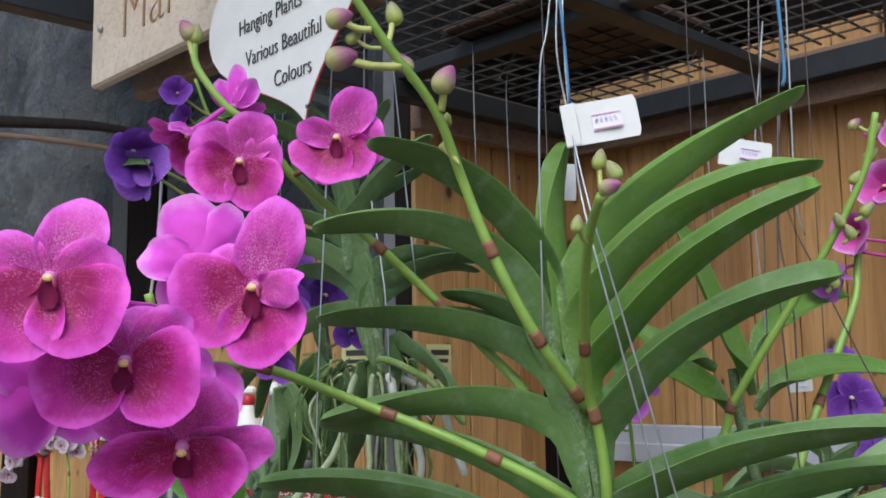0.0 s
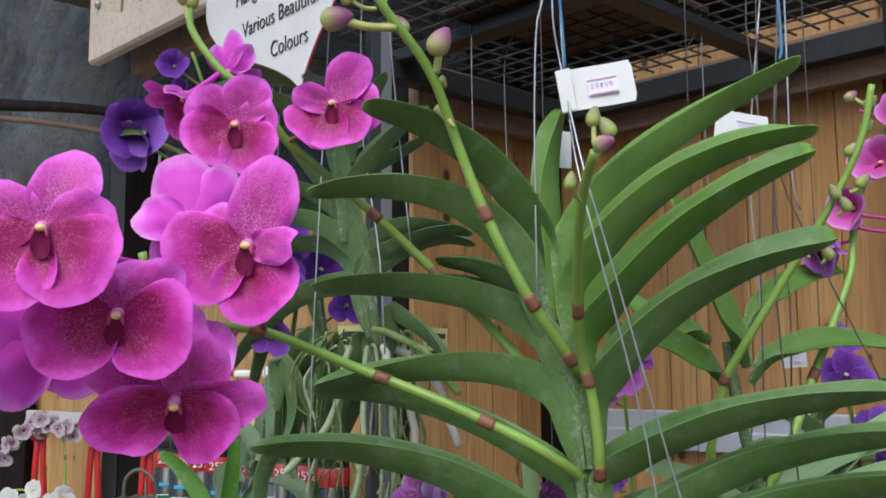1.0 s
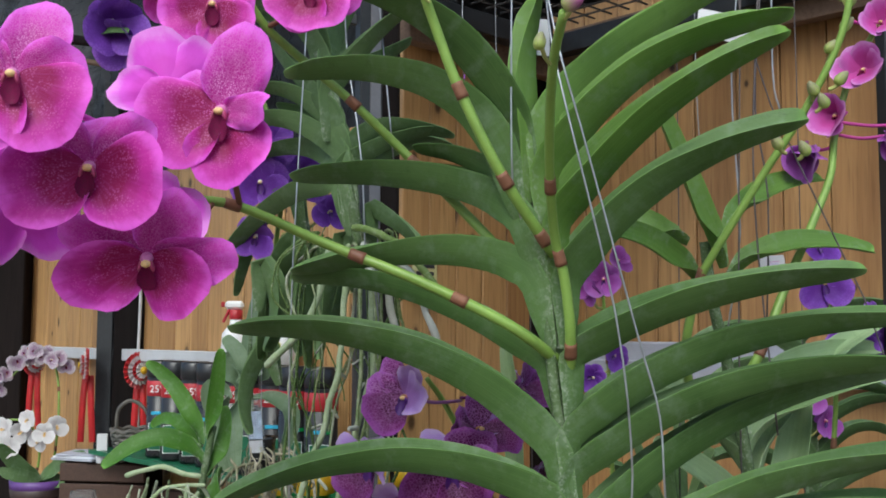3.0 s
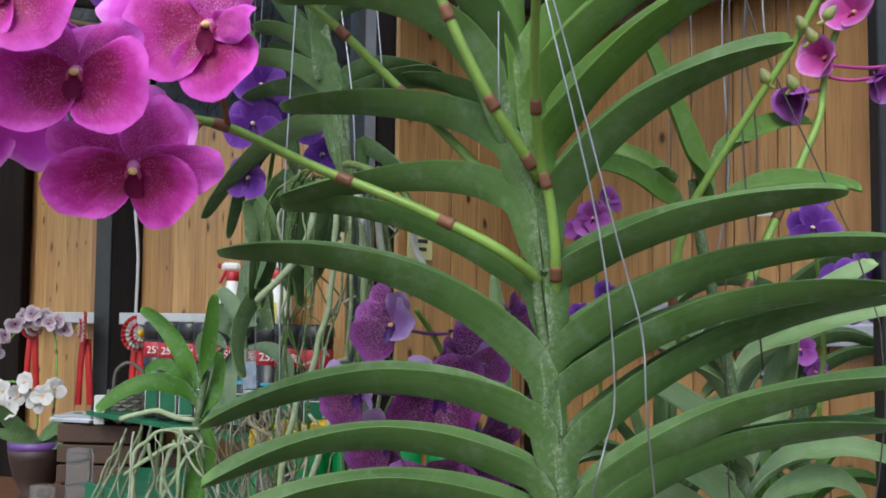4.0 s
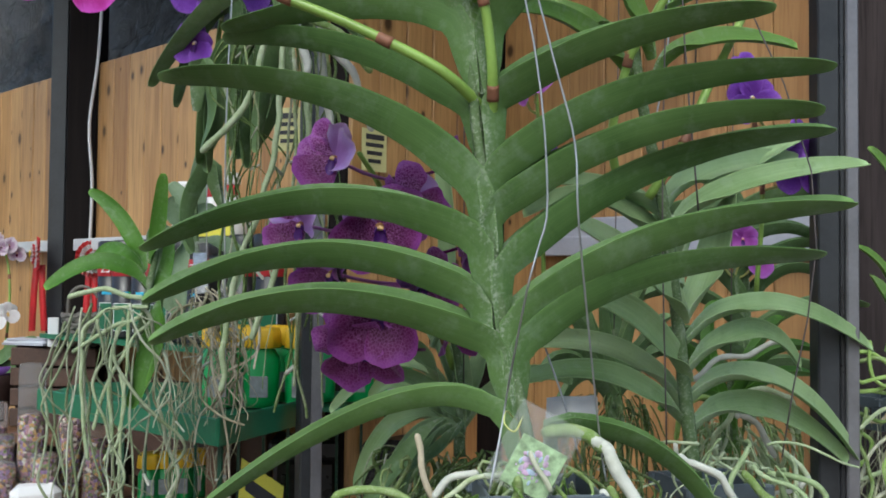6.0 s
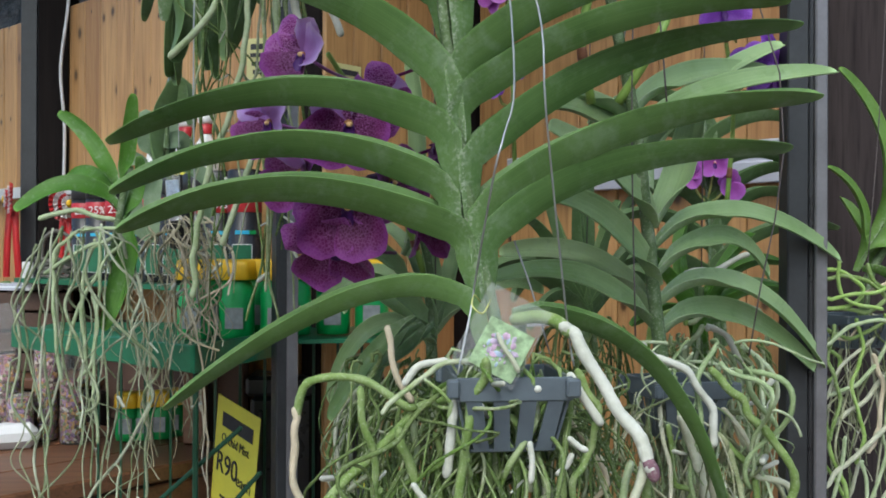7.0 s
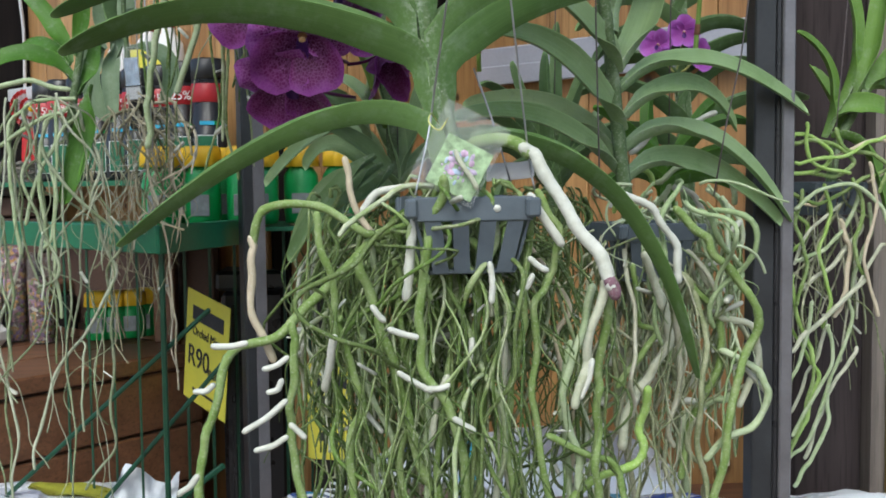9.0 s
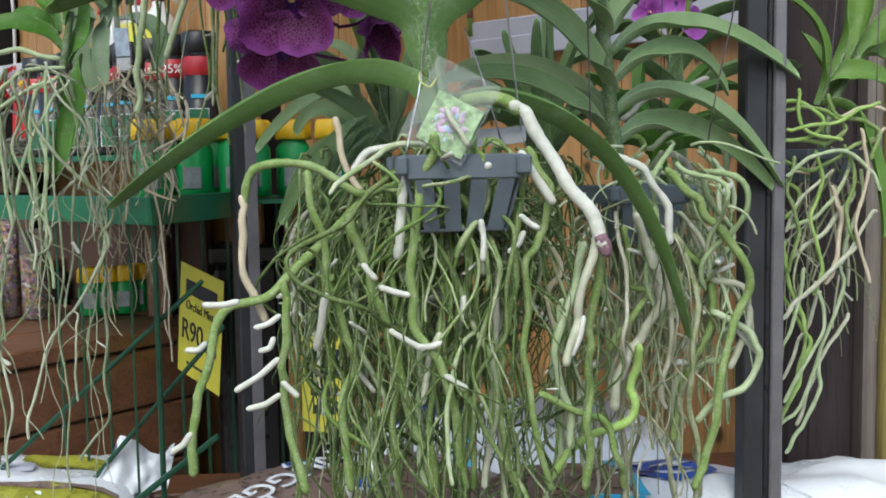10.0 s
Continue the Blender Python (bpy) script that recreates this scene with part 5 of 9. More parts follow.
# yellow paper signs with bars for the name
def paper_sign(at, w, h, turn, lean, label, words=True, stock=None):
    t = thing("paper_sign", at, label, "sign", "yellow paper signs")
    m = Matrix.Translation(at) @ Matrix.Rotation(radians(turn), 4, "Z") @ Matrix.Rotation(radians(lean), 4, "Y")
    part("sheet", box_mesh((w, 0.0015, h), m, 0.0005), stock or yellow_paper, t)
    part("writing", box_mesh((w * 0.72, 0.001, h * 0.125), m @ Matrix.Translation((0.02 * w, -0.0015, h * 0.31)), 0), ink, t)
    if words:
        rot = pose(0, 0, 0, 90, 0, 0)
        lettering("lettering", "Orchid Mist", h * 0.115, m @ Matrix.Translation((0, -0.002, h * 0.11)) @ rot @ Matrix.Diagonal((0.92, 1, 1, 1)), ink, t, "", -0.01)
        lettering("lettering", "R90", h * 0.26, m @ Matrix.Translation((-w * 0.16, -0.002, -h * 0.17)) @ rot, ink, t)
        lettering("lettering", "each", h * 0.15, m @ Matrix.Translation((w * 0.25, -0.002, -h * 0.19)) @ rot, ink, t)
        part("writing", box_mesh((w * 0.55, 0.001, h * 0.02), m @ Matrix.Translation((0, -0.0015, -h * 0.38)), 0), ink, t)
    else:
        for k in range(3):
            part("writing", box_mesh((w * (0.7 - 0.1 * k), 0.001, h * 0.09), m @ Matrix.Translation((0, -0.0015, h * (0.12 - 0.19 * k))), 0), ink, t)
    return t


paper_sign((-0.240, 2.10, 0.919), 0.190, 0.240, -55, 9, "yellow paper price sign on the green rack")
paper_sign((0.015, 2.05, 0.80), 0.10, 0.20, -20, 0, "yellow paper sign half hidden by roots", False)
paper_sign((-0.170, 1.93, 1.722), 0.055, 0.085, -15, 0, "small yellow paper sign on the rack post", False, pale_yellow)
paper_sign((-0.012, 2.235, 1.725), 0.075, 0.095, 44, 0, "small pale yellow paper sign on the pine wall", False, pale_yellow)

# ---- table and what stands on it ----
TABLE_END = Vector((-0.270, 2.273))     # far front corner of the counter
TABLE_RUN = Vector((-0.682, -0.731))    # along its front
TABLE_IN = Vector((-0.731, 0.682))      # from the front toward the back
TABLE_TURN = math.degrees(math.atan2(TABLE_RUN.y, TABLE_RUN.x))


def on_table(run, deep):
    return TABLE_END + TABLE_RUN * run + TABLE_IN * deep


table = thing("wooden_table", plan(on_table(0.30, 0.45), 0.0), "stained wooden counter with plank front", "table")
for k in range(5):
    c = on_table(0.29, 0.10 + 0.193 * k)
    part("top_plank", box_mesh((0.60, 0.190, 0.035), pose(c.x, c.y, 0.885, 0, 0, TABLE_TURN), 0.004), table_wood, table)
for k in range(5):
    c = on_table(0.29, 0.022 + 0.003 * (k % 2))
    part("front_plank", box_mesh((0.58, 0.022, 0.122), pose(c.x, c.y, 0.800 - 0.128 * k, 0, 0, TABLE_TURN), 0.004), table_wood, table)
for run, deep in ((0.03, 0.06), (0.55, 0.06), (0.03, 0.90), (0.55, 0.90)):
    c = on_table(run, deep)
    part("leg", box_mesh((0.05, 0.05, 0.865), pose(c.x, c.y, 0.4325, 0, 0, TABLE_TURN), 0.004), table_wood, table)
c = on_table(0.012, 0.48)
part("side_panel", box_mesh((0.02, 0.78, 0.60), pose(c.x, c.y, 0.56, 0, 0, TABLE_TURN), 0.004), dark_wood, table)
for x, y in ((-0.537, 2.419), (-0.501, 2.430), (-0.464, 2.442), (-0.439, 2.475)):
    feed_bottle(x, y, 0.9045, 0.86)
prop = bar("shelf_prop", (-0.376, 2.40, 0.903), (-0.376, 2.40, 1.176), 0.055, 0.05, table_wood, None, "", 0.004)
tagged(prop, "short brown timber prop between the counter and the shelf", "post")


def jar(x, y, z, r, h, fill, label):
    t = thing("jar", (x, y, z), label, "jar", "jars on the table")
    lathe("filling", [(0.001, 0.002), (r * 0.93, 0.003), (r * 0.93, h * fill), (r * 0.5, h * fill + 0.004), (0.001, h * fill + 0.002)], potpourri, t, (x, y, z), 14, "mixed dried petals")
    lathe("jar_wall", [(r * 0.95, 0.0), (r, 0.003), (r, h * 0.95), (r * 0.92, h)], clear, t, (x, y, z), 14, "clear plastic wall")
    return t


for x, y, r, h, f in ((-0.820, 2.42, 0.031, 0.325, 0.62), (-0.905, 2.46, 0.030, 0.15, 0.8), (-0.735, 2.44, 0.028, 0.26, 0.85), (-0.660, 2.40, 0.030, 0.21, 0.7), (-0.985, 2.42, 0.036, 0.17, 0.8), (-1.07, 2.47, 0.034, 0.14, 0.75),
                      (-0.775, 2.38, 0.030, 0.12, 0.9), (-0.87, 2.37, 0.033, 0.10, 0.85), (-1.15, 2.42, 0.034, 0.16, 0.8), (-1.24, 2.45, 0.034, 0.14, 0.8), (-0.95, 2.53, 0.030, 0.22, 0.7), (-1.05, 2.38, 0.030, 0.10, 0.85)):
    jar(x, y, 0.9045, r, h, f, "clear jar of dried petals and seeds")
for k in range(3):
    ob = part("paper_packet", box_mesh((0.11, 0.07, 0.055), pose(-1.12 + 0.17 * k, 2.345, 0.932, 0, 0, 11 * k), 0.018), paper)
    tagged(ob, "crumpled white paper packet on the table", "packet")

# back bench with the potted moth orchids
bench = thing("back_bench", (-1.25, 3.0, 0.0), "dark wooden bench along the back wall", "bench")
part("bench_top", box_mesh((1.30, 0.40, 0.03), pose(-1.28, 3.08, 1.000, 0, 0, -20), 0.005), table_wood, bench)
part("bench_front", box_mesh((1.28, 0.03, 0.90), pose(-1.28, 2.95, 0.53, 0, 0, -20), 0.005), dark_wood, bench)
crate = thing("crate", (-0.905, 2.91, 1.0155), "dark brown slatted wooden crate on the bench", "crate")
part("core", box_mesh((0.235, 0.13, 0.225), pose(-0.905, 2.915, 1.131, 0, 0, -8), 0.003), dark_wood, crate)
for k in range(4):
    part("slat", box_mesh((0.25, 0.014, 0.050), pose(-0.915, 2.842, 1.044 + 0.0565 * k, 0, 0, -8), 0.003), brown_board, crate)
for k in range(3):
    ob = part("magazine", box_mesh((0.145, 0.12, 0.006), pose(-0.985 + 0.006 * k, 2.905, 1.2475 + 0.0065 * k, 0, 0, -22 + 7 * k), 0.001), (ledge_grey, bag_white, ledge_grey)[k])
    tagged(ob, "pale grey magazine in a stack on the crate", "magazine", "magazines")
gift = part("gift_box", box_mesh((0.028, 0.012, 0.080), pose(-0.905, 2.80, 1.285, 0, 0, 14), 0.002), paper)
tagged(gift, "small white card box standing beside the basket", "card")


def moth_pot(x, y, z):
    t = thing("plant_pot", (x, y, z), "brown glazed flower pot with a purple wrapper", "pot")
    lathe("pot", [(0.001, 0), (0.046, 0.002), (0.048, 0.015), (0.042, 0.025), (0.062, 0.06), (0.076, 0.115), (0.080, 0.140), (0.074, 0.145), (0.06, 0.135)], clay, t, (x, y, z), 24)
    lathe("wrapper", [(0.074, 0.138), (0.080, 0.142), (0.082, 0.166), (0.076, 0.164), (0.02, 0.150)], wrap_purple, t, (x, y, z), 17, "crinkled purple wrapper")
    return t


moth_pot(-1.133, 2.95, 1.0155)
WB = Vector((-0.838, 2.865, 1.246))
wbasket = thing("wicker_basket", WB, "small grey wicker basket with a loop handle", "basket")
for k in range(8):
    rad = 0.044 + 0.0024 * k
    pts = [(WB.x + rad * math.cos(a * math.pi / 9), WB.y + rad * math.sin(a * math.pi / 9), WB.z + 0.006 + 0.011 * k + 0.0035 * (1 if (a + k) % 2 else -1)) for a in range(19)]
    tube("wicker_band", pts, 0.0062, wicker, wbasket, "", 6, 3)
for k in range(9):
    a = 2 * math.pi * k / 9
    bar("stake", (WB.x + 0.043 * math.cos(a), WB.y + 0.043 * math.sin(a), WB.z), (WB.x + 0.063 * math.cos(a), WB.y + 0.063 * math.sin(a), WB.z + 0.092), 0.006, 0.006, wicker, wbasket, "", 0.001)
tube("handle", [(WB.x - 0.05, WB.y, WB.z + 0.085), (WB.x - 0.045, WB.y, WB.z + 0.14), (WB.x - 0.01, WB.y, WB.z + 0.165), (WB.x + 0.03, WB.y, WB.z + 0.14), (WB.x + 0.05, WB.y, WB.z + 0.085)], 0.0055, wicker, wbasket)


def pleats(name, r0, r1, depth, mat, parent, m, count=22):
    """A ring of pressed ribbon pleats with a scalloped rim."""
    vs, fs = [], []
    for k in range(2 * count):
        a = math.pi * k / count
        ridge = k % 2
        for rr, dz in ((r0, depth), (r1 * (1.0 if ridge else 0.90), depth + (0.005 if ridge else -0.003))):
            vs.append(m @ Vector((rr * math.cos(a), rr * math.sin(a), dz)))
            vs.append(m @ Vector((rr * math.cos(a), rr * math.sin(a), dz - 0.0025)))
    n = 2 * count
    for k in range(n):
        a, b = 4 * k, 4 * ((k + 1) % n)
        fs += [(a, a + 2, b + 2, b), (a + 1, b + 1, b + 3, a + 3), (a + 2, a + 3, b + 3, b + 2)]
    mesh_object(name, vs, fs, mat, parent, "", False)


def rosette(x, y, z, r, turn):
    t = thing("rosette", (x, y, z), "red and white pleated prize rosette with hanging ribbons", "rosette", "prize rosettes")
    m = Matrix.Translation((x, y, z)) @ Matrix.Rotation(radians(turn), 4, "Z") @ Matrix.Rotation(radians(90), 4, "X")
    pleats("pleated_ring", r * 0.5, r, 0.000, red_ribbon, t, m)
    pleats("pleated_ring", r * 0.4, r * 0.80, 0.006, white_ribbon, t, m, 18)
    pleats("pleated_ring", r * 0.2, r * 0.58, 0.012, red_ribbon, t, m, 15)
    pleats("pleated_ring", r * 0.1, r * 0.44, 0.017, white_ribbon, t, m, 12)
    lathe("button", [(0.001, 0.020), (r * 0.20, 0.021), (r * 0.2, 0.024), (0.001, 0.026)], yellow_plastic, t, (0, 0, 0), 14, "gold centre button", m)
    for k in (-1, 1):
        pts = [(x + 0.008 * k, y + 0.01, z - r * 0.6), (x + 0.012 * k, y + 0.005, z - r * 2.2), (x + 0.018 * k, y + 0.012, z - r * 4.4)]
        path = smooth_path(pts, 5)
        vs, fs = [], []
        for p in path:
            vs += [p + Vector((-0.009, 0, 0)), p + Vector((0.009, 0.003, 0)), p + Vector((0.009, 0.005, 0)), p + Vector((-0.009, 0.002, 0))]
        for i in range(len(path) - 1):
            for j in range(4):
                fs.append((4 * i + j, 4 * i + (j + 1) % 4, 4 * i + 4 + (j + 1) % 4, 4 * i + 4 + j))
        mesh_object("ribbon", vs, fs, red_ribbon, t)
    return t


rosette(-0.862, 2.98, 1.492, 0.056, 52)
rosette(-1.030, 3.02, 1.505, 0.052, -70)
rosette(-1.262, 3.20, 1.515, 0.052, 70)


# ---- bags of bark and compost ----
def bag(at, size, turn, mat, label, lumps=0.02, seed=0, extras=()):
    """A slumped plastic sack: pillow shape with puckers, a flattened sealed end, and printed patches that follow it."""
    t = thing("sack", at, label, "sack", "plastic sacks")
    m = Matrix.Translation(at) @ Matrix.Rotation(radians(turn), 4, "Z")
    nx, ny = 26, 18
    w, d, h = size

    def surf(u, v):
        e = (max(0.0, 1 - abs(u) ** 3.2) ** 0.5) * (max(0.0, 1 - abs(v) ** 3.0) ** 0.5)
        p = Vector((u * w / 2, v * d / 2, 0))
        n = noise.noise(p * 9 + Vector((seed, 0, 0))) + 0.6 * noise.noise(p * 24 + Vector((0, seed, 0))) + 0.3 * noise.noise(p * 60)
        return Vector((p.x, p.y, h * (0.12 + 0.88 * e) + lumps * n * (0.4 + 0.6 * e)))

    verts, faces = [], []
    for i in range(nx + 1):
        for j in range(ny + 1):
            verts.append(m @ surf(-1 + 2 * i / nx, -1 + 2 * j / ny))
    off = len(verts)
    for i in range(nx + 1):
        for j in range(ny + 1):
            u, v = -1 + 2 * i / nx, -1 + 2 * j / ny
            verts.append(m @ Vector((u * w / 2, v * d / 2, 0)))
    k = ny + 1
    for i in range(nx):
        for j in range(ny):
            q = i * k + j
            faces += [(q, q + k, q + k + 1, q + 1), (off + q, off + q + 1, off + q + k + 1, off + q + k)]
    for i in range(nx):
        for q in (i * k, i * k + ny):
            faces.append((q, off + q, off + q + k, q + k))
    for j in range(ny):
        for q in (j, nx * k + j):
            faces.append((q, q + 1, off + q + 1, off + q))
    mesh_object("film", verts, faces, mat, t)
    for u0, v0, ru, rv, mt, dz, shape in extras:
        vs, fs = [], []
        rings, sides = 5, 28
        for a in range(rings + 1):
            for b in range(sides):
                w2 = 2 * math.pi * b / sides
                cu, cv = math.cos(w2), math.sin(w2)
                if shape == "box":
                    big = max(abs(cu), abs(cv))
                    cu, cv = cu / big, cv / big
                p = surf(u0 + ru * cu * a / rings, v0 + rv * cv * a / rings)
                vs.append(m @ (p + Vector((0, 0, dz))))
        for a in range(rings):
            for b in range(sides):
                fs.append((a * sides + b, (a + 1) * sides + b, (a + 1) * sides + (b + 1) % sides, a * sides + (b + 1) % sides))
        mesh_object("print", vs, fs, mt, t)
    return t, m, surf


pallet = thing("pallet_stack", (0.3, 1.45, 0), "low slatted stand under the sacks", "stand")
for k in range(6):
    part("slat", box_mesh((2.3, 0.12, 0.03), pose(0.15, 1.12 + 0.16 * k, 0.63), 0.004), table_wood, pallet)
for x in (-0.9, 0.15, 1.2):
    part("bearer", box_mesh((0.07, 0.95, 0.615), pose(x, 1.52, 0.3075), 0.004), table_wood, pallet)
nug, nm, ns = bag((0.06, 1.43, 0.646), (0.62, 0.40, 0.155), 22, bag_brown, "brown printed sack of bark nuggets", 0.012, 1,
    [(-0.10, 0.35, 0.12, 0.15, bag_white, 0.003, "o"), (-0.10, 0.35, 0.105, 0.13, bag_blue, 0.005, "o"), (-0.10, 0.35, 0.06, 0.07, bag_cyan, 0.006, "o"), (0.08, -0.20, 0.12, 0.15, bag_white, 0.003, "o"),
     (0.08, -0.20, 0.105, 0.13, bag_blue, 0.005, "o"), (-0.82, 0, 0.05, 0.7, bag_cyan, 0.003, "box")])
for txt, u0, v0, sz in (("NUGGETS", -0.38, 0.05, 0.060), ("Mini", -0.50, -0.28, 0.045)):
    lettering("lettering", txt, sz, nm @ Matrix.Translation(ns(u0, v0) + Vector((0, 0, 0.010))) @ pose(0, 0, 0, -4, 6, 205), bag_white, nug)
bag((0.36, 1.74, 0.646), (0.62, 0.40, 0.165), -6, bag_white, "white plastic sack with a dark blue print", 0.016, 5, [(-0.5, 0.1, 0.28, 0.4, bag_blue, 0.003, "o"), (-0.30, -0.5, 0.05, 0.35, bag_cyan, 0.004, "box"), (0.3, 0, 0.3, 0.5, ledge_grey, 0.003, "box")])
bag((0.47, 1.36, 0.646), (0.62, 0.36, 0.160), 4, bag_white, "white plastic sack with a blue oval print", 0.014, 8,
    [(-0.40, 0.2, 0.34, 0.6, bag_brown, 0.003, "box"), (-0.03, 0.2, 0.03, 0.62, bag_cyan, 0.004, "box"), (-0.40, -0.48, 0.36, 0.06, bag_cyan, 0.005, "box"), (0.20, 0.05, 0.20, 0.34, bag_blue, 0.004, "o"), (0.20, 0.05, 0.16, 0.27, bag_white, 0.005, "o"), (0.20, 0.05, 0.145, 0.24, bag_blue, 0.006, "o"), (0.20, 0.10, 0.10, 0.045, bag_white, 0.008, "box"), (0.20, -0.05, 0.07, 0.03, bag_white, 0.008, "box")])
bag((0.95, 1.45, 0.646), (0.62, 0.42, 0.11), -14, bag_white, "white plastic sack in folds", 0.02, 11)
olive_sack, _m, _s = bag((-0.60, 1.72, 0.646), (0.62, 0.40, 0.095), 6, bag_white, "white and olive printed sack", 0.014, 14,
    [(0.42, -0.62, 0.50, 0.26, bag_green, 0.003, "box"), (-0.25, 0.3, 0.30, 0.30, bag_green, 0.003, "o"), (0.30, 0.05, 0.12, 0.10, ledge_grey, 0.004, "box"), (-0.02, -0.2, 0.06, 0.03, ink, 0.004, "box"), (0.1, 0.2, 0.05, 0.025, ink, 0.004, "box"), (0.55, 0.35, 0.22, 0.16, bag_green, 0.003, "box"), (0.5, -0.42, 0.4, 0.04, bag_brown, 0.005, "box")])
bag((-1.15, 1.75, 0.646), (0.55, 0.40, 0.09), -4, bag_white, "plain white plastic sack on the slatted stand", 0.014, 17)
top_line = [(0.0, 0.012), (0.30, 0.072), (0.46, 0.062), (0.66, 0.034), (0.84, 0.030), (1.0, 0.044)]
vs, fs = [], []
for i in range(25):
    u = i / 24
    k = max(j for j in range(5) if top_line[j][0] <= u)
    f = (u - top_line[k][0]) / (top_line[k + 1][0] - top_line[k][0])
    h = 0.03 + top_line[k][1] * (1 - f) + top_line[k + 1][1] * f
    for j in range(9):
        v = j / 8
        q = Vector((-0.372 + 0.120 * u + 0.010 * v, 1.700 + 0.05 * u + 0.03 * v, 0.690 + h * v))
        q += Vector((0.4, -1, 0)) * (0.014 * noise.noise((u * 7, v * 2.5, 3)) + 0.012 * abs(math.sin(9 * u + 4 * v)) * v)
        vs.append(q)
off = len(vs)
vs += [q + Vector((0.0008, 0.0016, 0)) for q in vs]
for i in range(24):
    for j in range(8):
        q = i * 9 + j
        fs += [(q, q + 9, q + 10, q + 1), (off + q, off + q + 1, off + q + 10, off + q + 9)]
mesh_object("sealed_end", vs, fs, bag_white, olive_sack, "crumpled sealed end of the sack")



# ---- orchids ----
plant_leaf = {}


def orchid(name, base, label, mat):
    t = thing(name, base, label, "orchid", "hanging orchids")
    plant_leaf[t.name] = mat
    return t


kit_magenta = flower_kit(magenta, magenta_net, lip_red, column_mauve, 6, 1.15, 2.1, magenta_pale)
kit_pale = flower_kit(magenta_pale, magenta_pale, lip_red, column_mauve, 5, 1.5, 2.2)
kit_dark = flower_kit(dark_purple, dark_net, lip_purple, column_ochre, 6, 1.7, 3.4, dusty)
kit_lilac = flower_kit(lilac, lilac, lip_purple, column_ochre, 4, 1.6, 3.0, dark_purple)
kit_blue = flower_kit(blue_purple, blue_purple, lip_purple, column_white)
kit_pink = flower_kit(pink_petal, pink_petal, lip_red, column_mauve, 3, 1.5)
kit_violet = flower_kit(violet_pink, violet_pink, lip_purple, column_mauve, 3, 1.6, 1.6)
kit_white = flower_kit(white_petal, white_petal, column_gold, column_white)
kit_spotted = flower_kit(spotted_petal, spotted_petal, lip_red, column_white)


def hanging_basket(x, y, z, half, height, label, taper=0.78, turn=0.0):
    """A slatted plastic orchid basket: rim band, corner lugs, splayed slats, floor."""
    t = thing("hanging_basket", (x, y, z - height), label, "basket", "orchid baskets")
    m = Matrix.Translation((x, y, z)) @ Matrix.Rotation(radians(turn), 4, "Z")
    band = height * 0.32
    for k in range(4):
        q = m @ Matrix.Rotation(radians(90 * k), 4, "Z")
        part("rim", box_mesh((2 * half, 0.003, band), q @ Matrix.Translation((0, -half, -band / 2)), 0.001), grey_plastic, t)
        part("lug", box_mesh((0.010, 0.012, band * 0.8), q @ Matrix.Translation((-half - 0.004, -half, -band * 0.45)), 0.002), grey_plastic, t)
        for j in (-0.72, -0.24, 0.24, 0.72):
            a = Vector((half * j, -half + 0.001, -band))
            b = Vector((half * j * taper, -half * taper, -height))
            d = b - a
            lean = Matrix(((half * 0.28, 0, 0), d, (0, -0.0024 * d.z / d.length, 0.0024 * d.y / d.length))).transposed().to_4x4()
            part("slat", box_mesh((1, 1, 1), q @ Matrix.Translation((a + b) / 2) @ lean, 0), grey_plastic, t)
    part("floor_plate", box_mesh((2 * half * taper, 2 * half * taper, 0.003), m @ Matrix.Translation((0, 0, -height)), 0.001), grey_plastic, t)
    return t


def wire(points, owner, radius=0.0009, mat=None):
    return tube("wire", points, radius, mat or wire_metal, owner, "", 5, 4)


# main plant
main = orchid("vanda_orchid", (0.175, 0.862, 1.25), "tall strap-leaved orchid with magenta flowers hanging in a grey basket", leaf_main)
main_basket = hanging_basket(0.173, 0.855, 1.255, 0.0475, 0.062, "grey slatted plastic orchid basket hung on wires", 0.76, 4)
wire([(0.097, 0.840, 2.035), (0.092, 0.840, 1.994), (0.086, 0.840, 1.964), (0.083, 0.840, 1.874), (0.083, 0.840, 1.749), (0.087, 0.850, 1.721), (0.097, 0.866, 1.688)], main_basket)
wire([(0.102, 0.835, 2.033), (0.100, 0.835, 1.977), (0.108, 0.835, 1.922), (0.118, 0.795, 1.834), (0.136, 0.795, 1.767), (0.178, 0.795, 1.606), (0.195, 0.795, 1.540), (0.199, 0.795, 1.468), (0.225, 0.840, 1.297), (0.231, 0.840, 1.260)], main_basket)
wire([(0.106, 0.835, 2.033), (0.107, 0.835, 1.962), (0.112, 0.835, 1.893), (0.117, 0.795, 1.815), (0.161, 0.795, 1.622), (0.173, 0.795, 1.497), (0.165, 0.795, 1.453), (0.157, 0.795, 1.422), (0.147, 0.840, 1.340), (0.142, 0.840, 1.307), (0.129, 0.810, 1.257)], main_basket)
wire([(0.187, 0.900, 1.368), (0.203, 0.900, 1.323), (0.220, 0.900, 1.265)], main_basket)
tube("wire", [(0.099, 0.84, 2.34), (0.098, 0.84, 2.2), (0.099, 0.84, 2.03)], 0.0016, wire_metal, main_basket)
tube("wire", [(0.104, 0.838, 2.34), (0.106, 0.838, 2.2), (0.104, 0.836, 2.03)], 0.0012, wire_metal, main_basket)
tube("wire", [(0.101, 0.834, 2.05), (0.107, 0.834, 1.98), (0.110, 0.836, 1.93)], 0.0012, wire_blue, main_basket, "blue twist tie")
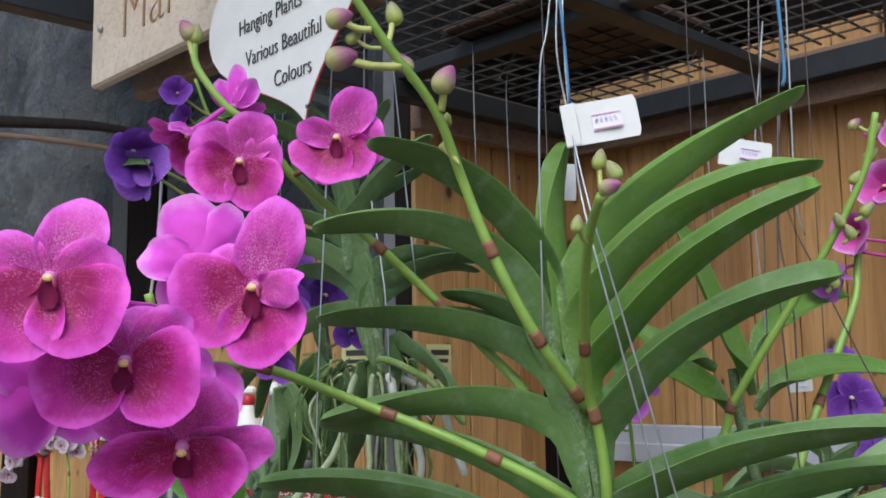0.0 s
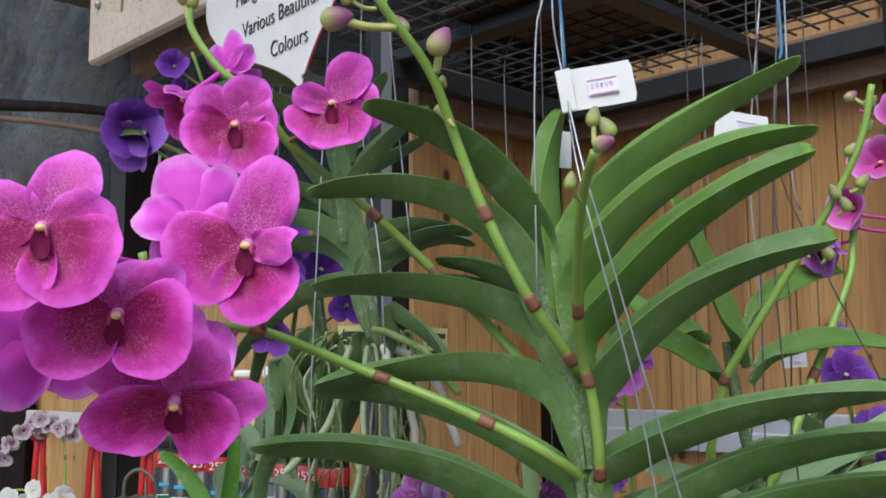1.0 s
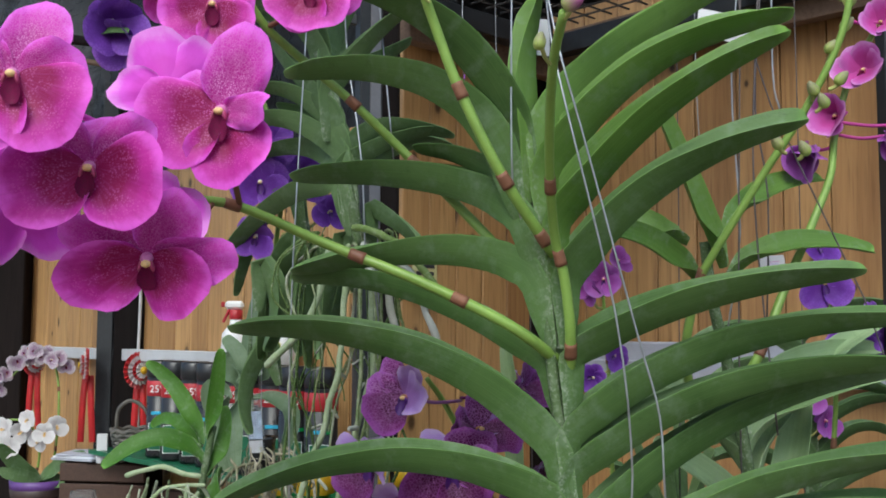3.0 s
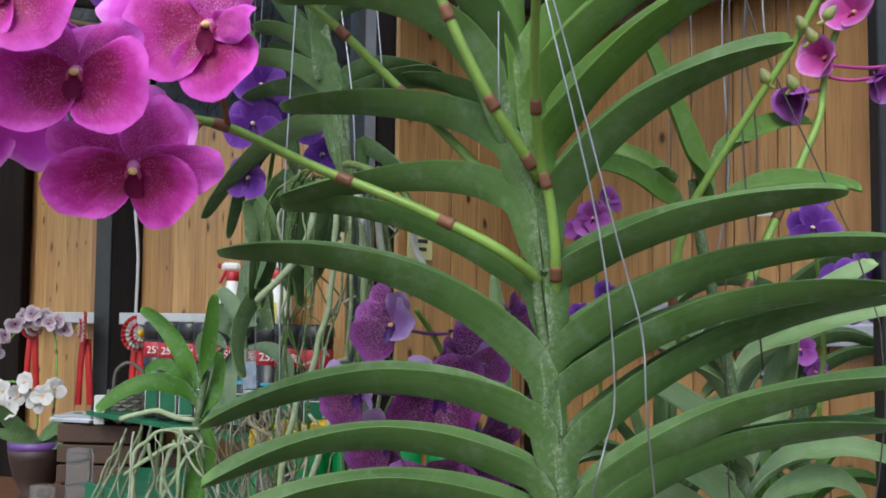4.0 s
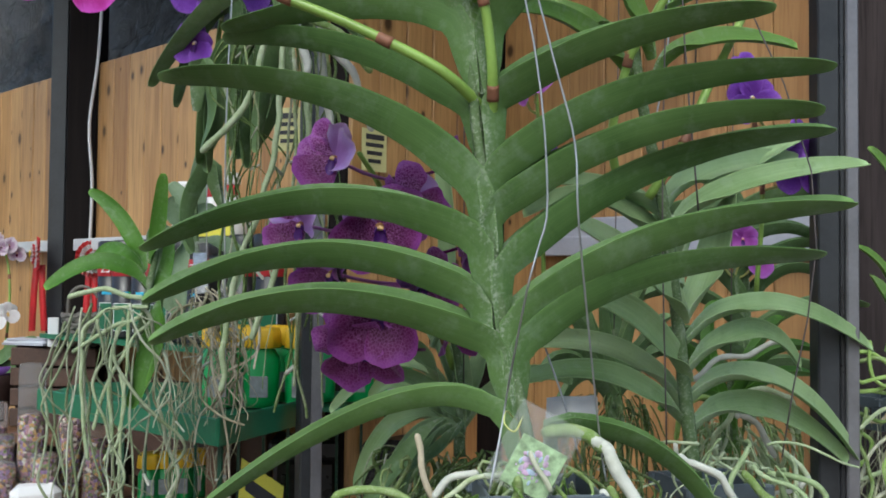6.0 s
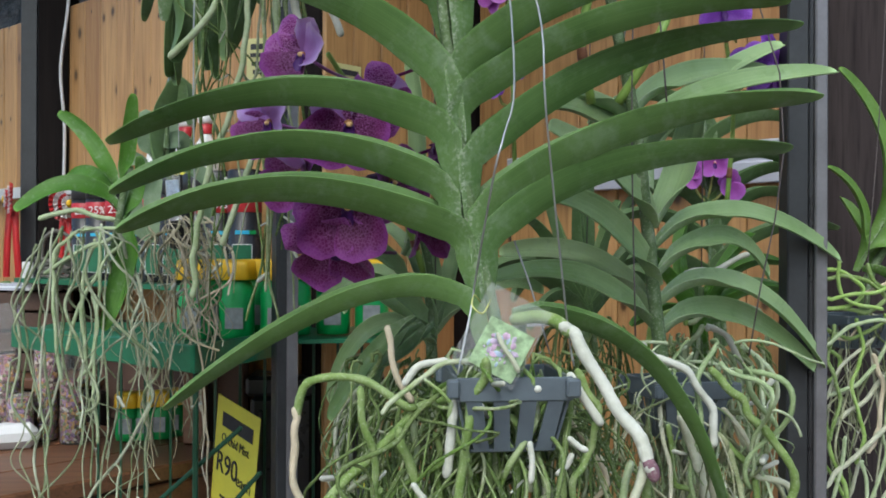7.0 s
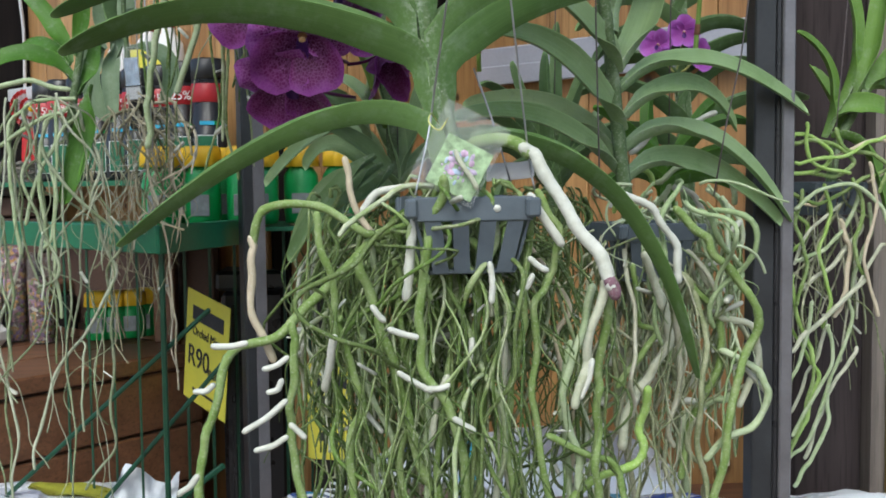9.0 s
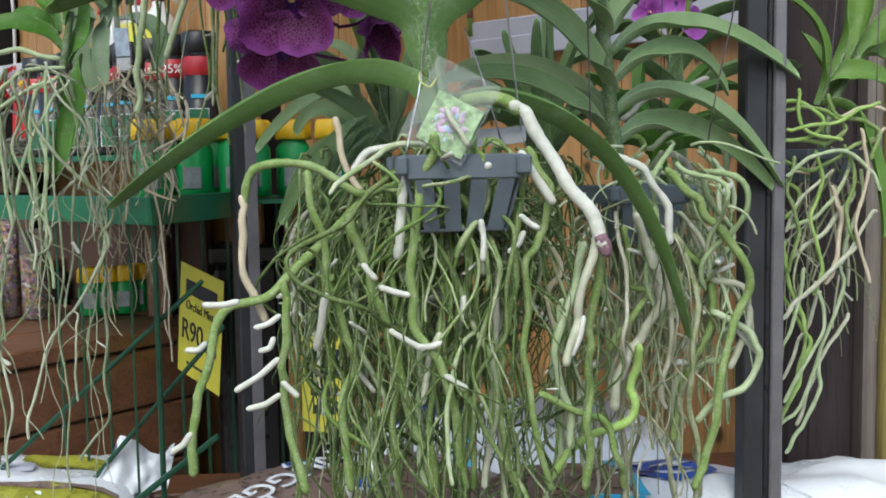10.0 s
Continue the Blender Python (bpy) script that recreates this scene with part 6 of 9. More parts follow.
stem([(0.101, 0.866, 1.765), (0.104, 0.862, 1.746), (0.111, 0.862, 1.655), (0.120, 0.862, 1.561), (0.128, 0.862, 1.507), (0.138, 0.862, 1.429), (0.154, 0.862, 1.351), (0.166, 0.861, 1.297), (0.178, 0.860, 1.245)], main, 0.0085)
leaf(main, (0.100, 0.862, 1.775), (0.096, 0.866, 1.840), (0.109, 0.870, 1.905), 0.04, 85, leaf_young)
leaf(main, (0.110, 0.862, 1.777), (0.189, 0.902, 1.870), (0.348, 0.942, 1.968), 0.046, 55, leaf_young)
leaf(main, (0.113, 0.862, 1.743), (0.200, 0.844, 1.837), (0.318, 0.826, 1.873), 0.046, 52, leaf_young)
leaf(main, (0.122, 0.862, 1.702), (0.202, 0.831, 1.792), (0.306, 0.800, 1.851), 0.046, 55, leaf_young)
leaf(main, (0.130, 0.862, 1.650), (0.205, 0.831, 1.733), (0.319, 0.800, 1.779), 0.046, 55)
leaf(main, (0.135, 0.862, 1.586), (0.229, 0.831, 1.634), (0.362, 0.800, 1.657), 0.042, 52)
leaf(main, (0.132, 0.862, 1.519), (0.258, 0.859, 1.595), (0.436, 0.856, 1.621), 0.042, 52)
leaf(main, (0.134, 0.862, 1.487), (0.263, 0.859, 1.560), (0.426, 0.857, 1.581), 0.04, 50)
leaf(main, (0.143, 0.862, 1.438), (0.282, 0.896, 1.533), (0.467, 0.930, 1.577), 0.04, 50)
leaf(main, (0.151, 0.862, 1.390), (0.284, 0.881, 1.469), (0.474, 0.900, 1.504), 0.042, 52)
leaf(main, (0.158, 0.862, 1.368), (0.272, 0.894, 1.436), (0.454, 0.926, 1.457), 0.04, 50)
leaf(main, (0.188, 0.862, 1.304), (0.324, 0.911, 1.248), (0.414, 0.960, 1.072), 0.024, 60)
leaf(main, (0.089, 0.862, 1.785), (0.032, 0.831, 1.856), (-0.061, 0.800, 1.890), 0.046, 52)
leaf(main, (0.077, 0.862, 1.758), (0.008, 0.861, 1.825), (-0.113, 0.860, 1.829), 0.044, 52)
leaf(main, (0.092, 0.875, 1.720), (0.053, 0.903, 1.761), (-0.000, 0.930, 1.776), 0.032, 45)
leaf(main, (0.095, 0.862, 1.700), (0.023, 0.920, 1.747), (-0.123, 0.979, 1.757), 0.044, 52)
leaf(main, (0.103, 0.862, 1.650), (0.031, 0.896, 1.679), (-0.114, 0.930, 1.662), 0.04, 48)
leaf(main, (0.114, 0.870, 1.581), (0.004, 0.910, 1.642), (-0.116, 0.950, 1.656), 0.034, 40)
leaf(main, (0.119, 0.862, 1.510), (0.001, 0.881, 1.591), (-0.165, 0.900, 1.609), 0.044, 52)
leaf(main, (0.119, 0.862, 1.464), (-0.018, 0.881, 1.499), (-0.178, 0.900, 1.454), 0.04, 50)
leaf(main, (0.121, 0.862, 1.414), (-0.017, 0.866, 1.451), (-0.168, 0.870, 1.408), 0.038, 50)
leaf(main, (0.136, 0.862, 1.373), (-0.011, 0.852, 1.412), (-0.155, 0.842, 1.374), 0.04, 50)
leaf(main, (0.146, 0.862, 1.312), (0.040, 0.891, 1.317), (-0.132, 0.920, 1.213), 0.028, 48)
spike([(0.119, 0.850, 1.672), (0.073, 0.815, 1.734), (0.037, 0.805, 1.805), (0.015, 0.795, 1.861), (-0.005, 0.770, 1.909), (-0.039, 0.745, 1.951), (-0.063, 0.730, 1.984), (-0.075, 0.720, 2.003)], main, 0.0050, (0.03, 0.135, 0.275))
spike([(0.134, 0.872, 1.560), (0.132, 0.845, 1.605), (0.126, 0.835, 1.651), (0.116, 0.820, 1.688), (0.107, 0.770, 1.741), (0.102, 0.700, 1.792), (0.104, 0.650, 1.817)], main, 0.0050, (0.10, 0.40, 0.60))
spike([(0.123, 0.868, 1.583), (0.098, 0.846, 1.601), (0.070, 0.842, 1.618), (0.005, 0.846, 1.649), (-0.075, 0.850, 1.681), (-0.141, 0.820, 1.708), (-0.182, 0.790, 1.713), (-0.212, 0.760, 1.732), (-0.221, 0.750, 1.765)], main, 0.0052, (0.32, 0.46, 0.63))
spike([(0.102, 0.870, 1.640), (0.085, 0.890, 1.668), (0.059, 0.930, 1.703), (-0.006, 0.950, 1.771), (-0.062, 0.940, 1.824), (-0.100, 0.930, 1.855), (-0.139, 0.910, 1.887), (-0.165, 0.890, 1.925), (-0.193, 0.880, 1.944), (-0.220, 0.880, 1.981), (-0.223, 0.880, 2.005)], main, 0.0050, (0.13, 0.29, 0.39))
# flowers of the lower spike and the upper one
fl = "magenta flower with paler netted veins and a gold column"
flower(main, kit_magenta, (-0.241, 0.612, 1.764), (0.12, -1, -0.02), 0.096, 0, 1, 0, fl, form=[(20, 1.22, 0.95, -20), (80, 0.94, 0.92, 4), (-70, 1.0, 0.95, 4), (138, 0.98, 1.12, 6), (-140, 1.03, 1.15, 6)])
flower(main, kit_magenta, (-0.206, 0.652, 1.713), (0.06, -1, -0.10), 0.100, 0, 2, 0, fl, form=[(8, 0.85, 0.85, -30), (54, 1.02, 0.72, -4), (-56, 0.92, 0.9, 2), (112, 0.94, 1.08, 8), (-117, 1.04, 0.95, 8)])
flower(main, kit_magenta, (-0.178, 0.690, 1.656), (0.06, -0.84, -0.50), 0.104, 0, 3, 0, fl, form=[(34, 1.08, 0.90, -6), (88, 1.22, 0.80, 6), (-72, 1.22, 0.84, 2), (124, 0.80, 0.86, 10), (-110, 1.06, 0.80, 8)])
flower(main, kit_magenta, (-0.138, 0.729, 1.767), (-0.12, -1, -0.02), 0.112, 0, 4, 0, fl, form=[(20, 1.26, 0.98, 2), (96, 0.95, 0.55, 34), (-62, 0.85, 0.85, -8), (163, 0.92, 0.95, 8), (-110, 0.95, 1.05, 6)])
flower(main, kit_magenta, (-0.173, 0.844, 1.886), (0.10, -1, -0.10), 0.094, 0, 5, 0, fl, form=[(22, 1.0, 1.0, 6), (78, 0.86, 0.84, 8), (-62, 1.0, 1.0, 8), (146, 0.86, 0.9, 8), (-116, 0.86, 0.92, 8)])
flower(main, kit_magenta, (-0.094, 0.887, 1.916), (-0.15, -1, -0.08), 0.094, 0, 6, 0, fl, form=[(32, 1.12, 0.96, 2), (92, 1.0, 1.08, 2), (-78, 0.84, 0.62, 28), (158, 0.84, 1.05, 10), (-150, 0.86, 1.05, 12)])
back_fl = "magenta flower seen from behind, paler on the outside"
flower(main, kit_pale, (-0.190, 0.775, 1.790), (-0.10, 0.95, 0.15), 0.098, 0, 7, 0, back_fl, form=[(14, 1.18, 1.22, 8), (-34, 1.12, 0.80, 16), (78, 1.0, 0.8, 10), (-120, 0.9, 0.8, 14), (150, 0.95, 0.7, 10)])
flower(main, kit_pale, (-0.272, 0.700, 1.700), (-0.7, 0.5, -0.1), 0.098, 10, 8, 0, back_fl)
flower(main, kit_magenta, (-0.222, 0.865, 1.918), (-0.45, -0.35, -0.80), 0.080, 0, 9, 0, "half-open magenta flower in profile", form=[(0, 1.0, 0.72, 30), (62, 0.95, 0.62, 36), (-66, 1.05, 0.70, 28), (130, 0.9, 0.66, 34), (-126, 1.0, 0.62, 26)])
flower(main, kit_pale, (-0.192, 0.905, 1.952), (0.15, 0.75, 0.55), 0.082, 0, 10, 0, back_fl, form=[(-12, 1.0, 0.50, 34), (44, 0.85, 0.52, 40), (-58, 0.85, 0.55, 36), (140, 0.75, 0.62, 44), (-150, 0.80, 0.58, 40)])
flower(main, kit_pale, (-0.195, 0.740, 1.690), (0.2, 0.9, -0.3), 0.080, 30, 13, 0, back_fl)
for a, b in (((-0.241, 0.625, 1.764), (-0.214, 0.755, 1.755)), ((-0.206, 0.665, 1.713), (-0.205, 0.762, 1.728)), ((-0.178, 0.703, 1.655), (-0.160, 0.81, 1.711)),
             ((-0.138, 0.742, 1.767), (-0.141, 0.82, 1.708)), ((-0.173, 0.857, 1.886), (-0.165, 0.89, 1.925)), ((-0.094, 0.90, 1.916), (-0.139, 0.91, 1.885)),
             ((-0.243, 0.87, 1.912), (-0.193, 0.88, 1.944)), ((-0.272, 0.71, 1.700), (-0.212, 0.76, 1.732)), ((-0.200, 0.90, 1.95), (-0.21, 0.88, 1.965))):
    pedicel(main, a, b, 0.0026, magenta_pale if b[2] > 1.9 or a[0] < -0.23 else node_brown, 0.004)
# buds
bud(main, (-0.076, 0.730, 1.970), 0.0125, "p", (0, 70), (-0.052, 0.735, 1.962))
bud(main, (-0.076, 0.745, 1.944), 0.0150, "p", (10, 80), (-0.030, 0.75, 1.938))
bud(main, (-0.036, 0.752, 1.981), 0.0110, "g", (0, -15), (-0.040, 0.745, 1.955))
bud(main, (-0.028, 0.765, 1.945), 0.0100, "p", (0, -30), (-0.022, 0.757, 1.928))
bud(main, (0.003, 0.760, 1.930), 0.0145, "p", (0, 30), (0.000, 0.77, 1.908))
bud(main, (-0.066, 0.740, 1.958), 0.0075, "g", (0, 60), (-0.045, 0.742, 1.95))
bud(main, (-0.222, 0.880, 2.012), 0.0110, "g", (0, 10), (-0.223, 0.880, 1.99))
bud(main, (-0.229, 0.878, 2.015), 0.0125, "p", (0, -30), (-0.223, 0.880, 1.99))
bud(main, (0.104, 0.650, 1.841), 0.0080, "g", (0, 12), (0.104, 0.650, 1.822))
bud(main, (0.1125, 0.648, 1.833), 0.0085, "g", (0, -30), (0.106, 0.652, 1.820))
bud(main, (0.1095, 0.645, 1.822), 0.0088, "p", (30, 75), (0.103, 0.655, 1.814))
bud(main, (0.0885, 0.655, 1.799), 0.0070, "g", (0, 10), (0.098, 0.68, 1.790))
# bracts on the tall spike
for a, b, w in (((0.002, 0.79, 1.886), (0.014, 0.785, 1.868), 0.010), ((0.006, 0.785, 1.905), (-0.002, 0.775, 1.902), 0.008)):
    tube("bract", [a, ((a[0] + b[0]) / 2, a[1] - 0.002, (a[2] + b[2]) / 2), b], lambda s: 0.0052 * (1.05 - s) + 0.0005, bract_pale, main, "straw-coloured bract")
root([(0.184, 0.850, 1.300), (0.200, 0.844, 1.302), (0.216, 0.838, 1.298), (0.224, 0.832, 1.291)], 0.0065, root_green)
root([(0.223, 0.832, 1.293), (0.230, 0.826, 1.284), (0.246, 0.819, 1.258), (0.261, 0.813, 1.230), (0.279, 0.806, 1.205), (0.287, 0.800, 1.182)], 0.0063, root_white)
root([(0.286, 0.800, 1.184), (0.288, 0.800, 1.181), (0.289, 0.800, 1.177)], 0.0062, root_purple)
root([(0.124, 0.860, 1.232), (0.095, 0.857, 1.219), (0.066, 0.854, 1.188), (0.022, 0.851, 1.148), (-0.020, 0.849, 1.127), (-0.042, 0.846, 1.082), (-0.052, 0.843, 1.044), (-0.055, 0.840, 0.997)], 0.0043, root_green)
root([(0.093, 0.850, 1.224), (0.057, 0.852, 1.243), (0.025, 0.853, 1.252), (-0.000, 0.855, 1.238), (-0.007, 0.857, 1.218)], 0.0040, root_green)
root([(-0.007, 0.857, 1.220), (-0.010, 0.858, 1.194), (-0.006, 0.859, 1.150), (0.007, 0.860, 1.116)], 0.0038, root_tan)
root([(0.129, 0.820, 1.235), (0.124, 0.820, 1.204), (0.121, 0.820, 1.176)], 0.0045, root_white)
root([(0.225, 0.820, 1.253), (0.236, 0.820, 1.235), (0.248, 0.820, 1.217)], 0.0043, root_white)
root([(0.301, 0.950, 1.275), (0.312, 0.950, 1.267), (0.323, 0.950, 1.253)], 0.0045, root_white)
root([(0.331, 0.970, 1.258), (0.356, 0.970, 1.250), (0.376, 0.970, 1.230), (0.394, 0.970, 1.199), (0.396, 0.970, 1.168)], 0.0043, root_white)
root([(0.049, 0.837, 1.240), (0.054, 0.839, 1.204), (0.063, 0.847, 1.170), (0.061, 0.848, 1.136)], 0.0037, root_green)
root([(0.061, 0.833, 1.138), (0.058, 0.841, 1.117), (0.053, 0.851, 1.095)], 0.004, root_white)
root([(0.082, 0.846, 1.203), (0.092, 0.849, 1.169), (0.107, 0.847, 1.128), (0.116, 0.854, 1.085), (0.129, 0.855, 1.043), (0.141, 0.858, 1.003), (0.148, 0.861, 0.966)], 0.0047, root_green)
root([(0.151, 0.797, 1.268), (0.142, 0.809, 1.236), (0.137, 0.812, 1.204), (0.131, 0.816, 1.155), (0.134, 0.820, 1.118), (0.153, 0.816, 1.082), (0.166, 0.822, 1.046), (0.173, 0.830, 0.975)], 0.0043, root_green)
root([(0.026, 0.846, 1.147), (0.023, 0.851, 1.085), (0.023, 0.856, 1.036), (0.036, 0.850, 0.974)], 0.0041, root_green)
root([(0.065, 0.851, 1.152), (0.081, 0.856, 1.089), (0.075, 0.858, 1.040), (0.077, 0.858, 0.970)], 0.0040, root_green)
root([(0.175, 0.825, 1.219), (0.181, 0.824, 1.199), (0.184, 0.838, 1.161), (0.178, 0.841, 1.130)], 0.0038, root_green)
root([(0.176, 0.826, 1.133), (0.174, 0.827, 1.120), (0.173, 0.838, 1.109)], 0.0042, root_white)
root([(0.189, 0.831, 1.205), (0.195, 0.839, 1.181), (0.195, 0.842, 1.157)], 0.0031, root_grey)
root([(0.159, 0.840, 1.218), (0.158, 0.843, 1.185), (0.163, 0.849, 1.143), (0.152, 0.851, 1.074), (0.148, 0.852, 1.004), (0.150, 0.858, 0.967)], 0.0032, root_green)
root([(0.227, 0.839, 1.231), (0.221, 0.834, 1.178), (0.218, 0.838, 1.126), (0.211, 0.849, 1.087), (0.207, 0.848, 1.038), (0.221, 0.855, 0.965)], 0.0034, root_green)
root([(0.231, 0.820, 1.257), (0.246, 0.822, 1.224), (0.243, 0.834, 1.187), (0.230, 0.828, 1.161), (0.229, 0.835, 1.103), (0.232, 0.836, 1.047), (0.251, 0.846, 0.966)], 0.0034, root_green)
root([(0.208, 0.847, 1.158), (0.204, 0.852, 1.086), (0.202, 0.861, 1.035), (0.197, 0.860, 0.964)], 0.0034, root_grey)
root([(0.093, 0.861, 1.212), (0.096, 0.869, 1.184), (0.085, 0.863, 1.136), (0.086, 0.867, 1.101), (0.108, 0.873, 1.042), (0.097, 0.883, 1.012), (0.100, 0.885, 0.960)], 0.0031, root_sage)
root([(0.154, 0.827, 1.104), (0.146, 0.832, 1.082), (0.140, 0.834, 1.047)], 0.0032, root_grey)
root([(0.265, 0.860, 1.125), (0.258, 0.859, 1.069), (0.263, 0.870, 1.031), (0.269, 0.877, 0.973)], 0.0032, root_sage)
root([(0.282, 0.805, 1.183), (0.273, 0.807, 1.144), (0.268, 0.814, 1.112), (0.257, 0.806, 1.086)], 0.0041, root_grey)
root([(0.287, 0.817, 1.169), (0.285, 0.830, 1.109), (0.281, 0.831, 1.069), (0.283, 0.831, 1.023), (0.282, 0.841, 0.967)], 0.0040, root_green)
root([(0.279, 0.836, 1.176), (0.274, 0.843, 1.146), (0.259, 0.841, 1.101), (0.257, 0.843, 1.067), (0.269, 0.850, 1.029), (0.272, 0.851, 0.998)], 0.0038, root_sage)
root([(0.334, 0.859, 1.082), (0.330, 0.870, 1.052), (0.333, 0.866, 1.032), (0.315, 0.866, 1.012), (0.278, 0.871, 0.992), (0.255, 0.876, 0.963)], 0.0042, root_bright)
root([(0.244, 0.843, 1.048), (0.279, 0.842, 1.030), (0.303, 0.845, 1.015), (0.314, 0.847, 0.984), (0.321, 0.862, 0.958)], 0.0034, root_green)
root([(0.209, 0.874, 1.239), (0.265, 0.879, 1.163), (0.258, 0.883, 1.122), (0.273, 0.880, 1.055), (0.271, 0.888, 0.996)], 0.0027, root_tan)
root([(0.114, 0.864, 1.197), (0.118, 0.866, 1.148), (0.124, 0.872, 1.087), (0.118, 0.872, 1.027), (0.119, 0.878, 0.961)], 0.0032, root_green)
root([(0.138, 0.852, 1.130), (0.140, 0.851, 1.081), (0.138, 0.863, 1.028), (0.145, 0.867, 0.964)], 0.0032, root_sage)
root([(0.201, 0.855, 1.196), (0.210, 0.870, 1.145), (0.193, 0.874, 1.085), (0.186, 0.874, 1.024), (0.187, 0.871, 0.961)], 0.0032, root_green)
root([(0.072, 0.900, 1.287), (0.076, 0.900, 1.259), (0.093, 0.900, 1.224)], 0.0034, root_tan)
root([(0.088, 0.860, 1.245), (0.100, 0.860, 1.259), (0.120, 0.860, 1.263)], 0.0038, root_white)
root([(0.154, 0.810, 1.257), (0.154, 0.810, 1.241)], 0.0038, root_white)
root([(-0.033, 0.810, 1.138), (-0.020, 0.810, 1.138), (-0.010, 0.810, 1.140)], 0.0029, root_white)
root([(0.007, 0.810, 1.119), (0.016, 0.810, 1.122), (0.023, 0.810, 1.127)], 0.0027, root_white)
root([(-0.048, 0.810, 1.102), (-0.041, 0.810, 1.102), (-0.036, 0.810, 1.106)], 0.0027, root_white)
root([(0.010, 0.810, 1.100), (0.016, 0.810, 1.102), (0.019, 0.810, 1.108)], 0.0027, root_white)
root([(-0.010, 0.810, 1.069), (0.007, 0.810, 1.079), (0.021, 0.810, 1.091)], 0.0029, root_white)
root([(-0.001, 0.810, 1.053), (0.011, 0.810, 1.056), (0.021, 0.810, 1.062)], 0.0027, root_white)
root([(-0.063, 0.810, 1.020), (-0.055, 0.810, 1.025), (-0.050, 0.810, 1.032)], 0.0029, root_white)
root([(0.027, 0.810, 1.072), (0.033, 0.810, 1.066), (0.036, 0.810, 1.063)], 0.0027, root_white)
root([(0.108, 0.810, 1.148), (0.119, 0.810, 1.144), (0.127, 0.810, 1.142)], 0.0029, root_white)
root([(0.115, 0.810, 1.112), (0.128, 0.810, 1.104), (0.139, 0.810, 1.098)], 0.0027, root_white)
root([(0.136, 0.810, 1.099), (0.146, 0.810, 1.099), (0.153, 0.810, 1.101)], 0.0029, root_white)
root([(0.094, 0.810, 1.166), (0.098, 0.810, 1.160), (0.101, 0.810, 1.157)], 0.0029, root_white)
root([(0.160, 0.810, 1.073), (0.168, 0.810, 1.067), (0.173, 0.810, 1.064)], 0.0029, root_white)
root([(0.476, 1.030, 1.067), (0.486, 1.030, 1.074), (0.493, 1.030, 1.084)], 0.0027, root_white)
root([(0.456, 1.030, 1.129), (0.471, 1.030, 1.131), (0.483, 1.030, 1.136)], 0.0029, root_white)
root([(0.490, 1.030, 1.065), (0.504, 1.030, 1.049), (0.514, 1.030, 1.038)], 0.0029, root_white)
root([(0.213, 0.810, 1.176), (0.219, 0.810, 1.181), (0.223, 0.810, 1.189)], 0.0027, root_white)
root([(0.190, 0.810, 1.171), (0.191, 0.810, 1.184), (0.189, 0.810, 1.199)], 0.0029, root_white)
root([(0.223, 0.810, 1.203), (0.230, 0.810, 1.197), (0.234, 0.810, 1.195)], 0.0029, root_white)
root([(0.264, 0.810, 1.090), (0.270, 0.810, 1.103), (0.273, 0.810, 1.118)], 0.0029, root_white)
curtain(main, (0.172, 0.905, 1.215), 0.095, 58, (0.18, 0.50), 5, (0.0016, 0.0036), 0.7, 0.16, root_mixed, 2.6)
curtain(main, (0.172, 0.862, 1.252), 0.038, 48, (0.03, 0.34), 15, (0.0018, 0.0040), 0.3, 0.30, root_green, 2.2)
# roots at the back, their colour already darkened by shade
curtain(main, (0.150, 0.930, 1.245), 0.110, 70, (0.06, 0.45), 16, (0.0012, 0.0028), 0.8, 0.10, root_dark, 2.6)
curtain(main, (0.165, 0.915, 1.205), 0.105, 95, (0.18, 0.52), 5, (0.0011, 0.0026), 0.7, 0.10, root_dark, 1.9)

# printed plant tag in a clear sleeve
ptag = thing("plant_tag", (0.163, 0.798, 1.286), "printed picture tag in a clear plastic sleeve wired to the stem", "tag")
tm = Matrix.Translation((0.166, 0.802, 1.284)) @ Matrix.Rotation(radians(28), 4, "Y") @ Matrix.Rotation(radians(-6), 4, "Z")
part("sleeve", box_mesh((0.056, 0.0006, 0.070), tm @ Matrix.Translation((-0.004, 0.001, 0.004)), 0.0002), clear, ptag, "clear plastic sleeve")
part("picture", box_mesh((0.040, 0.0008, 0.042), tm @ Matrix.Translation((0.001, -0.001, -0.006)), 0.0002), tag_green, ptag)
for k in range(26):
    q = math.sqrt((k + 0.5) / 26)
    dx, dz, rr = 0.0135 * q * math.cos(2.4 * k), -0.006 + 0.0135 * q * math.sin(2.4 * k), 0.0022 + 0.0012 * math.sin(3.7 * k)
    lathe("printed_bloom", [(0.0003, 0), (rr, 0.0001), (rr * 0.9, 0.0002), (0.0003, 0.0003 + 0.00001 * k)], (tag_print, rose_print, tag_blue)[k % 3 if k % 5 else 0], ptag, (0, 0, 0), 5 + k % 3, "",
          tm @ Matrix.Translation((dx, -0.0016, dz)) @ Matrix.Rotation(radians(90), 4, "X") @ Matrix.Diagonal((1.0 + 0.4 * math.sin(k), 1.0 - 0.3 * math.sin(k), 1, 1)))
root([(0.161, 0.797, 1.290), (0.165, 0.795, 1.281), (0.172, 0.794, 1.271), (0.176, 0.794, 1.263)], 0.0024, root_grey)
tube("tie", [(0.150, 0.83, 1.315), (0.143, 0.815, 1.322), (0.140, 0.80, 1.314), (0.148, 0.797, 1.308), (0.156, 0.81, 1.318)], 0.0007, bract_pale, ptag)

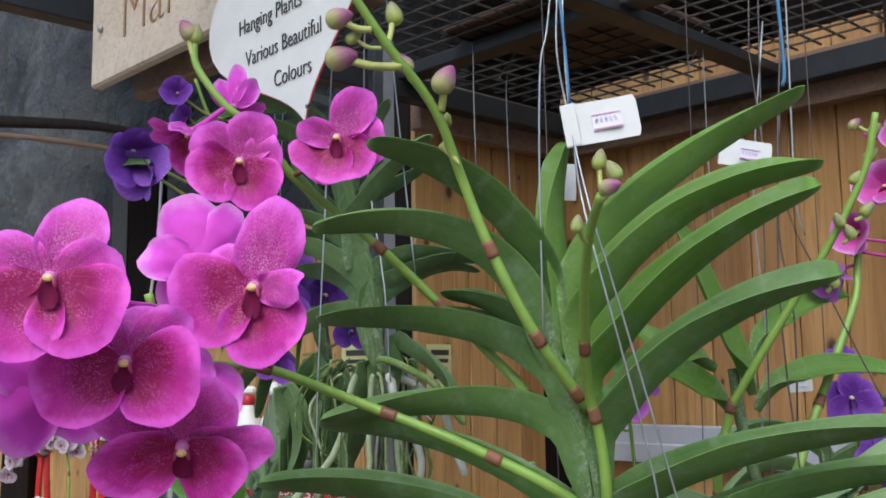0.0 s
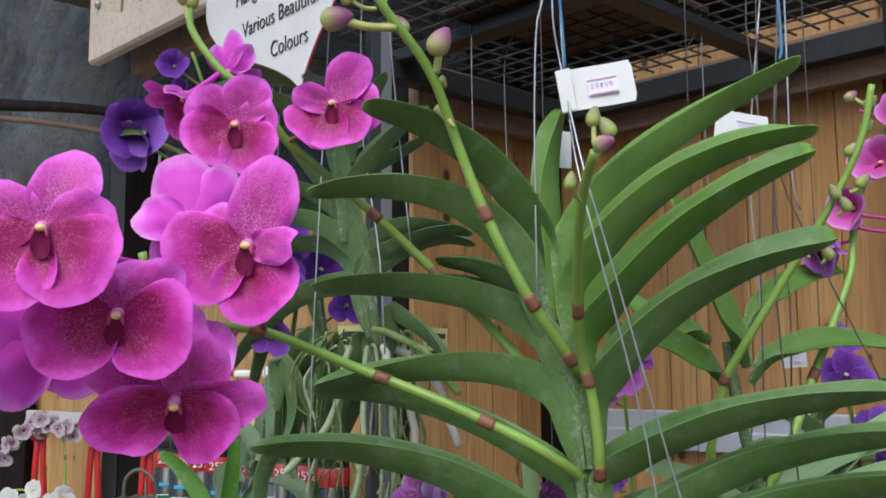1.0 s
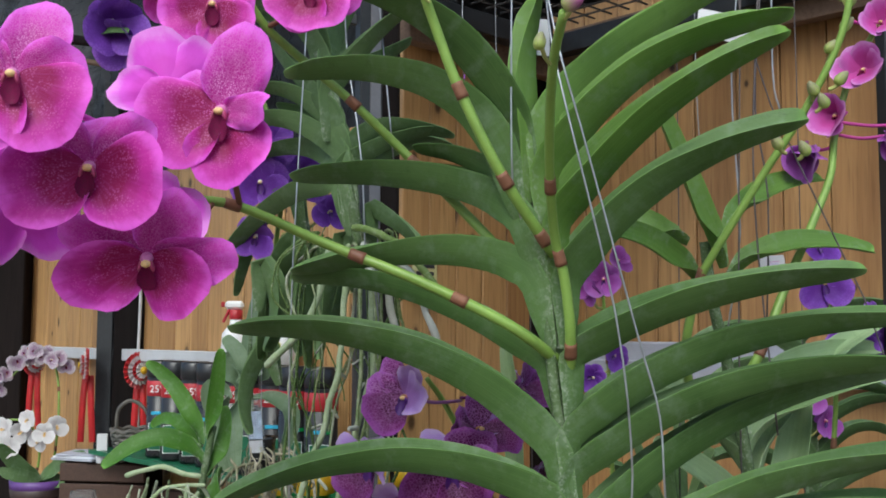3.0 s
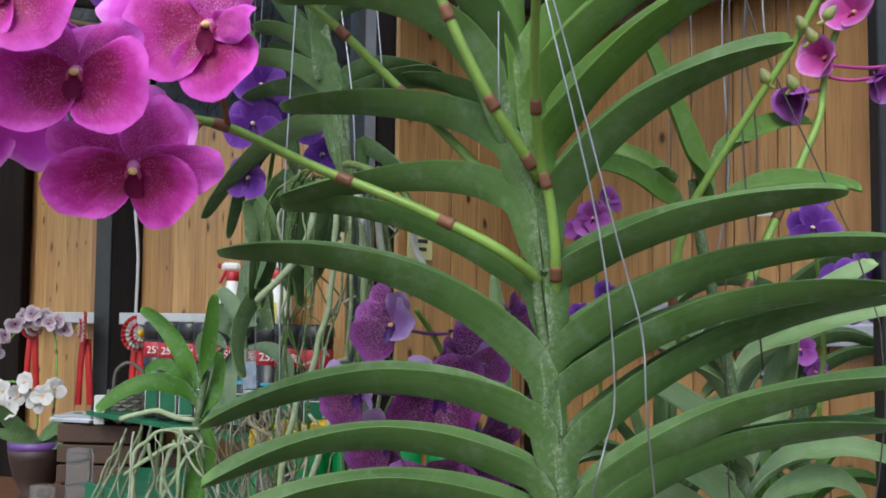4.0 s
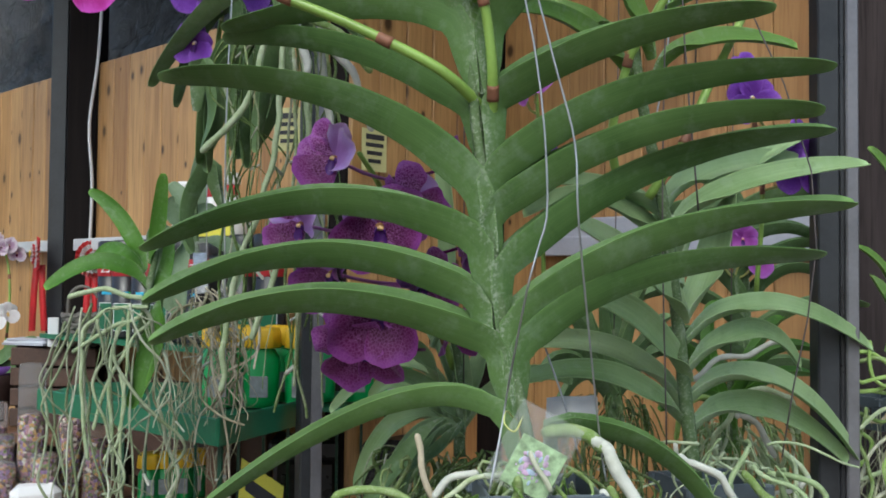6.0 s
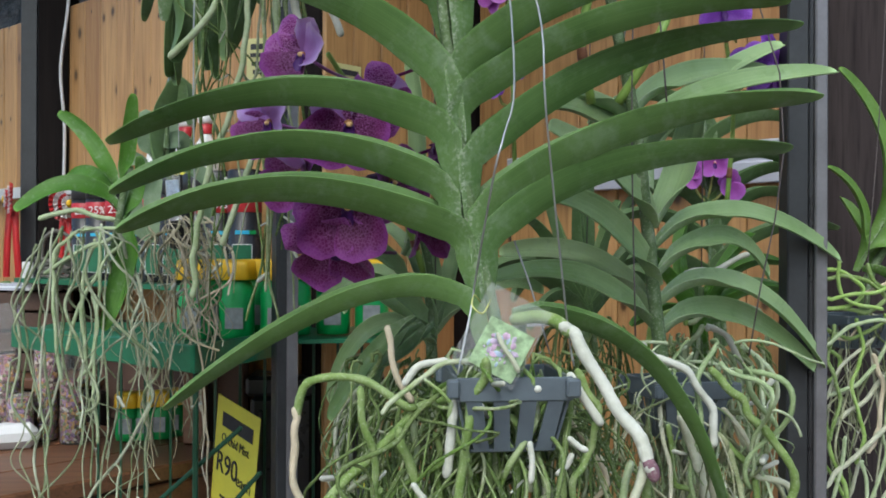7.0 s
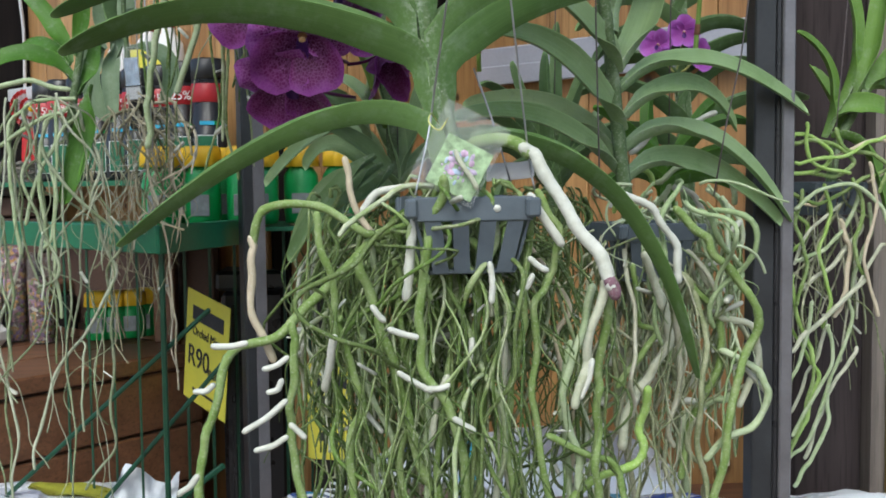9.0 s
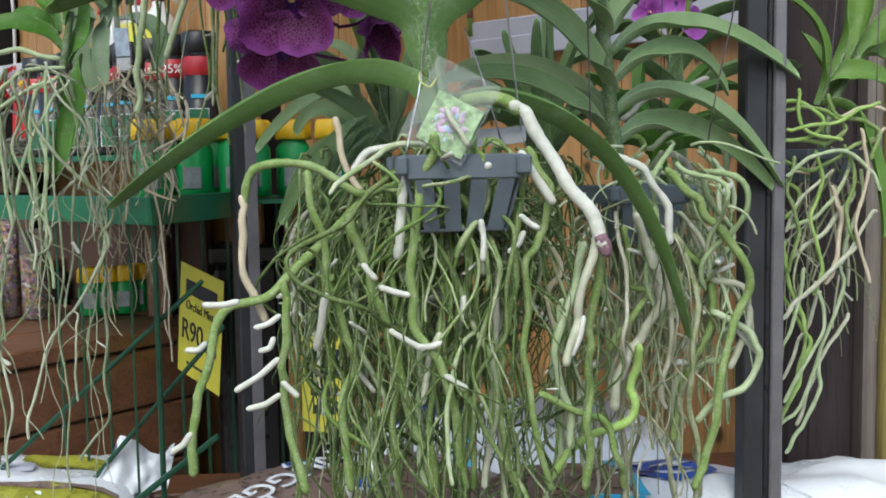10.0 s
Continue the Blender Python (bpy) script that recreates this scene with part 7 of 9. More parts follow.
# right-hand plant
right = orchid("vanda_orchid", (0.378, 1.085, 1.225), "strap-leaved orchid with pink flower spikes hanging in a grey basket", leaf_pale)
right_basket = hanging_basket(0.388, 1.065, 1.222, 0.042, 0.06, "grey slatted plastic orchid basket hung on wires", 0.78, 12)
stem([(0.310, 1.09, 1.705), (0.318, 1.09, 1.640), (0.335, 1.09, 1.560), (0.348, 1.09, 1.490), (0.360, 1.09, 1.390), (0.368, 1.085, 1.300), (0.378, 1.082, 1.215)], right, 0.0115)
leaf(right, (0.326, 1.090, 1.676), (0.288, 1.070, 1.760), (0.246, 1.050, 1.855), 0.0386, 75, leaf_young, 0.05, 0.5)
leaf(right, (0.304, 1.090, 1.656), (0.235, 1.045, 1.701), (0.166, 1.000, 1.705), 0.0336, 45, leaf_young, 0.05, 0.5)
leaf(right, (0.291, 1.090, 1.701), (0.243, 1.105, 1.726), (0.210, 1.120, 1.752), 0.0336, 45, leaf_young, 0.05, 0.5)
leaf(right, (0.334, 1.090, 1.712), (0.395, 1.145, 1.767), (0.483, 1.200, 1.791), 0.0302, 50, leaf_young, 0.05, 0.5)
leaf(right, (0.337, 1.090, 1.658), (0.399, 1.095, 1.699), (0.499, 1.100, 1.695), 0.0336, 50, leaf_young, 0.05, 0.5)
leaf(right, (0.368, 1.090, 1.319), (0.299, 1.045, 1.391), (0.222, 1.000, 1.413), 0.0386, 55, None, 0.05, 0.5)
leaf(right, (0.365, 1.090, 1.384), (0.317, 1.070, 1.441), (0.241, 1.050, 1.490), 0.0386, 60, None, 0.05, 0.5)
leaf(right, (0.365, 1.090, 1.273), (0.275, 1.045, 1.329), (0.176, 1.000, 1.327), 0.0302, 50, None, 0.05, 0.5)
leaf(right, (0.365, 1.090, 1.285), (0.307, 1.145, 1.348), (0.208, 1.200, 1.356), 0.0302, 45, None, 0.05, 0.5)
leaf(right, (0.371, 1.090, 1.384), (0.418, 1.145, 1.460), (0.455, 1.200, 1.563), 0.0370, 65, None, 0.05, 0.5)
leaf(right, (0.371, 1.090, 1.362), (0.492, 1.165, 1.403), (0.650, 1.240, 1.348), 0.0319, 50, None, 0.05, 0.5)
leaf(right, (0.374, 1.090, 1.331), (0.465, 1.145, 1.373), (0.541, 1.200, 1.326), 0.0302, 50, None, 0.05, 0.5)
leaf(right, (0.371, 1.090, 1.294), (0.492, 1.162, 1.315), (0.626, 1.235, 1.213), 0.0353, 50, None, 0.05, 0.5)
leaf(right, (0.374, 1.090, 1.260), (0.477, 1.160, 1.284), (0.612, 1.230, 1.209), 0.0336, 50, None, 0.05, 0.5)
leaf(right, (0.368, 1.090, 1.426), (0.425, 1.170, 1.529), (0.578, 1.250, 1.625), 0.0353, 55, None, 0.05, 0.5)
leaf(right, (0.354, 1.090, 1.445), (0.287, 1.145, 1.522), (0.202, 1.200, 1.509), 0.0370, 55, None, 0.05, 0.5)
leaf(right, (0.348, 1.090, 1.495), (0.306, 1.170, 1.536), (0.251, 1.250, 1.555), 0.0370, 55, None, 0.05, 0.5)
leaf(right, (0.345, 1.090, 1.501), (0.427, 1.170, 1.565), (0.568, 1.250, 1.587), 0.0336, 55, None, 0.05, 0.5)
leaf(right, (0.354, 1.090, 1.470), (0.430, 1.120, 1.535), (0.604, 1.150, 1.572), 0.0336, 50, None, 0.05, 0.5)
spike([(0.297, 1.090, 1.523), (0.280, 1.060, 1.585), (0.292, 1.050, 1.654), (0.303, 1.040, 1.683), (0.353, 1.020, 1.768), (0.392, 1.000, 1.834), (0.420, 0.980, 1.899), (0.430, 0.970, 1.954)], right, 0.0052, (0.12, 0.31))
spike([(0.327, 1.090, 1.523), (0.363, 1.080, 1.582), (0.398, 1.100, 1.651), (0.446, 1.130, 1.737), (0.473, 1.150, 1.789), (0.488, 1.170, 1.843), (0.510, 1.170, 1.917), (0.543, 1.170, 1.971)], right, 0.0055, (0.15, 0.32))
for z0, x0 in ((1.34, 0.31), (1.30, 0.47)):
    wire([(0.36, 1.07, 2.34), (0.345, 1.06, 1.95), (x0 + 0.02, 1.04, 1.55), (x0 + 0.02 * (1 if x0 < 0.4 else -1), 1.02, 1.25)], right_basket, 0.0009, wire_dark)
for p, f, s, r, sd, cl, kind in (((0.452, 1.16, 1.822), (-0.45, -0.45, -0.85), 0.074, 10, 41, 54, kit_violet), ((0.487, 1.165, 1.862), (-0.75, -0.7, -0.2), 0.074, -10, 42, 46, kit_pink),
                                  ((0.520, 1.16, 1.915), (-0.7, -0.8, 0.1), 0.072, 15, 43, 38, kit_pink), ((0.545, 1.17, 1.975), (-0.3, -0.9, 0.2), 0.062, 5, 44, 36, kit_pink),
                                  ((0.540, 1.15, 1.835), (0.2, -0.7, -0.6), 0.056, 5, 45, 52, kit_violet), ((0.570, 1.15, 1.850), (0.5, -0.7, -0.5), 0.066, 5, 46, 46, kit_pink)):
    flower(right, kind, p, f, s, r, sd, cl, "pink flower opening on a green spike")
    pedicel(right, p, (0.502 if p[2] > 1.85 else 0.488, 1.17, p[2] + 0.005), 0.002, pink_petal, 0.004)
for x, z in ((0.429, 1.915), (0.413, 1.892), (0.422, 1.860), (0.393, 1.849), (0.403, 1.837), (0.356, 1.795), (0.383, 1.789), (0.434, 1.940)):
    bud(right, (x, 0.985, z), 0.0095, "g", (15, 40 if x > 0.405 else -35), (0.5 * (x + 0.392 + (z - 1.834) * 0.35), 0.992, z - 0.010))
bud(right, (0.417, 0.99, 1.948), 0.0085, "p", (0, 50), (0.436, 0.985, 1.938))
root([(0.405, 0.999, 1.236), (0.428, 0.996, 1.212), (0.447, 0.995, 1.185), (0.472, 0.995, 1.157), (0.486, 0.996, 1.134), (0.483, 1.002, 1.090), (0.465, 0.996, 1.056), (0.460, 0.994, 1.005), (0.447, 1.000, 0.943), (0.434, 0.997, 0.909)], 0.0048, root_green, right)
root([(0.463, 1.036, 1.122), (0.492, 1.025, 1.114), (0.503, 1.030, 1.093), (0.500, 1.033, 1.060), (0.482, 1.029, 1.028)], 0.004, root_grey, right)
root([(0.464, 1.026, 1.086), (0.499, 1.020, 1.066), (0.508, 1.017, 1.046), (0.499, 1.019, 1.013), (0.472, 1.014, 1.000), (0.445, 1.019, 0.974)], 0.0042, root_sage, right)
root([(0.387, 0.997, 1.149), (0.394, 1.005, 1.104), (0.376, 1.004, 1.061), (0.358, 1.000, 1.038), (0.343, 0.994, 1.000)], 0.0054, root_grey, right)
root([(0.434, 1.037, 1.154), (0.459, 1.037, 1.125), (0.465, 1.036, 1.101), (0.460, 1.037, 1.060), (0.437, 1.044, 1.010), (0.422, 1.036, 0.948)], 0.0042, root_green, right)
root([(0.479, 1.045, 1.034), (0.449, 1.055, 1.024), (0.427, 1.051, 0.992), (0.433, 1.056, 0.932)], 0.0044, root_sage, right)
root([(0.363, 0.969, 1.192), (0.375, 0.975, 1.165), (0.379, 0.972, 1.143)], 0.0046, root_grey, right)
root([(0.360, 1.003, 1.178), (0.365, 1.003, 1.125), (0.383, 1.000, 1.114), (0.364, 0.995, 1.086), (0.344, 0.997, 1.057)], 0.0035, root_green, right)
curtain(right, (0.385, 1.055, 1.190), 0.06, 62, (0.14, 0.42), 7, (0.0014, 0.0044), 0.45, 0.25, root_pale, 1.7)
curtain(right, (0.415, 1.040, 1.245), 0.055, 30, (0.06, 0.30), 17, (0.0016, 0.0038), 1.3, 0.45, root_sage, 2.4)

# back plant, high, with hanging roots
back = orchid("vanda_orchid", (-0.067, 1.13, 1.72), "strap-leaved orchid hanging high with loose white roots", leaf_deep)
stem([(-0.118, 1.13, 1.925), (-0.105, 1.13, 1.880), (-0.092, 1.13, 1.840), (-0.080, 1.13, 1.769), (-0.067, 1.13, 1.700)], back, 0.0105)
leaf(back, (-0.093, 1.130, 1.772), (-0.181, 1.210, 1.758), (-0.270, 1.290, 1.677), 0.036, 55)
leaf(back, (-0.089, 1.130, 1.808), (-0.148, 1.165, 1.851), (-0.214, 1.200, 1.857), 0.036, 50)
leaf(back, (-0.086, 1.130, 1.795), (-0.029, 1.140, 1.827), (0.023, 1.150, 1.839), 0.03, 50)
leaf(back, (-0.083, 1.130, 1.782), (-0.016, 1.165, 1.826), (0.041, 1.200, 1.826), 0.03, 50)
leaf(back, (-0.105, 1.130, 1.879), (-0.059, 1.115, 1.934), (-0.010, 1.100, 1.969), 0.034, 60)
leaf(back, (-0.108, 1.130, 1.898), (-0.062, 1.165, 1.924), (-0.015, 1.200, 1.958), 0.03, 60)
leaf(back, (-0.111, 1.130, 1.905), (-0.145, 1.140, 1.967), (-0.226, 1.150, 2.004), 0.036, 55)
leaf(back, (-0.110, 1.130, 1.908), (-0.165, 1.190, 2.021), (-0.275, 1.250, 2.050), 0.036, 55)
leaf(back, (-0.108, 1.130, 1.912), (-0.095, 1.165, 1.972), (-0.063, 1.200, 2.037), 0.034, 65)
leaf(back, (-0.099, 1.130, 1.853), (-0.148, 1.165, 1.912), (-0.180, 1.200, 1.953), 0.034, 60)
leaf(back, (-0.092, 1.130, 1.827), (-0.134, 1.155, 1.876), (-0.190, 1.180, 1.895), 0.036, 55)
leaf(back, (-0.192, 1.200, 1.688), (-0.172, 1.200, 1.642), (-0.185, 1.200, 1.583), 0.034, 80)
leaf(back, (-0.122, 1.200, 1.698), (-0.172, 1.225, 1.672), (-0.188, 1.250, 1.562), 0.032, 70)
leaf(back, (-0.095, 1.200, 1.711), (-0.094, 1.200, 1.657), (-0.120, 1.200, 1.590), 0.032, 80)
leaf(back, (-0.076, 1.130, 1.820), (-0.032, 1.140, 1.842), (0.039, 1.150, 1.832), 0.03, 50)
leaf(back, (-0.089, 1.130, 1.801), (-0.120, 1.165, 1.847), (-0.172, 1.200, 1.876), 0.036, 50)
leaf(back, (-0.089, 1.130, 1.781), (-0.136, 1.190, 1.825), (-0.215, 1.250, 1.823), 0.034, 50)
leaf(back, (-0.155, 1.220, 1.721), (-0.184, 1.235, 1.667), (-0.199, 1.250, 1.572), 0.034, 60)
leaf(back, (-0.125, 1.200, 1.714), (-0.135, 1.200, 1.641), (-0.132, 1.200, 1.563), 0.03, 60)
leaf(back, (-0.088, 1.150, 1.719), (-0.104, 1.150, 1.656), (-0.114, 1.150, 1.575), 0.028, 60)
leaf(back, (-0.053, 1.100, 1.742), (-0.016, 1.075, 1.717), (0.007, 1.050, 1.687), 0.026, 55)
leaf(back, (-0.159, 1.250, 1.777), (-0.205, 1.275, 1.751), (-0.241, 1.300, 1.652), 0.034, 55)
leaf(back, (-0.151, 1.220, 1.679), (-0.157, 1.220, 1.630), (-0.146, 1.220, 1.576), 0.03, 70)
leaf(back, (-0.215, 1.400, 1.590), (-0.245, 1.400, 1.528), (-0.236, 1.400, 1.466), 0.036, 70)
curtain(back, (-0.085, 1.15, 1.715), 0.055, 26, (0.14, 0.50), 12, (0.0013, 0.0030), 0.7, 0.6)
for pts, r, mt in (([(-0.07, 1.10, 1.72), (-0.02, 1.07, 1.70), (0.02, 1.06, 1.655)], 0.0045, root_green), ([(-0.06, 1.10, 1.70), (-0.055, 1.08, 1.68), (-0.05, 1.07, 1.655)], 0.005, root_white),
                   ([(-0.10, 1.12, 1.70), (-0.12, 1.10, 1.62), (-0.16, 1.10, 1.575)], 0.0042, root_sage), ([(-0.08, 1.12, 1.70), (-0.09, 1.1, 1.55), (-0.13, 1.1, 1.42), (-0.14, 1.1, 1.31)], 0.0038, root_sage),
                   ([(-0.06, 1.12, 1.70), (-0.05, 1.1, 1.58), (-0.075, 1.1, 1.47), (-0.105, 1.09, 1.37)], 0.0038, root_sage), ([(-0.05, 1.12, 1.70), (0.0, 1.1, 1.66), (0.015, 1.1, 1.60)], 0.0048, root_white),
                   ([(-0.04, 1.13, 1.70), (-0.03, 1.12, 1.60), (-0.045, 1.12, 1.52)], 0.0048, root_white)):
    root(pts, r, mt, back)
wire([(-0.08, 1.15, 2.34), (-0.09, 1.14, 2.0), (-0.065, 1.10, 1.80), (-0.058, 1.09, 1.68)], back)
wire([(-0.08, 1.15, 2.34), (-0.05, 1.14, 2.0), (-0.03, 1.12, 1.80)], back)
wire([(-0.115, 1.15, 2.34), (-0.13, 1.12, 1.95), (-0.14, 1.10, 1.60), (-0.135, 1.10, 1.30)], back)

# low plant behind, with the dark purple cluster
low = orchid("vanda_orchid", (0.124, 1.14, 1.235), "orchid with a cluster of dark purple spotted flowers", leaf_pale)
leaf(low, (0.101, 0.98, 1.291), (0.055, 0.97, 1.251), (0.016, 0.98, 1.192), 0.019, 50, leaf_deep, flat=0.5)
leaf(low, (0.108, 1.0, 1.284), (0.069, 0.99, 1.245), (0.064, 1.0, 1.203), 0.016, 40, leaf_deep, flat=0.5)
leaf(low, (0.09, 1.0, 1.189), (0.085, 0.99, 1.162), (0.07, 1.0, 1.121), 0.011, 30, leaf_deep, flat=0.5)
leaf(low, (0.121, 1.02, 1.284), (0.092, 1.01, 1.256), (0.035, 1.02, 1.228), 0.017, 50, leaf_deep, flat=0.5)
stem([(0.105, 1.14, 1.44), (0.120, 1.14, 1.33), (0.124, 1.14, 1.23)], low, 0.010)
leaf(low, (0.118, 1.140, 1.250), (0.061, 1.170, 1.309), (0.020, 1.200, 1.284), 0.024, 50, None, 0.05, 0.5)
leaf(low, (0.118, 1.140, 1.257), (0.054, 1.170, 1.264), (0.005, 1.200, 1.177), 0.026, 55, None, 0.05, 0.5)
leaf(low, (0.112, 1.140, 1.270), (0.061, 1.195, 1.330), (-0.031, 1.250, 1.265), 0.024, 50, None, 0.05, 0.5)
leaf(low, (0.124, 1.140, 1.263), (0.101, 1.170, 1.348), (0.062, 1.200, 1.390), 0.024, 60, None, 0.05, 0.5)
leaf(low, (0.124, 1.140, 1.263), (0.119, 1.145, 1.346), (0.089, 1.150, 1.416), 0.024, 70, None, 0.05, 0.5)
leaf(low, (0.131, 1.140, 1.263), (0.153, 1.170, 1.347), (0.169, 1.200, 1.422), 0.024, 70, None, 0.05, 0.5)
leaf(low, (0.124, 1.140, 1.257), (0.093, 1.120, 1.301), (0.039, 1.100, 1.331), 0.024, 50, None, 0.05, 0.5)
leaf(low, (0.131, 1.140, 1.263), (0.192, 1.170, 1.315), (0.262, 1.200, 1.309), 0.024, 50, None, 0.05, 0.5)
leaf(low, (0.093, 1.140, 1.352), (0.111, 1.145, 1.442), (0.097, 1.150, 1.605), 0.024, 75, None, 0.05, 0.5)
leaf(low, (0.093, 1.140, 1.313), (0.054, 1.095, 1.356), (-0.005, 1.050, 1.336), 0.026, 50, None, 0.05, 0.5)
leaf(low, (0.124, 1.140, 1.250), (0.086, 1.095, 1.264), (0.045, 1.050, 1.223), 0.023, 50, None, 0.05, 0.5)
spike([(0.115, 1.14, 1.33), (0.09, 1.10, 1.40), (0.06, 1.06, 1.47), (0.03, 1.04, 1.53), (0.01, 1.02, 1.56)], low, 0.004)
dk = "dark purple flower with netted spots and a violet rim"
cluster = (
    ((-0.010, 0.955, 1.545), (-0.42, -0.9, 0.12), 0.084, [(-28, 1.05, 0.85, 4), (30, 0.98, 0.72, 30), (-80, 0.98, 0.95, 10), (82, 0.96, 0.78, 30), (-140, 0.85, 0.95, 14)], (1, 3)),
    ((-0.042, 0.965, 1.482), (-0.45, -0.85, -0.15), 0.082, [(-52, 1.0, 0.8, 10), (24, 0.95, 0.75, 22), (-96, 0.9, 0.7, 10), (76, 1.0, 0.62, 30), (-140, 0.85, 0.9, 12)], (0, 1, 3)),
    ((0.034, 0.955, 1.480), (0.10, -1.0, -0.12), 0.104, [(36, 1.0, 1.05, 12), (86, 1.0, 0.82, 16), (-50, 0.95, 0.80, 20), (140, 0.86, 0.9, 20), (-122, 1.0, 0.9, 16)], (2,)),
    ((0.034, 0.945, 1.402), (-0.05, -0.9, -0.42), 0.104, [(10, 0.8, 0.95, 26), (84, 0.98, 0.80, 18), (-92, 1.08, 0.85, 12), (150, 0.95, 0.85, 22), (-138, 1.0, 0.9, 14)], ()),
    ((0.020, 0.975, 1.366), (-0.15, -0.65, -0.75), 0.098, [(8, 0.9, 0.95, 10), (72, 1.0, 0.8, 4), (-74, 1.1, 0.85, 8), (140, 0.95, 0.8, 6), (-138, 1.05, 0.85, 8)], ()),
    ((0.104, 1.030, 1.548), (0.70, -0.6, 0.25), 0.070, [(-10, 1, 0.8, 34), (62, 0.9, 0.7, 30), (-66, 0.95, 0.7, 34), (128, 0.9, 0.7, 36), (-128, 0.9, 0.7, 34)], (2,)),
    ((0.120, 1.040, 1.465), (0.55, -0.6, -0.35), 0.074, [(0, 1, 0.8, 34), (62, 0.9, 0.7, 30), (-66, 0.95, 0.7, 44), (128, 0.9, 0.7, 36), (-128, 0.9, 0.7, 44)], (0, 2)),
    ((0.112, 1.040, 1.400), (0.20, -0.4, -0.95), 0.084, [(0, 1.1, 0.7, 50), (62, 1.0, 0.7, 54), (-66, 0.95, 0.7, 50), (128, 1.1, 0.6, 52), (-128, 1.1, 0.6, 54)], ()),
    ((-0.012, 0.972, 1.435), (-0.70, -0.75, -0.30), 0.088, [(0, 1, 0.9, 22), (58, 0.95, 0.8, 24), (-62, 0.95, 0.8, 20), (132, 0.9, 0.9, 20), (-128, 0.95, 0.9, 22)], (0,)),
    ((0.076, 0.985, 1.428), (0.55, -0.8, -0.35), 0.086, [(0, 1, 0.9, 22), (58, 0.95, 0.8, 24), (-62, 0.95, 0.8, 20), (132, 0.9, 0.9, 20), (-128, 0.95, 0.9, 22)], (2,)),
    ((0.062, 1.010, 1.510), (0.40, -0.8, 0.40), 0.086, [(0, 1, 0.9, 18), (62, 0.9, 0.8, 20), (-66, 0.95, 0.8, 20), (128, 0.9, 0.8, 20), (-128, 0.9, 0.8, 20)], (1,)),
)
for k, (p, f, s, form, swap) in enumerate(cluster):
    flower(low, kit_dark, p, f, s, 0, 60 + k, 0, dk, form=form, other=kit_lilac, swap=swap)
    pedicel(low, p, (0.06 - 0.02 * (p[2] - 1.47) / 0.1, 1.06, p[2] - 0.01), 0.0018, dark_net, 0.003)
curtain(low, (0.10, 1.16, 1.215), 0.075, 90, (0.16, 0.42), 21, (0.0018, 0.0036), 0.7, 0.35)
wire([(0.12, 1.15, 2.34), (0.125, 1.15, 1.7), (0.128, 1.14, 1.25)], low, 0.0008, wire_dark)

# small plant low at the shelf side
small = orchid("young_orchid", (-0.322, 1.48, 1.37), "small broad-leaved orchid with many bare hanging roots", leaf_fresh)
stem([(-0.306, 1.48, 1.470), (-0.319, 1.48, 1.397), (-0.326, 1.48, 1.350)], small, 0.010)
leaf(small, (-0.324, 1.480, 1.442), (-0.357, 1.490, 1.513), (-0.411, 1.500, 1.561), 0.027, 70, None, 0.05, True)
leaf(small, (-0.312, 1.480, 1.451), (-0.300, 1.465, 1.513), (-0.291, 1.450, 1.582), 0.025, 80, None, 0.05, True)
leaf(small, (-0.319, 1.480, 1.413), (-0.378, 1.465, 1.454), (-0.455, 1.450, 1.413), 0.032, 45, None, 0.05, True)
leaf(small, (-0.324, 1.480, 1.438), (-0.372, 1.515, 1.475), (-0.416, 1.550, 1.462), 0.022, 50, None, 0.05, True)
leaf(small, (-0.314, 1.480, 1.364), (-0.318, 1.470, 1.307), (-0.331, 1.460, 1.243), 0.028, 80, None, 0.05, True)
leaf(small, (-0.311, 1.480, 1.397), (-0.293, 1.490, 1.447), (-0.293, 1.500, 1.497), 0.024, 70, None, 0.05, True)
leaf(small, (-0.292, 1.480, 1.411), (-0.310, 1.470, 1.323), (-0.334, 1.460, 1.242), 0.033, 75, None, 0.05, True)
curtain(small, (-0.365, 1.47, 1.375), 0.075, 26, (0.22, 0.70), 31, (0.0016, 0.0034), 0.45, 0.2, root_pale_sage, 1.6)
root([(-0.312, 1.450, 1.389), (-0.365, 1.450, 1.385), (-0.397, 1.450, 1.358), (-0.402, 1.450, 1.323), (-0.400, 1.450, 1.268), (-0.392, 1.450, 1.173)], 0.0031, root_sage, small)
root([(-0.320, 1.450, 1.377), (-0.351, 1.450, 1.354), (-0.361, 1.450, 1.291), (-0.357, 1.450, 1.189)], 0.0031, root_sage, small)
root([(-0.335, 1.450, 1.385), (-0.341, 1.450, 1.323), (-0.370, 1.450, 1.268), (-0.381, 1.450, 1.217)], 0.0030, root_sage, small)
root([(-0.328, 1.450, 1.370), (-0.367, 1.450, 1.354), (-0.413, 1.450, 1.327)], 0.0033, root_sage, small)
root([(-0.346, 1.450, 1.291), (-0.340, 1.450, 1.244), (-0.349, 1.450, 1.197), (-0.365, 1.450, 1.173)], 0.0030, root_sage, small)
root([(-0.419, 1.450, 1.403), (-0.372, 1.450, 1.413), (-0.319, 1.450, 1.402)], 0.0041, root_sage, small)
root([(-0.305, 1.450, 1.370), (-0.333, 1.450, 1.338), (-0.339, 1.450, 1.268), (-0.346, 1.450, 1.181), (-0.338, 1.450, 1.085)], 0.0027, root_sage, small)

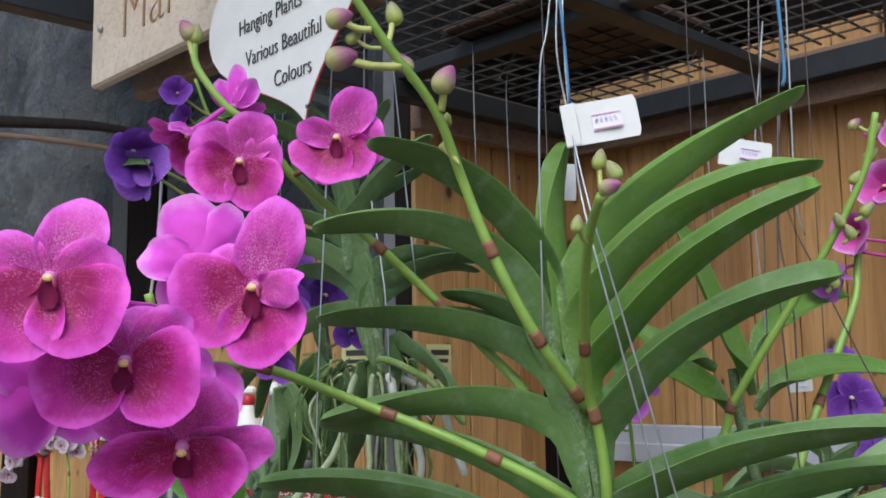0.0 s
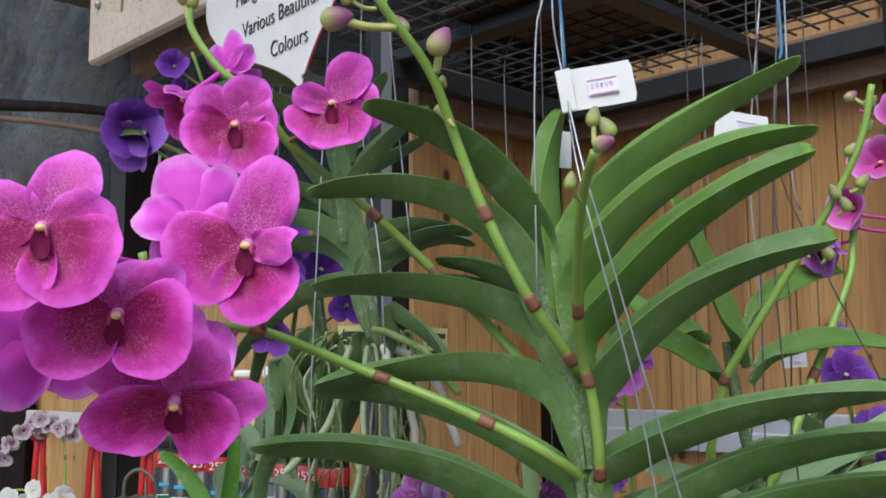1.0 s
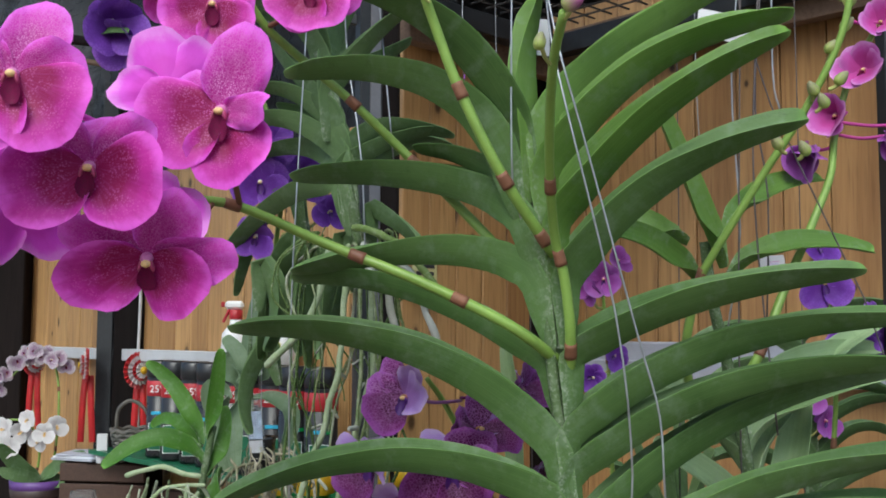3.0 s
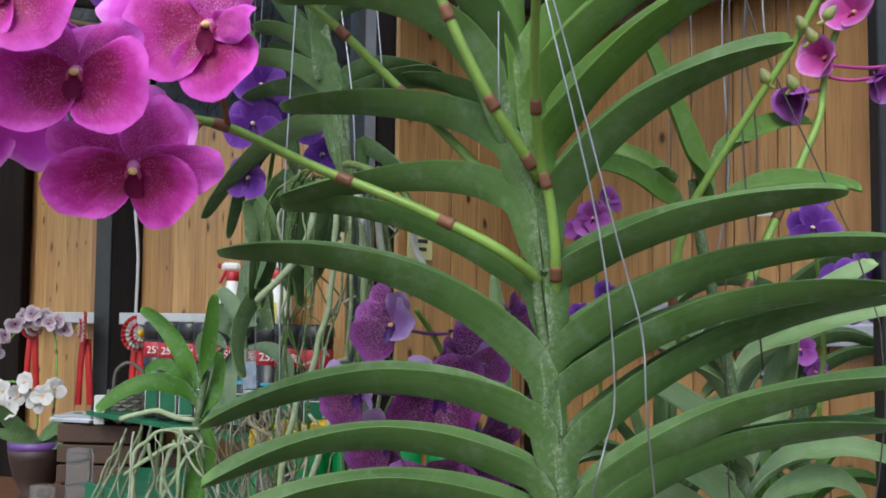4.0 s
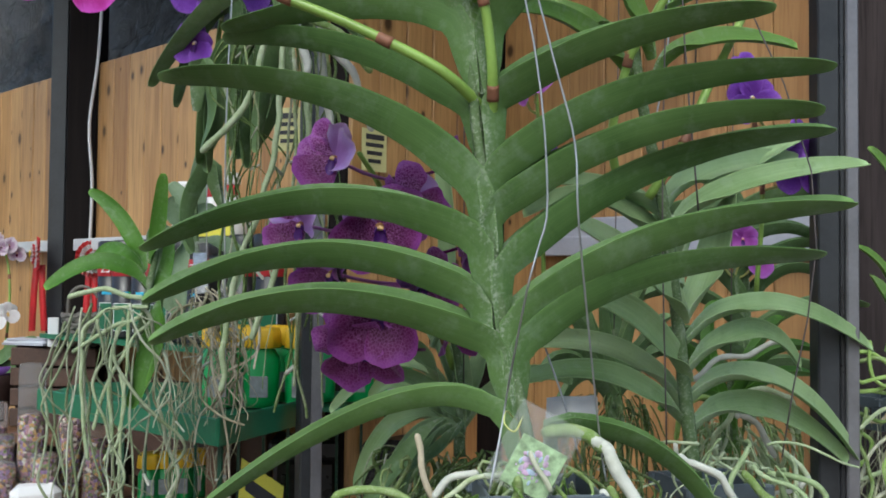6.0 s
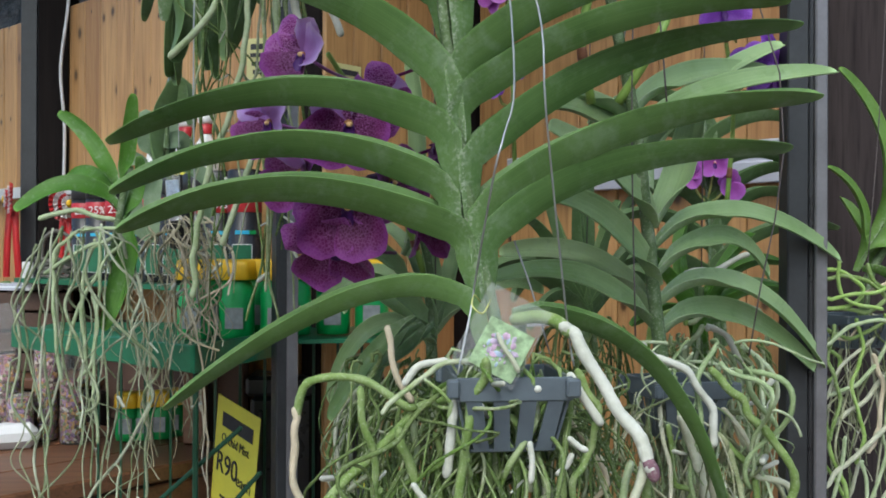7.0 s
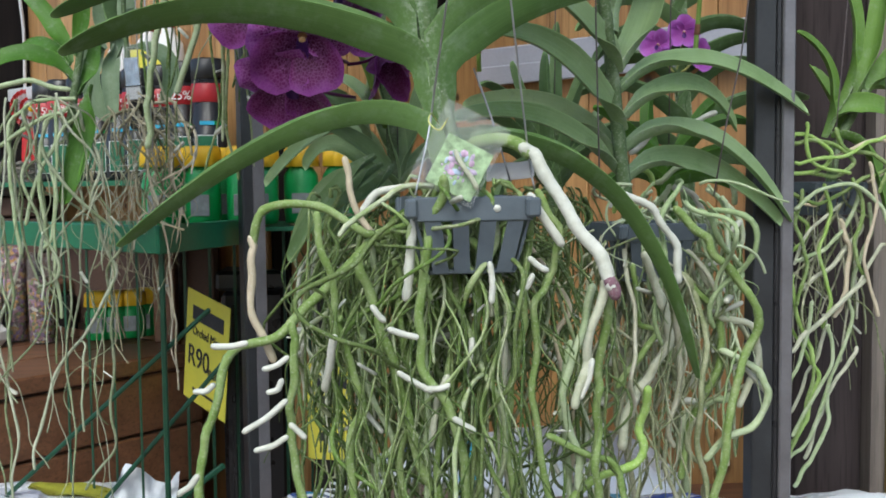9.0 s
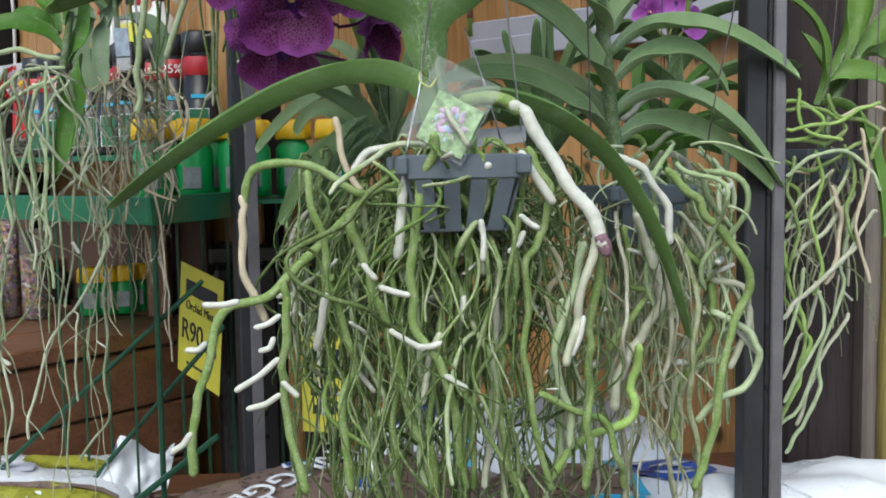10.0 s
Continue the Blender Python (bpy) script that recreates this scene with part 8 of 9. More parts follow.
# hanging grey-green plant beside it
grey = orchid("hanging_orchid", (-0.30, 1.72, 1.50), "hanging orchid with soft grey-green leaves", leaf_blue)
leaf(grey, (-0.337, 1.720, 1.500), (-0.355, 1.710, 1.443), (-0.327, 1.700, 1.374), 0.034, 75, None, 0.05, True)
leaf(grey, (-0.319, 1.720, 1.500), (-0.320, 1.700, 1.442), (-0.312, 1.680, 1.371), 0.03, 75, None, 0.05, True)
leaf(grey, (-0.297, 1.720, 1.491), (-0.232, 1.720, 1.478), (-0.242, 1.720, 1.403), 0.03, 60, None, 0.05, True)
leaf(grey, (-0.333, 1.720, 1.491), (-0.367, 1.730, 1.510), (-0.369, 1.740, 1.465), 0.032, 70, None, 0.05, True)
leaf(grey, (-0.319, 1.720, 1.518), (-0.284, 1.735, 1.548), (-0.279, 1.750, 1.523), 0.034, 60, None, 0.05, True)
leaf(grey, (-0.323, 1.720, 1.518), (-0.321, 1.735, 1.558), (-0.351, 1.750, 1.597), 0.034, 60, None, 0.05, True)
leaf(grey, (-0.323, 1.720, 1.509), (-0.339, 1.720, 1.552), (-0.334, 1.720, 1.566), 0.03, 60, None, 0.05, True)
leaf(grey, (-0.312, 1.720, 1.457), (-0.306, 1.750, 1.556), (-0.297, 1.780, 1.678), 0.04, 75, None, 0.05, True)
stem([(-0.30, 1.72, 1.60), (-0.30, 1.72, 1.54), (-0.295, 1.72, 1.46)], grey, 0.007)
curtain(grey, (-0.285, 1.71, 1.40), 0.055, 64, (0.10, 0.48), 37, (0.0011, 0.0032), 0.7, 0.10, root_tan_mix, 2.2)
wire([(-0.29, 1.72, 2.34), (-0.295, 1.72, 1.9), (-0.30, 1.72, 1.56)], grey)
wire([(-0.27, 1.70, 2.34), (-0.28, 1.70, 1.9), (-0.275, 1.70, 1.42)], grey)
net_pot = thing("net_pot", (-0.277, 1.72, 1.36), "small black plastic net pot holding a root ball", "pot")
lathe("cup", [(0.001, 0), (0.017, 0.001), (0.023, 0.065), (0.026, 0.070), (0.020, 0.066), (0.001, 0.060)], black_plastic, net_pot, (-0.277, 1.72, 1.36), 12)
gtag = thing("plant_tag", (-0.281, 1.70, 1.41), "clear plastic plant label with a faint blue picture", "tag")
part("sleeve", box_mesh((0.026, 0.001, 0.088), pose(-0.281, 1.68, 1.450, 0, -4, 0), 0.0003), clear, gtag)
part("picture", box_mesh((0.022, 0.0012, 0.045), pose(-0.282, 1.682, 1.452, 0, -4, 0), 0.0003), tag_blue, gtag)
part("strip", box_mesh((0.022, 0.0012, 0.020), pose(-0.280, 1.682, 1.417, 0, -4, 0), 0.0003), paper, gtag)

# plant past the steel post
far = orchid("vanda_orchid", (0.806, 1.50, 1.28), "strap-leaved orchid with a mass of bare roots beyond the post", leaf_young)
stem([(0.862, 1.50, 1.40), (0.838, 1.50, 1.36), (0.815, 1.50, 1.315), (0.806, 1.50, 1.255)], far, 0.012)
leaf(far, (0.791, 1.500, 1.331), (0.802, 1.500, 1.424), (0.750, 1.500, 1.490), 0.030, 55, None, 0.05, 0.5)
leaf(far, (0.809, 1.500, 1.373), (0.838, 1.500, 1.513), (0.767, 1.500, 1.642), 0.034, 60, None, 0.05, 0.5)
leaf(far, (0.843, 1.500, 1.387), (0.872, 1.500, 1.470), (0.892, 1.500, 1.640), 0.028, 70, None, 0.05, 0.5)
leaf(far, (0.867, 1.500, 1.397), (0.887, 1.500, 1.423), (0.924, 1.500, 1.479), 0.036, 55, None, 0.05, 0.5)
leaf(far, (0.808, 1.500, 1.343), (0.849, 1.490, 1.376), (0.925, 1.480, 1.344), 0.036, 50, None, 0.05, 0.5)
leaf(far, (0.862, 1.500, 1.392), (0.895, 1.510, 1.407), (0.956, 1.520, 1.395), 0.032, 50, None, 0.05, 0.5)
leaf(far, (0.806, 1.500, 1.329), (0.859, 1.475, 1.283), (0.879, 1.450, 1.127), 0.036, 55, None, 0.05, 0.5)
leaf(far, (0.818, 1.500, 1.338), (0.823, 1.540, 1.389), (0.808, 1.580, 1.447), 0.034, 55, None, 0.05, 0.5)
hanging_basket(0.80, 1.53, 1.262, 0.045, 0.05, "dark slatted orchid basket full of roots beyond the post", 0.8, 20)
curtain(far, (0.79, 1.52, 1.245), 0.055, 26, (0.08, 0.34), 41, (0.0010, 0.0030), 0.8, 0.12, root_pale, 1.6)
root([(0.727, 1.450, 1.319), (0.755, 1.450, 1.325), (0.794, 1.450, 1.313), (0.817, 1.450, 1.289), (0.791, 1.450, 1.271), (0.751, 1.450, 1.275)], 0.0036, root_green, far)
root([(0.725, 1.440, 1.290), (0.759, 1.440, 1.299), (0.803, 1.440, 1.300), (0.837, 1.440, 1.318), (0.863, 1.440, 1.325)], 0.0032, root_bright, far)
root([(0.726, 1.460, 1.248), (0.761, 1.460, 1.232), (0.805, 1.460, 1.242), (0.840, 1.460, 1.267), (0.873, 1.460, 1.278)], 0.0034, root_green, far)
root([(0.741, 1.440, 1.347), (0.740, 1.440, 1.310), (0.764, 1.440, 1.281), (0.805, 1.440, 1.274)], 0.003, root_bright, far)
root([(0.790, 1.450, 1.339), (0.809, 1.450, 1.309), (0.851, 1.450, 1.300), (0.871, 1.450, 1.280), (0.857, 1.450, 1.246)], 0.0036, root_green, far)
root([(0.726, 1.440, 1.223), (0.760, 1.440, 1.251), (0.812, 1.440, 1.255), (0.848, 1.440, 1.231), (0.866, 1.440, 1.202)], 0.0034, root_sage, far)
root([(0.817, 1.450, 1.264), (0.835, 1.450, 1.221), (0.819, 1.450, 1.171), (0.837, 1.450, 1.119)], 0.0034, root_green, far)
root([(0.778, 1.460, 1.256), (0.788, 1.460, 1.205), (0.771, 1.460, 1.154), (0.790, 1.460, 1.094), (0.780, 1.460, 1.042)], 0.0032, root_bright, far)
root([(0.838, 1.440, 1.288), (0.848, 1.440, 1.221), (0.832, 1.440, 1.146), (0.856, 1.440, 1.060)], 0.003, root_tan, far)
root([(0.739, 1.450, 1.248), (0.731, 1.450, 1.198), (0.747, 1.450, 1.138), (0.732, 1.450, 1.079)], 0.0032, root_green, far)
root([(0.725, 1.450, 1.330), (0.755, 1.450, 1.327), (0.781, 1.450, 1.305), (0.761, 1.450, 1.279), (0.723, 1.450, 1.274)], 0.0034, root_bright, far)
root([(0.833, 1.462, 1.251), (0.824, 1.462, 1.212), (0.799, 1.462, 1.178), (0.774, 1.462, 1.158), (0.741, 1.462, 1.147)], 0.0036, root_sage, far)
root([(0.843, 1.474, 1.196), (0.826, 1.474, 1.162), (0.790, 1.474, 1.128), (0.752, 1.474, 1.101)], 0.004, root_grey, far)
root([(0.862, 1.486, 1.226), (0.863, 1.486, 1.176), (0.843, 1.486, 1.126), (0.833, 1.486, 1.085)], 0.0034, root_sage, far)
root([(0.840, 1.450, 1.116), (0.795, 1.450, 1.075), (0.755, 1.450, 1.039), (0.724, 1.450, 1.012)], 0.004, root_grey, far)
root([(0.806, 1.462, 1.202), (0.817, 1.462, 1.158), (0.813, 1.462, 1.093), (0.801, 1.462, 1.059)], 0.0042, root_tan, far)
root([(0.824, 1.474, 1.082), (0.830, 1.474, 1.046), (0.803, 1.474, 0.976), (0.788, 1.474, 0.926), (0.763, 1.474, 0.865), (0.735, 1.474, 0.835)], 0.0032, root_sage, far)
root([(0.792, 1.486, 1.056), (0.790, 1.486, 1.005), (0.767, 1.486, 0.965), (0.742, 1.486, 0.909)], 0.003, root_grey, far)
root([(0.782, 1.450, 1.046), (0.791, 1.450, 1.011), (0.779, 1.450, 0.971), (0.756, 1.450, 0.927), (0.729, 1.450, 0.882)], 0.003, root_sage, far)
root([(0.731, 1.462, 1.120), (0.742, 1.462, 1.050), (0.761, 1.462, 1.004), (0.771, 1.462, 0.964), (0.757, 1.462, 0.909), (0.729, 1.462, 0.864)], 0.0036, root_bright, far)
root([(0.793, 1.474, 0.936), (0.794, 1.474, 0.890), (0.769, 1.474, 0.834), (0.743, 1.474, 0.799)], 0.0036, root_sage, far)
root([(0.737, 1.486, 1.042), (0.761, 1.486, 1.006), (0.773, 1.486, 0.982)], 0.0028, root_bright, far)
root([(0.761, 1.450, 0.981), (0.746, 1.450, 0.912), (0.724, 1.450, 0.847)], 0.003, root_green, far)
root([(0.883, 1.462, 1.319), (0.852, 1.462, 1.322), (0.822, 1.462, 1.312), (0.792, 1.462, 1.300)], 0.003, root_tan, far)
root([(0.890, 1.474, 1.290), (0.875, 1.474, 1.273), (0.855, 1.474, 1.261)], 0.0028, root_tan, far)
root([(0.745, 1.486, 1.213), (0.763, 1.486, 1.197), (0.761, 1.486, 1.177), (0.743, 1.486, 1.158)], 0.0034, root_bright, far)
root([(0.867, 1.450, 1.167), (0.850, 1.450, 1.143), (0.827, 1.450, 1.109)], 0.003, root_grey, far)
root([(0.803, 1.462, 1.227), (0.778, 1.462, 1.208), (0.753, 1.462, 1.184), (0.733, 1.462, 1.140)], 0.0028, root_grey, far)
root([(0.788, 1.474, 1.247), (0.773, 1.474, 1.227), (0.755, 1.474, 1.228)], 0.0026, root_tan, far)
root([(0.845, 1.486, 1.004), (0.824, 1.486, 0.973), (0.804, 1.486, 0.938), (0.784, 1.486, 0.887), (0.764, 1.486, 0.836)], 0.0034, root_grey, far)
root([(0.756, 1.450, 1.081), (0.750, 1.450, 1.032), (0.732, 1.450, 0.982), (0.723, 1.450, 0.953)], 0.0032, root_sage, far)
wire([(0.86, 1.5, 2.34), (0.83, 1.48, 1.7), (0.79, 1.46, 1.28)], far, 0.0009, wire_dark)
wire([(0.86, 1.5, 2.34), (0.88, 1.48, 1.7), (0.87, 1.46, 1.28)], far, 0.0009, wire_dark)

# plant at the side wall, between the others
mid = orchid("vanda_orchid", (0.62, 1.62, 1.20), "strap-leaved orchid with violet flowers at the side wall", leaf_deep)
r3 = random.Random(17)
stem([(0.60, 1.62, 1.60), (0.61, 1.62, 1.40), (0.62, 1.62, 1.20)], mid, 0.010)
for k in range(14):
    z = 1.26 + 0.026 * k
    sgn = 1 if k % 2 else -1
    b = Vector((0.62 - 0.05 * (z - 1.2), 1.62, z))
    ln = r3.uniform(0.13, 0.21)
    tip = b + Vector((sgn * ln, r3.uniform(-0.06, 0.06), r3.uniform(-0.04, 0.06)))
    leaf(mid, b, (b + tip) / 2 + Vector((0, 0, r3.uniform(0.03, 0.05))), tip, 0.034, r3.uniform(45, 60))
curtain(mid, (0.61, 1.60, 1.20), 0.08, 60, (0.16, 0.42), 47, (0.0018, 0.0036), 0.8, 0.25)
for k, (p, f, s) in enumerate((((0.607, 1.60, 1.505), (-0.3, -1, 0), 0.06), ((0.63, 1.60, 1.47), (0.4, -1, -0.1), 0.06), ((0.565, 1.60, 1.485), (-0.6, -1, 0), 0.055))):
    flower(mid, kit_violet, p, f, s * 0.9, 10 * k, 80 + k, 10, "small violet-pink flower")
    pedicel(mid, p, (0.60, 1.62, 1.44), 0.002)

# bright young plant between the side wall and the post
next_plant = orchid("young_orchid", (0.506, 1.36, 1.215), "young orchid with bright narrow leaves and white roots", leaf_fresh)
stem([(0.508, 1.36, 1.31), (0.507, 1.36, 1.27), (0.506, 1.36, 1.215)], next_plant, 0.008)
leaf(next_plant, (0.506, 1.360, 1.264), (0.552, 1.345, 1.335), (0.613, 1.330, 1.343), 0.03, 50)
leaf(next_plant, (0.510, 1.360, 1.264), (0.565, 1.360, 1.303), (0.623, 1.360, 1.307), 0.028, 50)
leaf(next_plant, (0.506, 1.360, 1.264), (0.549, 1.380, 1.339), (0.596, 1.400, 1.385), 0.03, 60)
leaf(next_plant, (0.502, 1.360, 1.264), (0.459, 1.370, 1.332), (0.407, 1.380, 1.369), 0.032, 55)
leaf(next_plant, (0.502, 1.360, 1.264), (0.489, 1.390, 1.346), (0.506, 1.420, 1.407), 0.032, 70)
leaf(next_plant, (0.506, 1.360, 1.256), (0.545, 1.350, 1.273), (0.603, 1.340, 1.253), 0.03, 50)
leaf(next_plant, (0.502, 1.360, 1.256), (0.464, 1.360, 1.279), (0.409, 1.360, 1.256), 0.03, 50)
root([(0.443, 1.310, 1.304), (0.471, 1.310, 1.329), (0.509, 1.310, 1.337), (0.552, 1.310, 1.352)], 0.0042, root_white, next_plant)
root([(0.478, 1.310, 1.264), (0.508, 1.310, 1.286), (0.546, 1.310, 1.290), (0.576, 1.310, 1.272), (0.583, 1.310, 1.235)], 0.0042, root_sage, next_plant)
root([(0.471, 1.310, 1.264), (0.456, 1.310, 1.279), (0.426, 1.310, 1.264), (0.419, 1.310, 1.227)], 0.004, root_bright, next_plant)
root([(0.501, 1.310, 1.257), (0.531, 1.310, 1.242), (0.546, 1.310, 1.206)], 0.0045, root_white, next_plant)
root([(0.493, 1.310, 1.257), (0.471, 1.310, 1.227), (0.478, 1.310, 1.183)], 0.0042, root_sage, next_plant)
wire([(0.51, 1.36, 2.34), (0.512, 1.36, 1.8), (0.508, 1.36, 1.30)], next_plant, 0.0009, wire_dark)
curtain(next_plant, (0.50, 1.36, 1.225), 0.05, 26, (0.12, 0.36), 51, (0.0014, 0.0040), 0.9, 0.4, root_sage)

# dark-leaved plant low against the side wall
wall_plant = orchid("vanda_orchid", (0.379, 1.52, 1.24), "dark strap-leaved orchid hanging against the pine wall", leaf_deep)
stem([(0.380, 1.52, 1.36), (0.380, 1.52, 1.30), (0.379, 1.52, 1.24)], wall_plant, 0.010)
leaf(wall_plant, (0.379, 1.520, 1.255), (0.317, 1.510, 1.379), (0.265, 1.500, 1.412), 0.034, 55)
leaf(wall_plant, (0.379, 1.520, 1.255), (0.307, 1.500, 1.353), (0.245, 1.480, 1.356), 0.034, 55)
leaf(wall_plant, (0.379, 1.520, 1.255), (0.305, 1.490, 1.319), (0.259, 1.460, 1.285), 0.034, 55)
leaf(wall_plant, (0.379, 1.520, 1.255), (0.343, 1.535, 1.372), (0.319, 1.550, 1.451), 0.034, 55)
leaf(wall_plant, (0.379, 1.520, 1.255), (0.364, 1.510, 1.379), (0.363, 1.500, 1.462), 0.034, 55)
leaf(wall_plant, (0.379, 1.520, 1.255), (0.403, 1.510, 1.370), (0.427, 1.500, 1.436), 0.034, 55)
leaf(wall_plant, (0.379, 1.520, 1.255), (0.435, 1.535, 1.346), (0.478, 1.550, 1.381), 0.032, 55)
leaf(wall_plant, (0.379, 1.520, 1.255), (0.438, 1.510, 1.323), (0.470, 1.500, 1.309), 0.032, 55)
leaf(wall_plant, (0.379, 1.520, 1.255), (0.330, 1.485, 1.294), (0.282, 1.450, 1.244), 0.03, 55)
leaf(wall_plant, (0.379, 1.520, 1.255), (0.303, 1.535, 1.338), (0.226, 1.550, 1.322), 0.034, 55)
leaf(wall_plant, (0.379, 1.520, 1.255), (0.387, 1.540, 1.398), (0.392, 1.560, 1.513), 0.034, 55)
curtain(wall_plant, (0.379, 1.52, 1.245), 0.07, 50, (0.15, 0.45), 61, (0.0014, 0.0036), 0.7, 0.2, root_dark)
wire([(0.387, 1.52, 2.34), (0.385, 1.52, 1.8), (0.380, 1.52, 1.36)], wall_plant, 0.0009, wire_dark)

# violet orchids further back
viol = orchid("vanda_orchid", (-0.34, 1.30, 1.75), "violet-flowered orchid hanging behind the others", leaf_deep)
for k, (p, f, s) in enumerate((((-0.361, 1.15, 1.966), (0.5, -0.8, -0.3), 0.085), ((-0.345, 1.16, 1.945), (-0.5, -0.8, -0.4), 0.075), ((-0.337, 1.25, 2.065), (0.2, -1, 0.1), 0.05), ((-0.325, 1.26, 2.035), (-0.6, -0.8, 0), 0.045),
                               ((-0.203, 1.25, 1.793), (0.1, -1, -0.1), 0.075), ((-0.207, 1.25, 1.725), (-0.3, -1, -0.4), 0.06), ((-0.195, 1.26, 1.845), (0.3, -1, 0), 0.07), ((-0.150, 1.27, 1.805), (0.5, -1, 0), 0.07), ((-0.118, 1.28, 1.76), (0.5, -1, 0), 0.05))):
    flower(viol, kit_blue, p, f, s, 17 * k % 30 - 10, 90 + k, 38 if k < 4 else 14, "violet flower with darker netting")
    pedicel(viol, p, (-0.27 if k < 4 else -0.18, 1.28, p[2] - 0.03), 0.002)
spike([(-0.20, 1.32, 1.62), (-0.19, 1.30, 1.72), (-0.18, 1.28, 1.82), (-0.22, 1.28, 1.93), (-0.29, 1.27, 2.02), (-0.32, 1.27, 2.09)], viol, 0.0035)
leaf(viol, (-0.34, 1.30, 2.02), (-0.28, 1.28, 2.045), (-0.20, 1.26, 2.04), 0.03, 30, None, 0.05, True)
leaf(viol, (-0.26, 1.30, 2.00), (-0.17, 1.28, 2.02), (-0.10, 1.26, 1.96), 0.04, 50, None, 0.05, True)
leaf(viol, (-0.39, 1.15, 1.945), (-0.36, 1.14, 1.952), (-0.335, 1.13, 1.948), 0.016, 40, None, 0.05, True)
vr = orchid("vanda_orchid", (0.55, 1.30, 1.45), "violet-flowered orchid near the steel post", leaf_pale)
for k, (p, f, s) in enumerate((((0.500, 1.25, 1.668), (-0.1, -1, 0), 0.066), ((0.505, 1.28, 1.715), (0.2, -0.8, 0.5), 0.05), ((0.540, 1.26, 1.60), (-0.4, -1, 0.2), 0.065), ((0.572, 1.27, 1.585), (0.3, -1, -0.2), 0.075), ((0.575, 1.28, 1.630), (0.5, -0.8, 0.3), 0.04))):
    flower(vr, kit_blue, p, f, s, 13 * k % 30 - 10, 110 + k, 4, "violet flower with darker netting")
    pedicel(vr, p, (0.535, 1.30, p[2] - 0.03), 0.002)
spike([(0.53, 1.32, 1.42), (0.535, 1.31, 1.55), (0.52, 1.30, 1.65), (0.51, 1.29, 1.73)], vr, 0.0035)
pinkish = orchid("vanda_orchid", (0.215, 1.20, 1.60), "small deep pink flowers behind the leaves", leaf_deep)
for k, (p, f, s) in enumerate((((0.210, 1.15, 1.668), (-0.4, -1, -0.2), 0.06), ((0.228, 1.16, 1.690), (0.5, -0.9, 0.3), 0.05), ((0.196, 1.16, 1.655), (-0.8, -0.8, -0.3), 0.045), ((0.225, 1.17, 1.58), (0.4, -1, 0), 0.05), ((0.20, 1.17, 1.555), (-0.3, -1, 0), 0.045))):
    flower(pinkish, kit_violet if k < 3 else kit_blue, p, f, s * 0.72, 20 * k, 130 + k, 14, "small deep pink flower")
    pedicel(pinkish, p, (0.215, 1.20, p[2] - 0.02), 0.0018)
spike([(0.23, 1.22, 1.40), (0.225, 1.21, 1.55), (0.215, 1.20, 1.68)], pinkish, 0.003)

# moth orchids in the pot
moth = orchid("moth_orchid", (-1.133, 2.95, 1.15), "moth orchid with white and spotted flowers on arched stems", leaf_deep)
spike([(-1.10, 2.95, 1.16), (-1.088, 2.96, 1.33), (-1.10, 2.98, 1.46), (-1.13, 3.0, 1.515), (-1.19, 3.0, 1.525), (-1.25, 3.0, 1.465)], moth, 0.004)
spike([(-1.15, 2.95, 1.16), (-1.135, 2.95, 1.25), (-1.15, 2.94, 1.32), (-1.20, 2.94, 1.35), (-1.27, 2.94, 1.34)], moth, 0.004)
for k in range(13):
    u = k / 12
    p = (-1.07 - 0.20 * u, 2.96 - 0.01 * (k % 3), 1.505 + 0.05 * math.sin(2.6 * u) - 0.095 * u * u + 0.014 * (k % 2))
    flower(moth, kit_spotted, p, (0.5 - 0.4 * (k % 4), -1, -0.1 + 0.2 * (k % 2)), 0.048, 20 * k, 150 + k, 10, "white flower spotted purple")
for k in range(9):
    u = k / 8
    p = (-1.08 - 0.20 * u, 2.93 - 0.02 * (k % 2), 1.335 + 0.02 * math.sin(5 * u) - 0.03 * (k % 3))
    flower(moth, kit_white, p, (0.5 - 0.35 * (k % 4), -1, 0.1 * (k % 2)), 0.062, 15 * k, 170 + k, 8, "white flower")
leaf(moth, (-1.13, 2.95, 1.165), (-1.06, 2.92, 1.225), (-0.975, 2.88, 1.255), 0.055, 40, None, 0.05, True)
leaf(moth, (-1.13, 2.95, 1.165), (-1.18, 2.92, 1.22), (-1.225, 2.88, 1.285), 0.05, 60, None, 0.05, True)
leaf(moth, (-1.13, 2.95, 1.165), (-1.16, 2.91, 1.19), (-1.22, 2.88, 1.21), 0.045, 50, None, 0.05, True)
leaf(moth, (-1.13, 2.95, 1.165), (-1.05, 2.91, 1.18), (-0.99, 2.88, 1.185), 0.05, 45, None, 0.05, True)

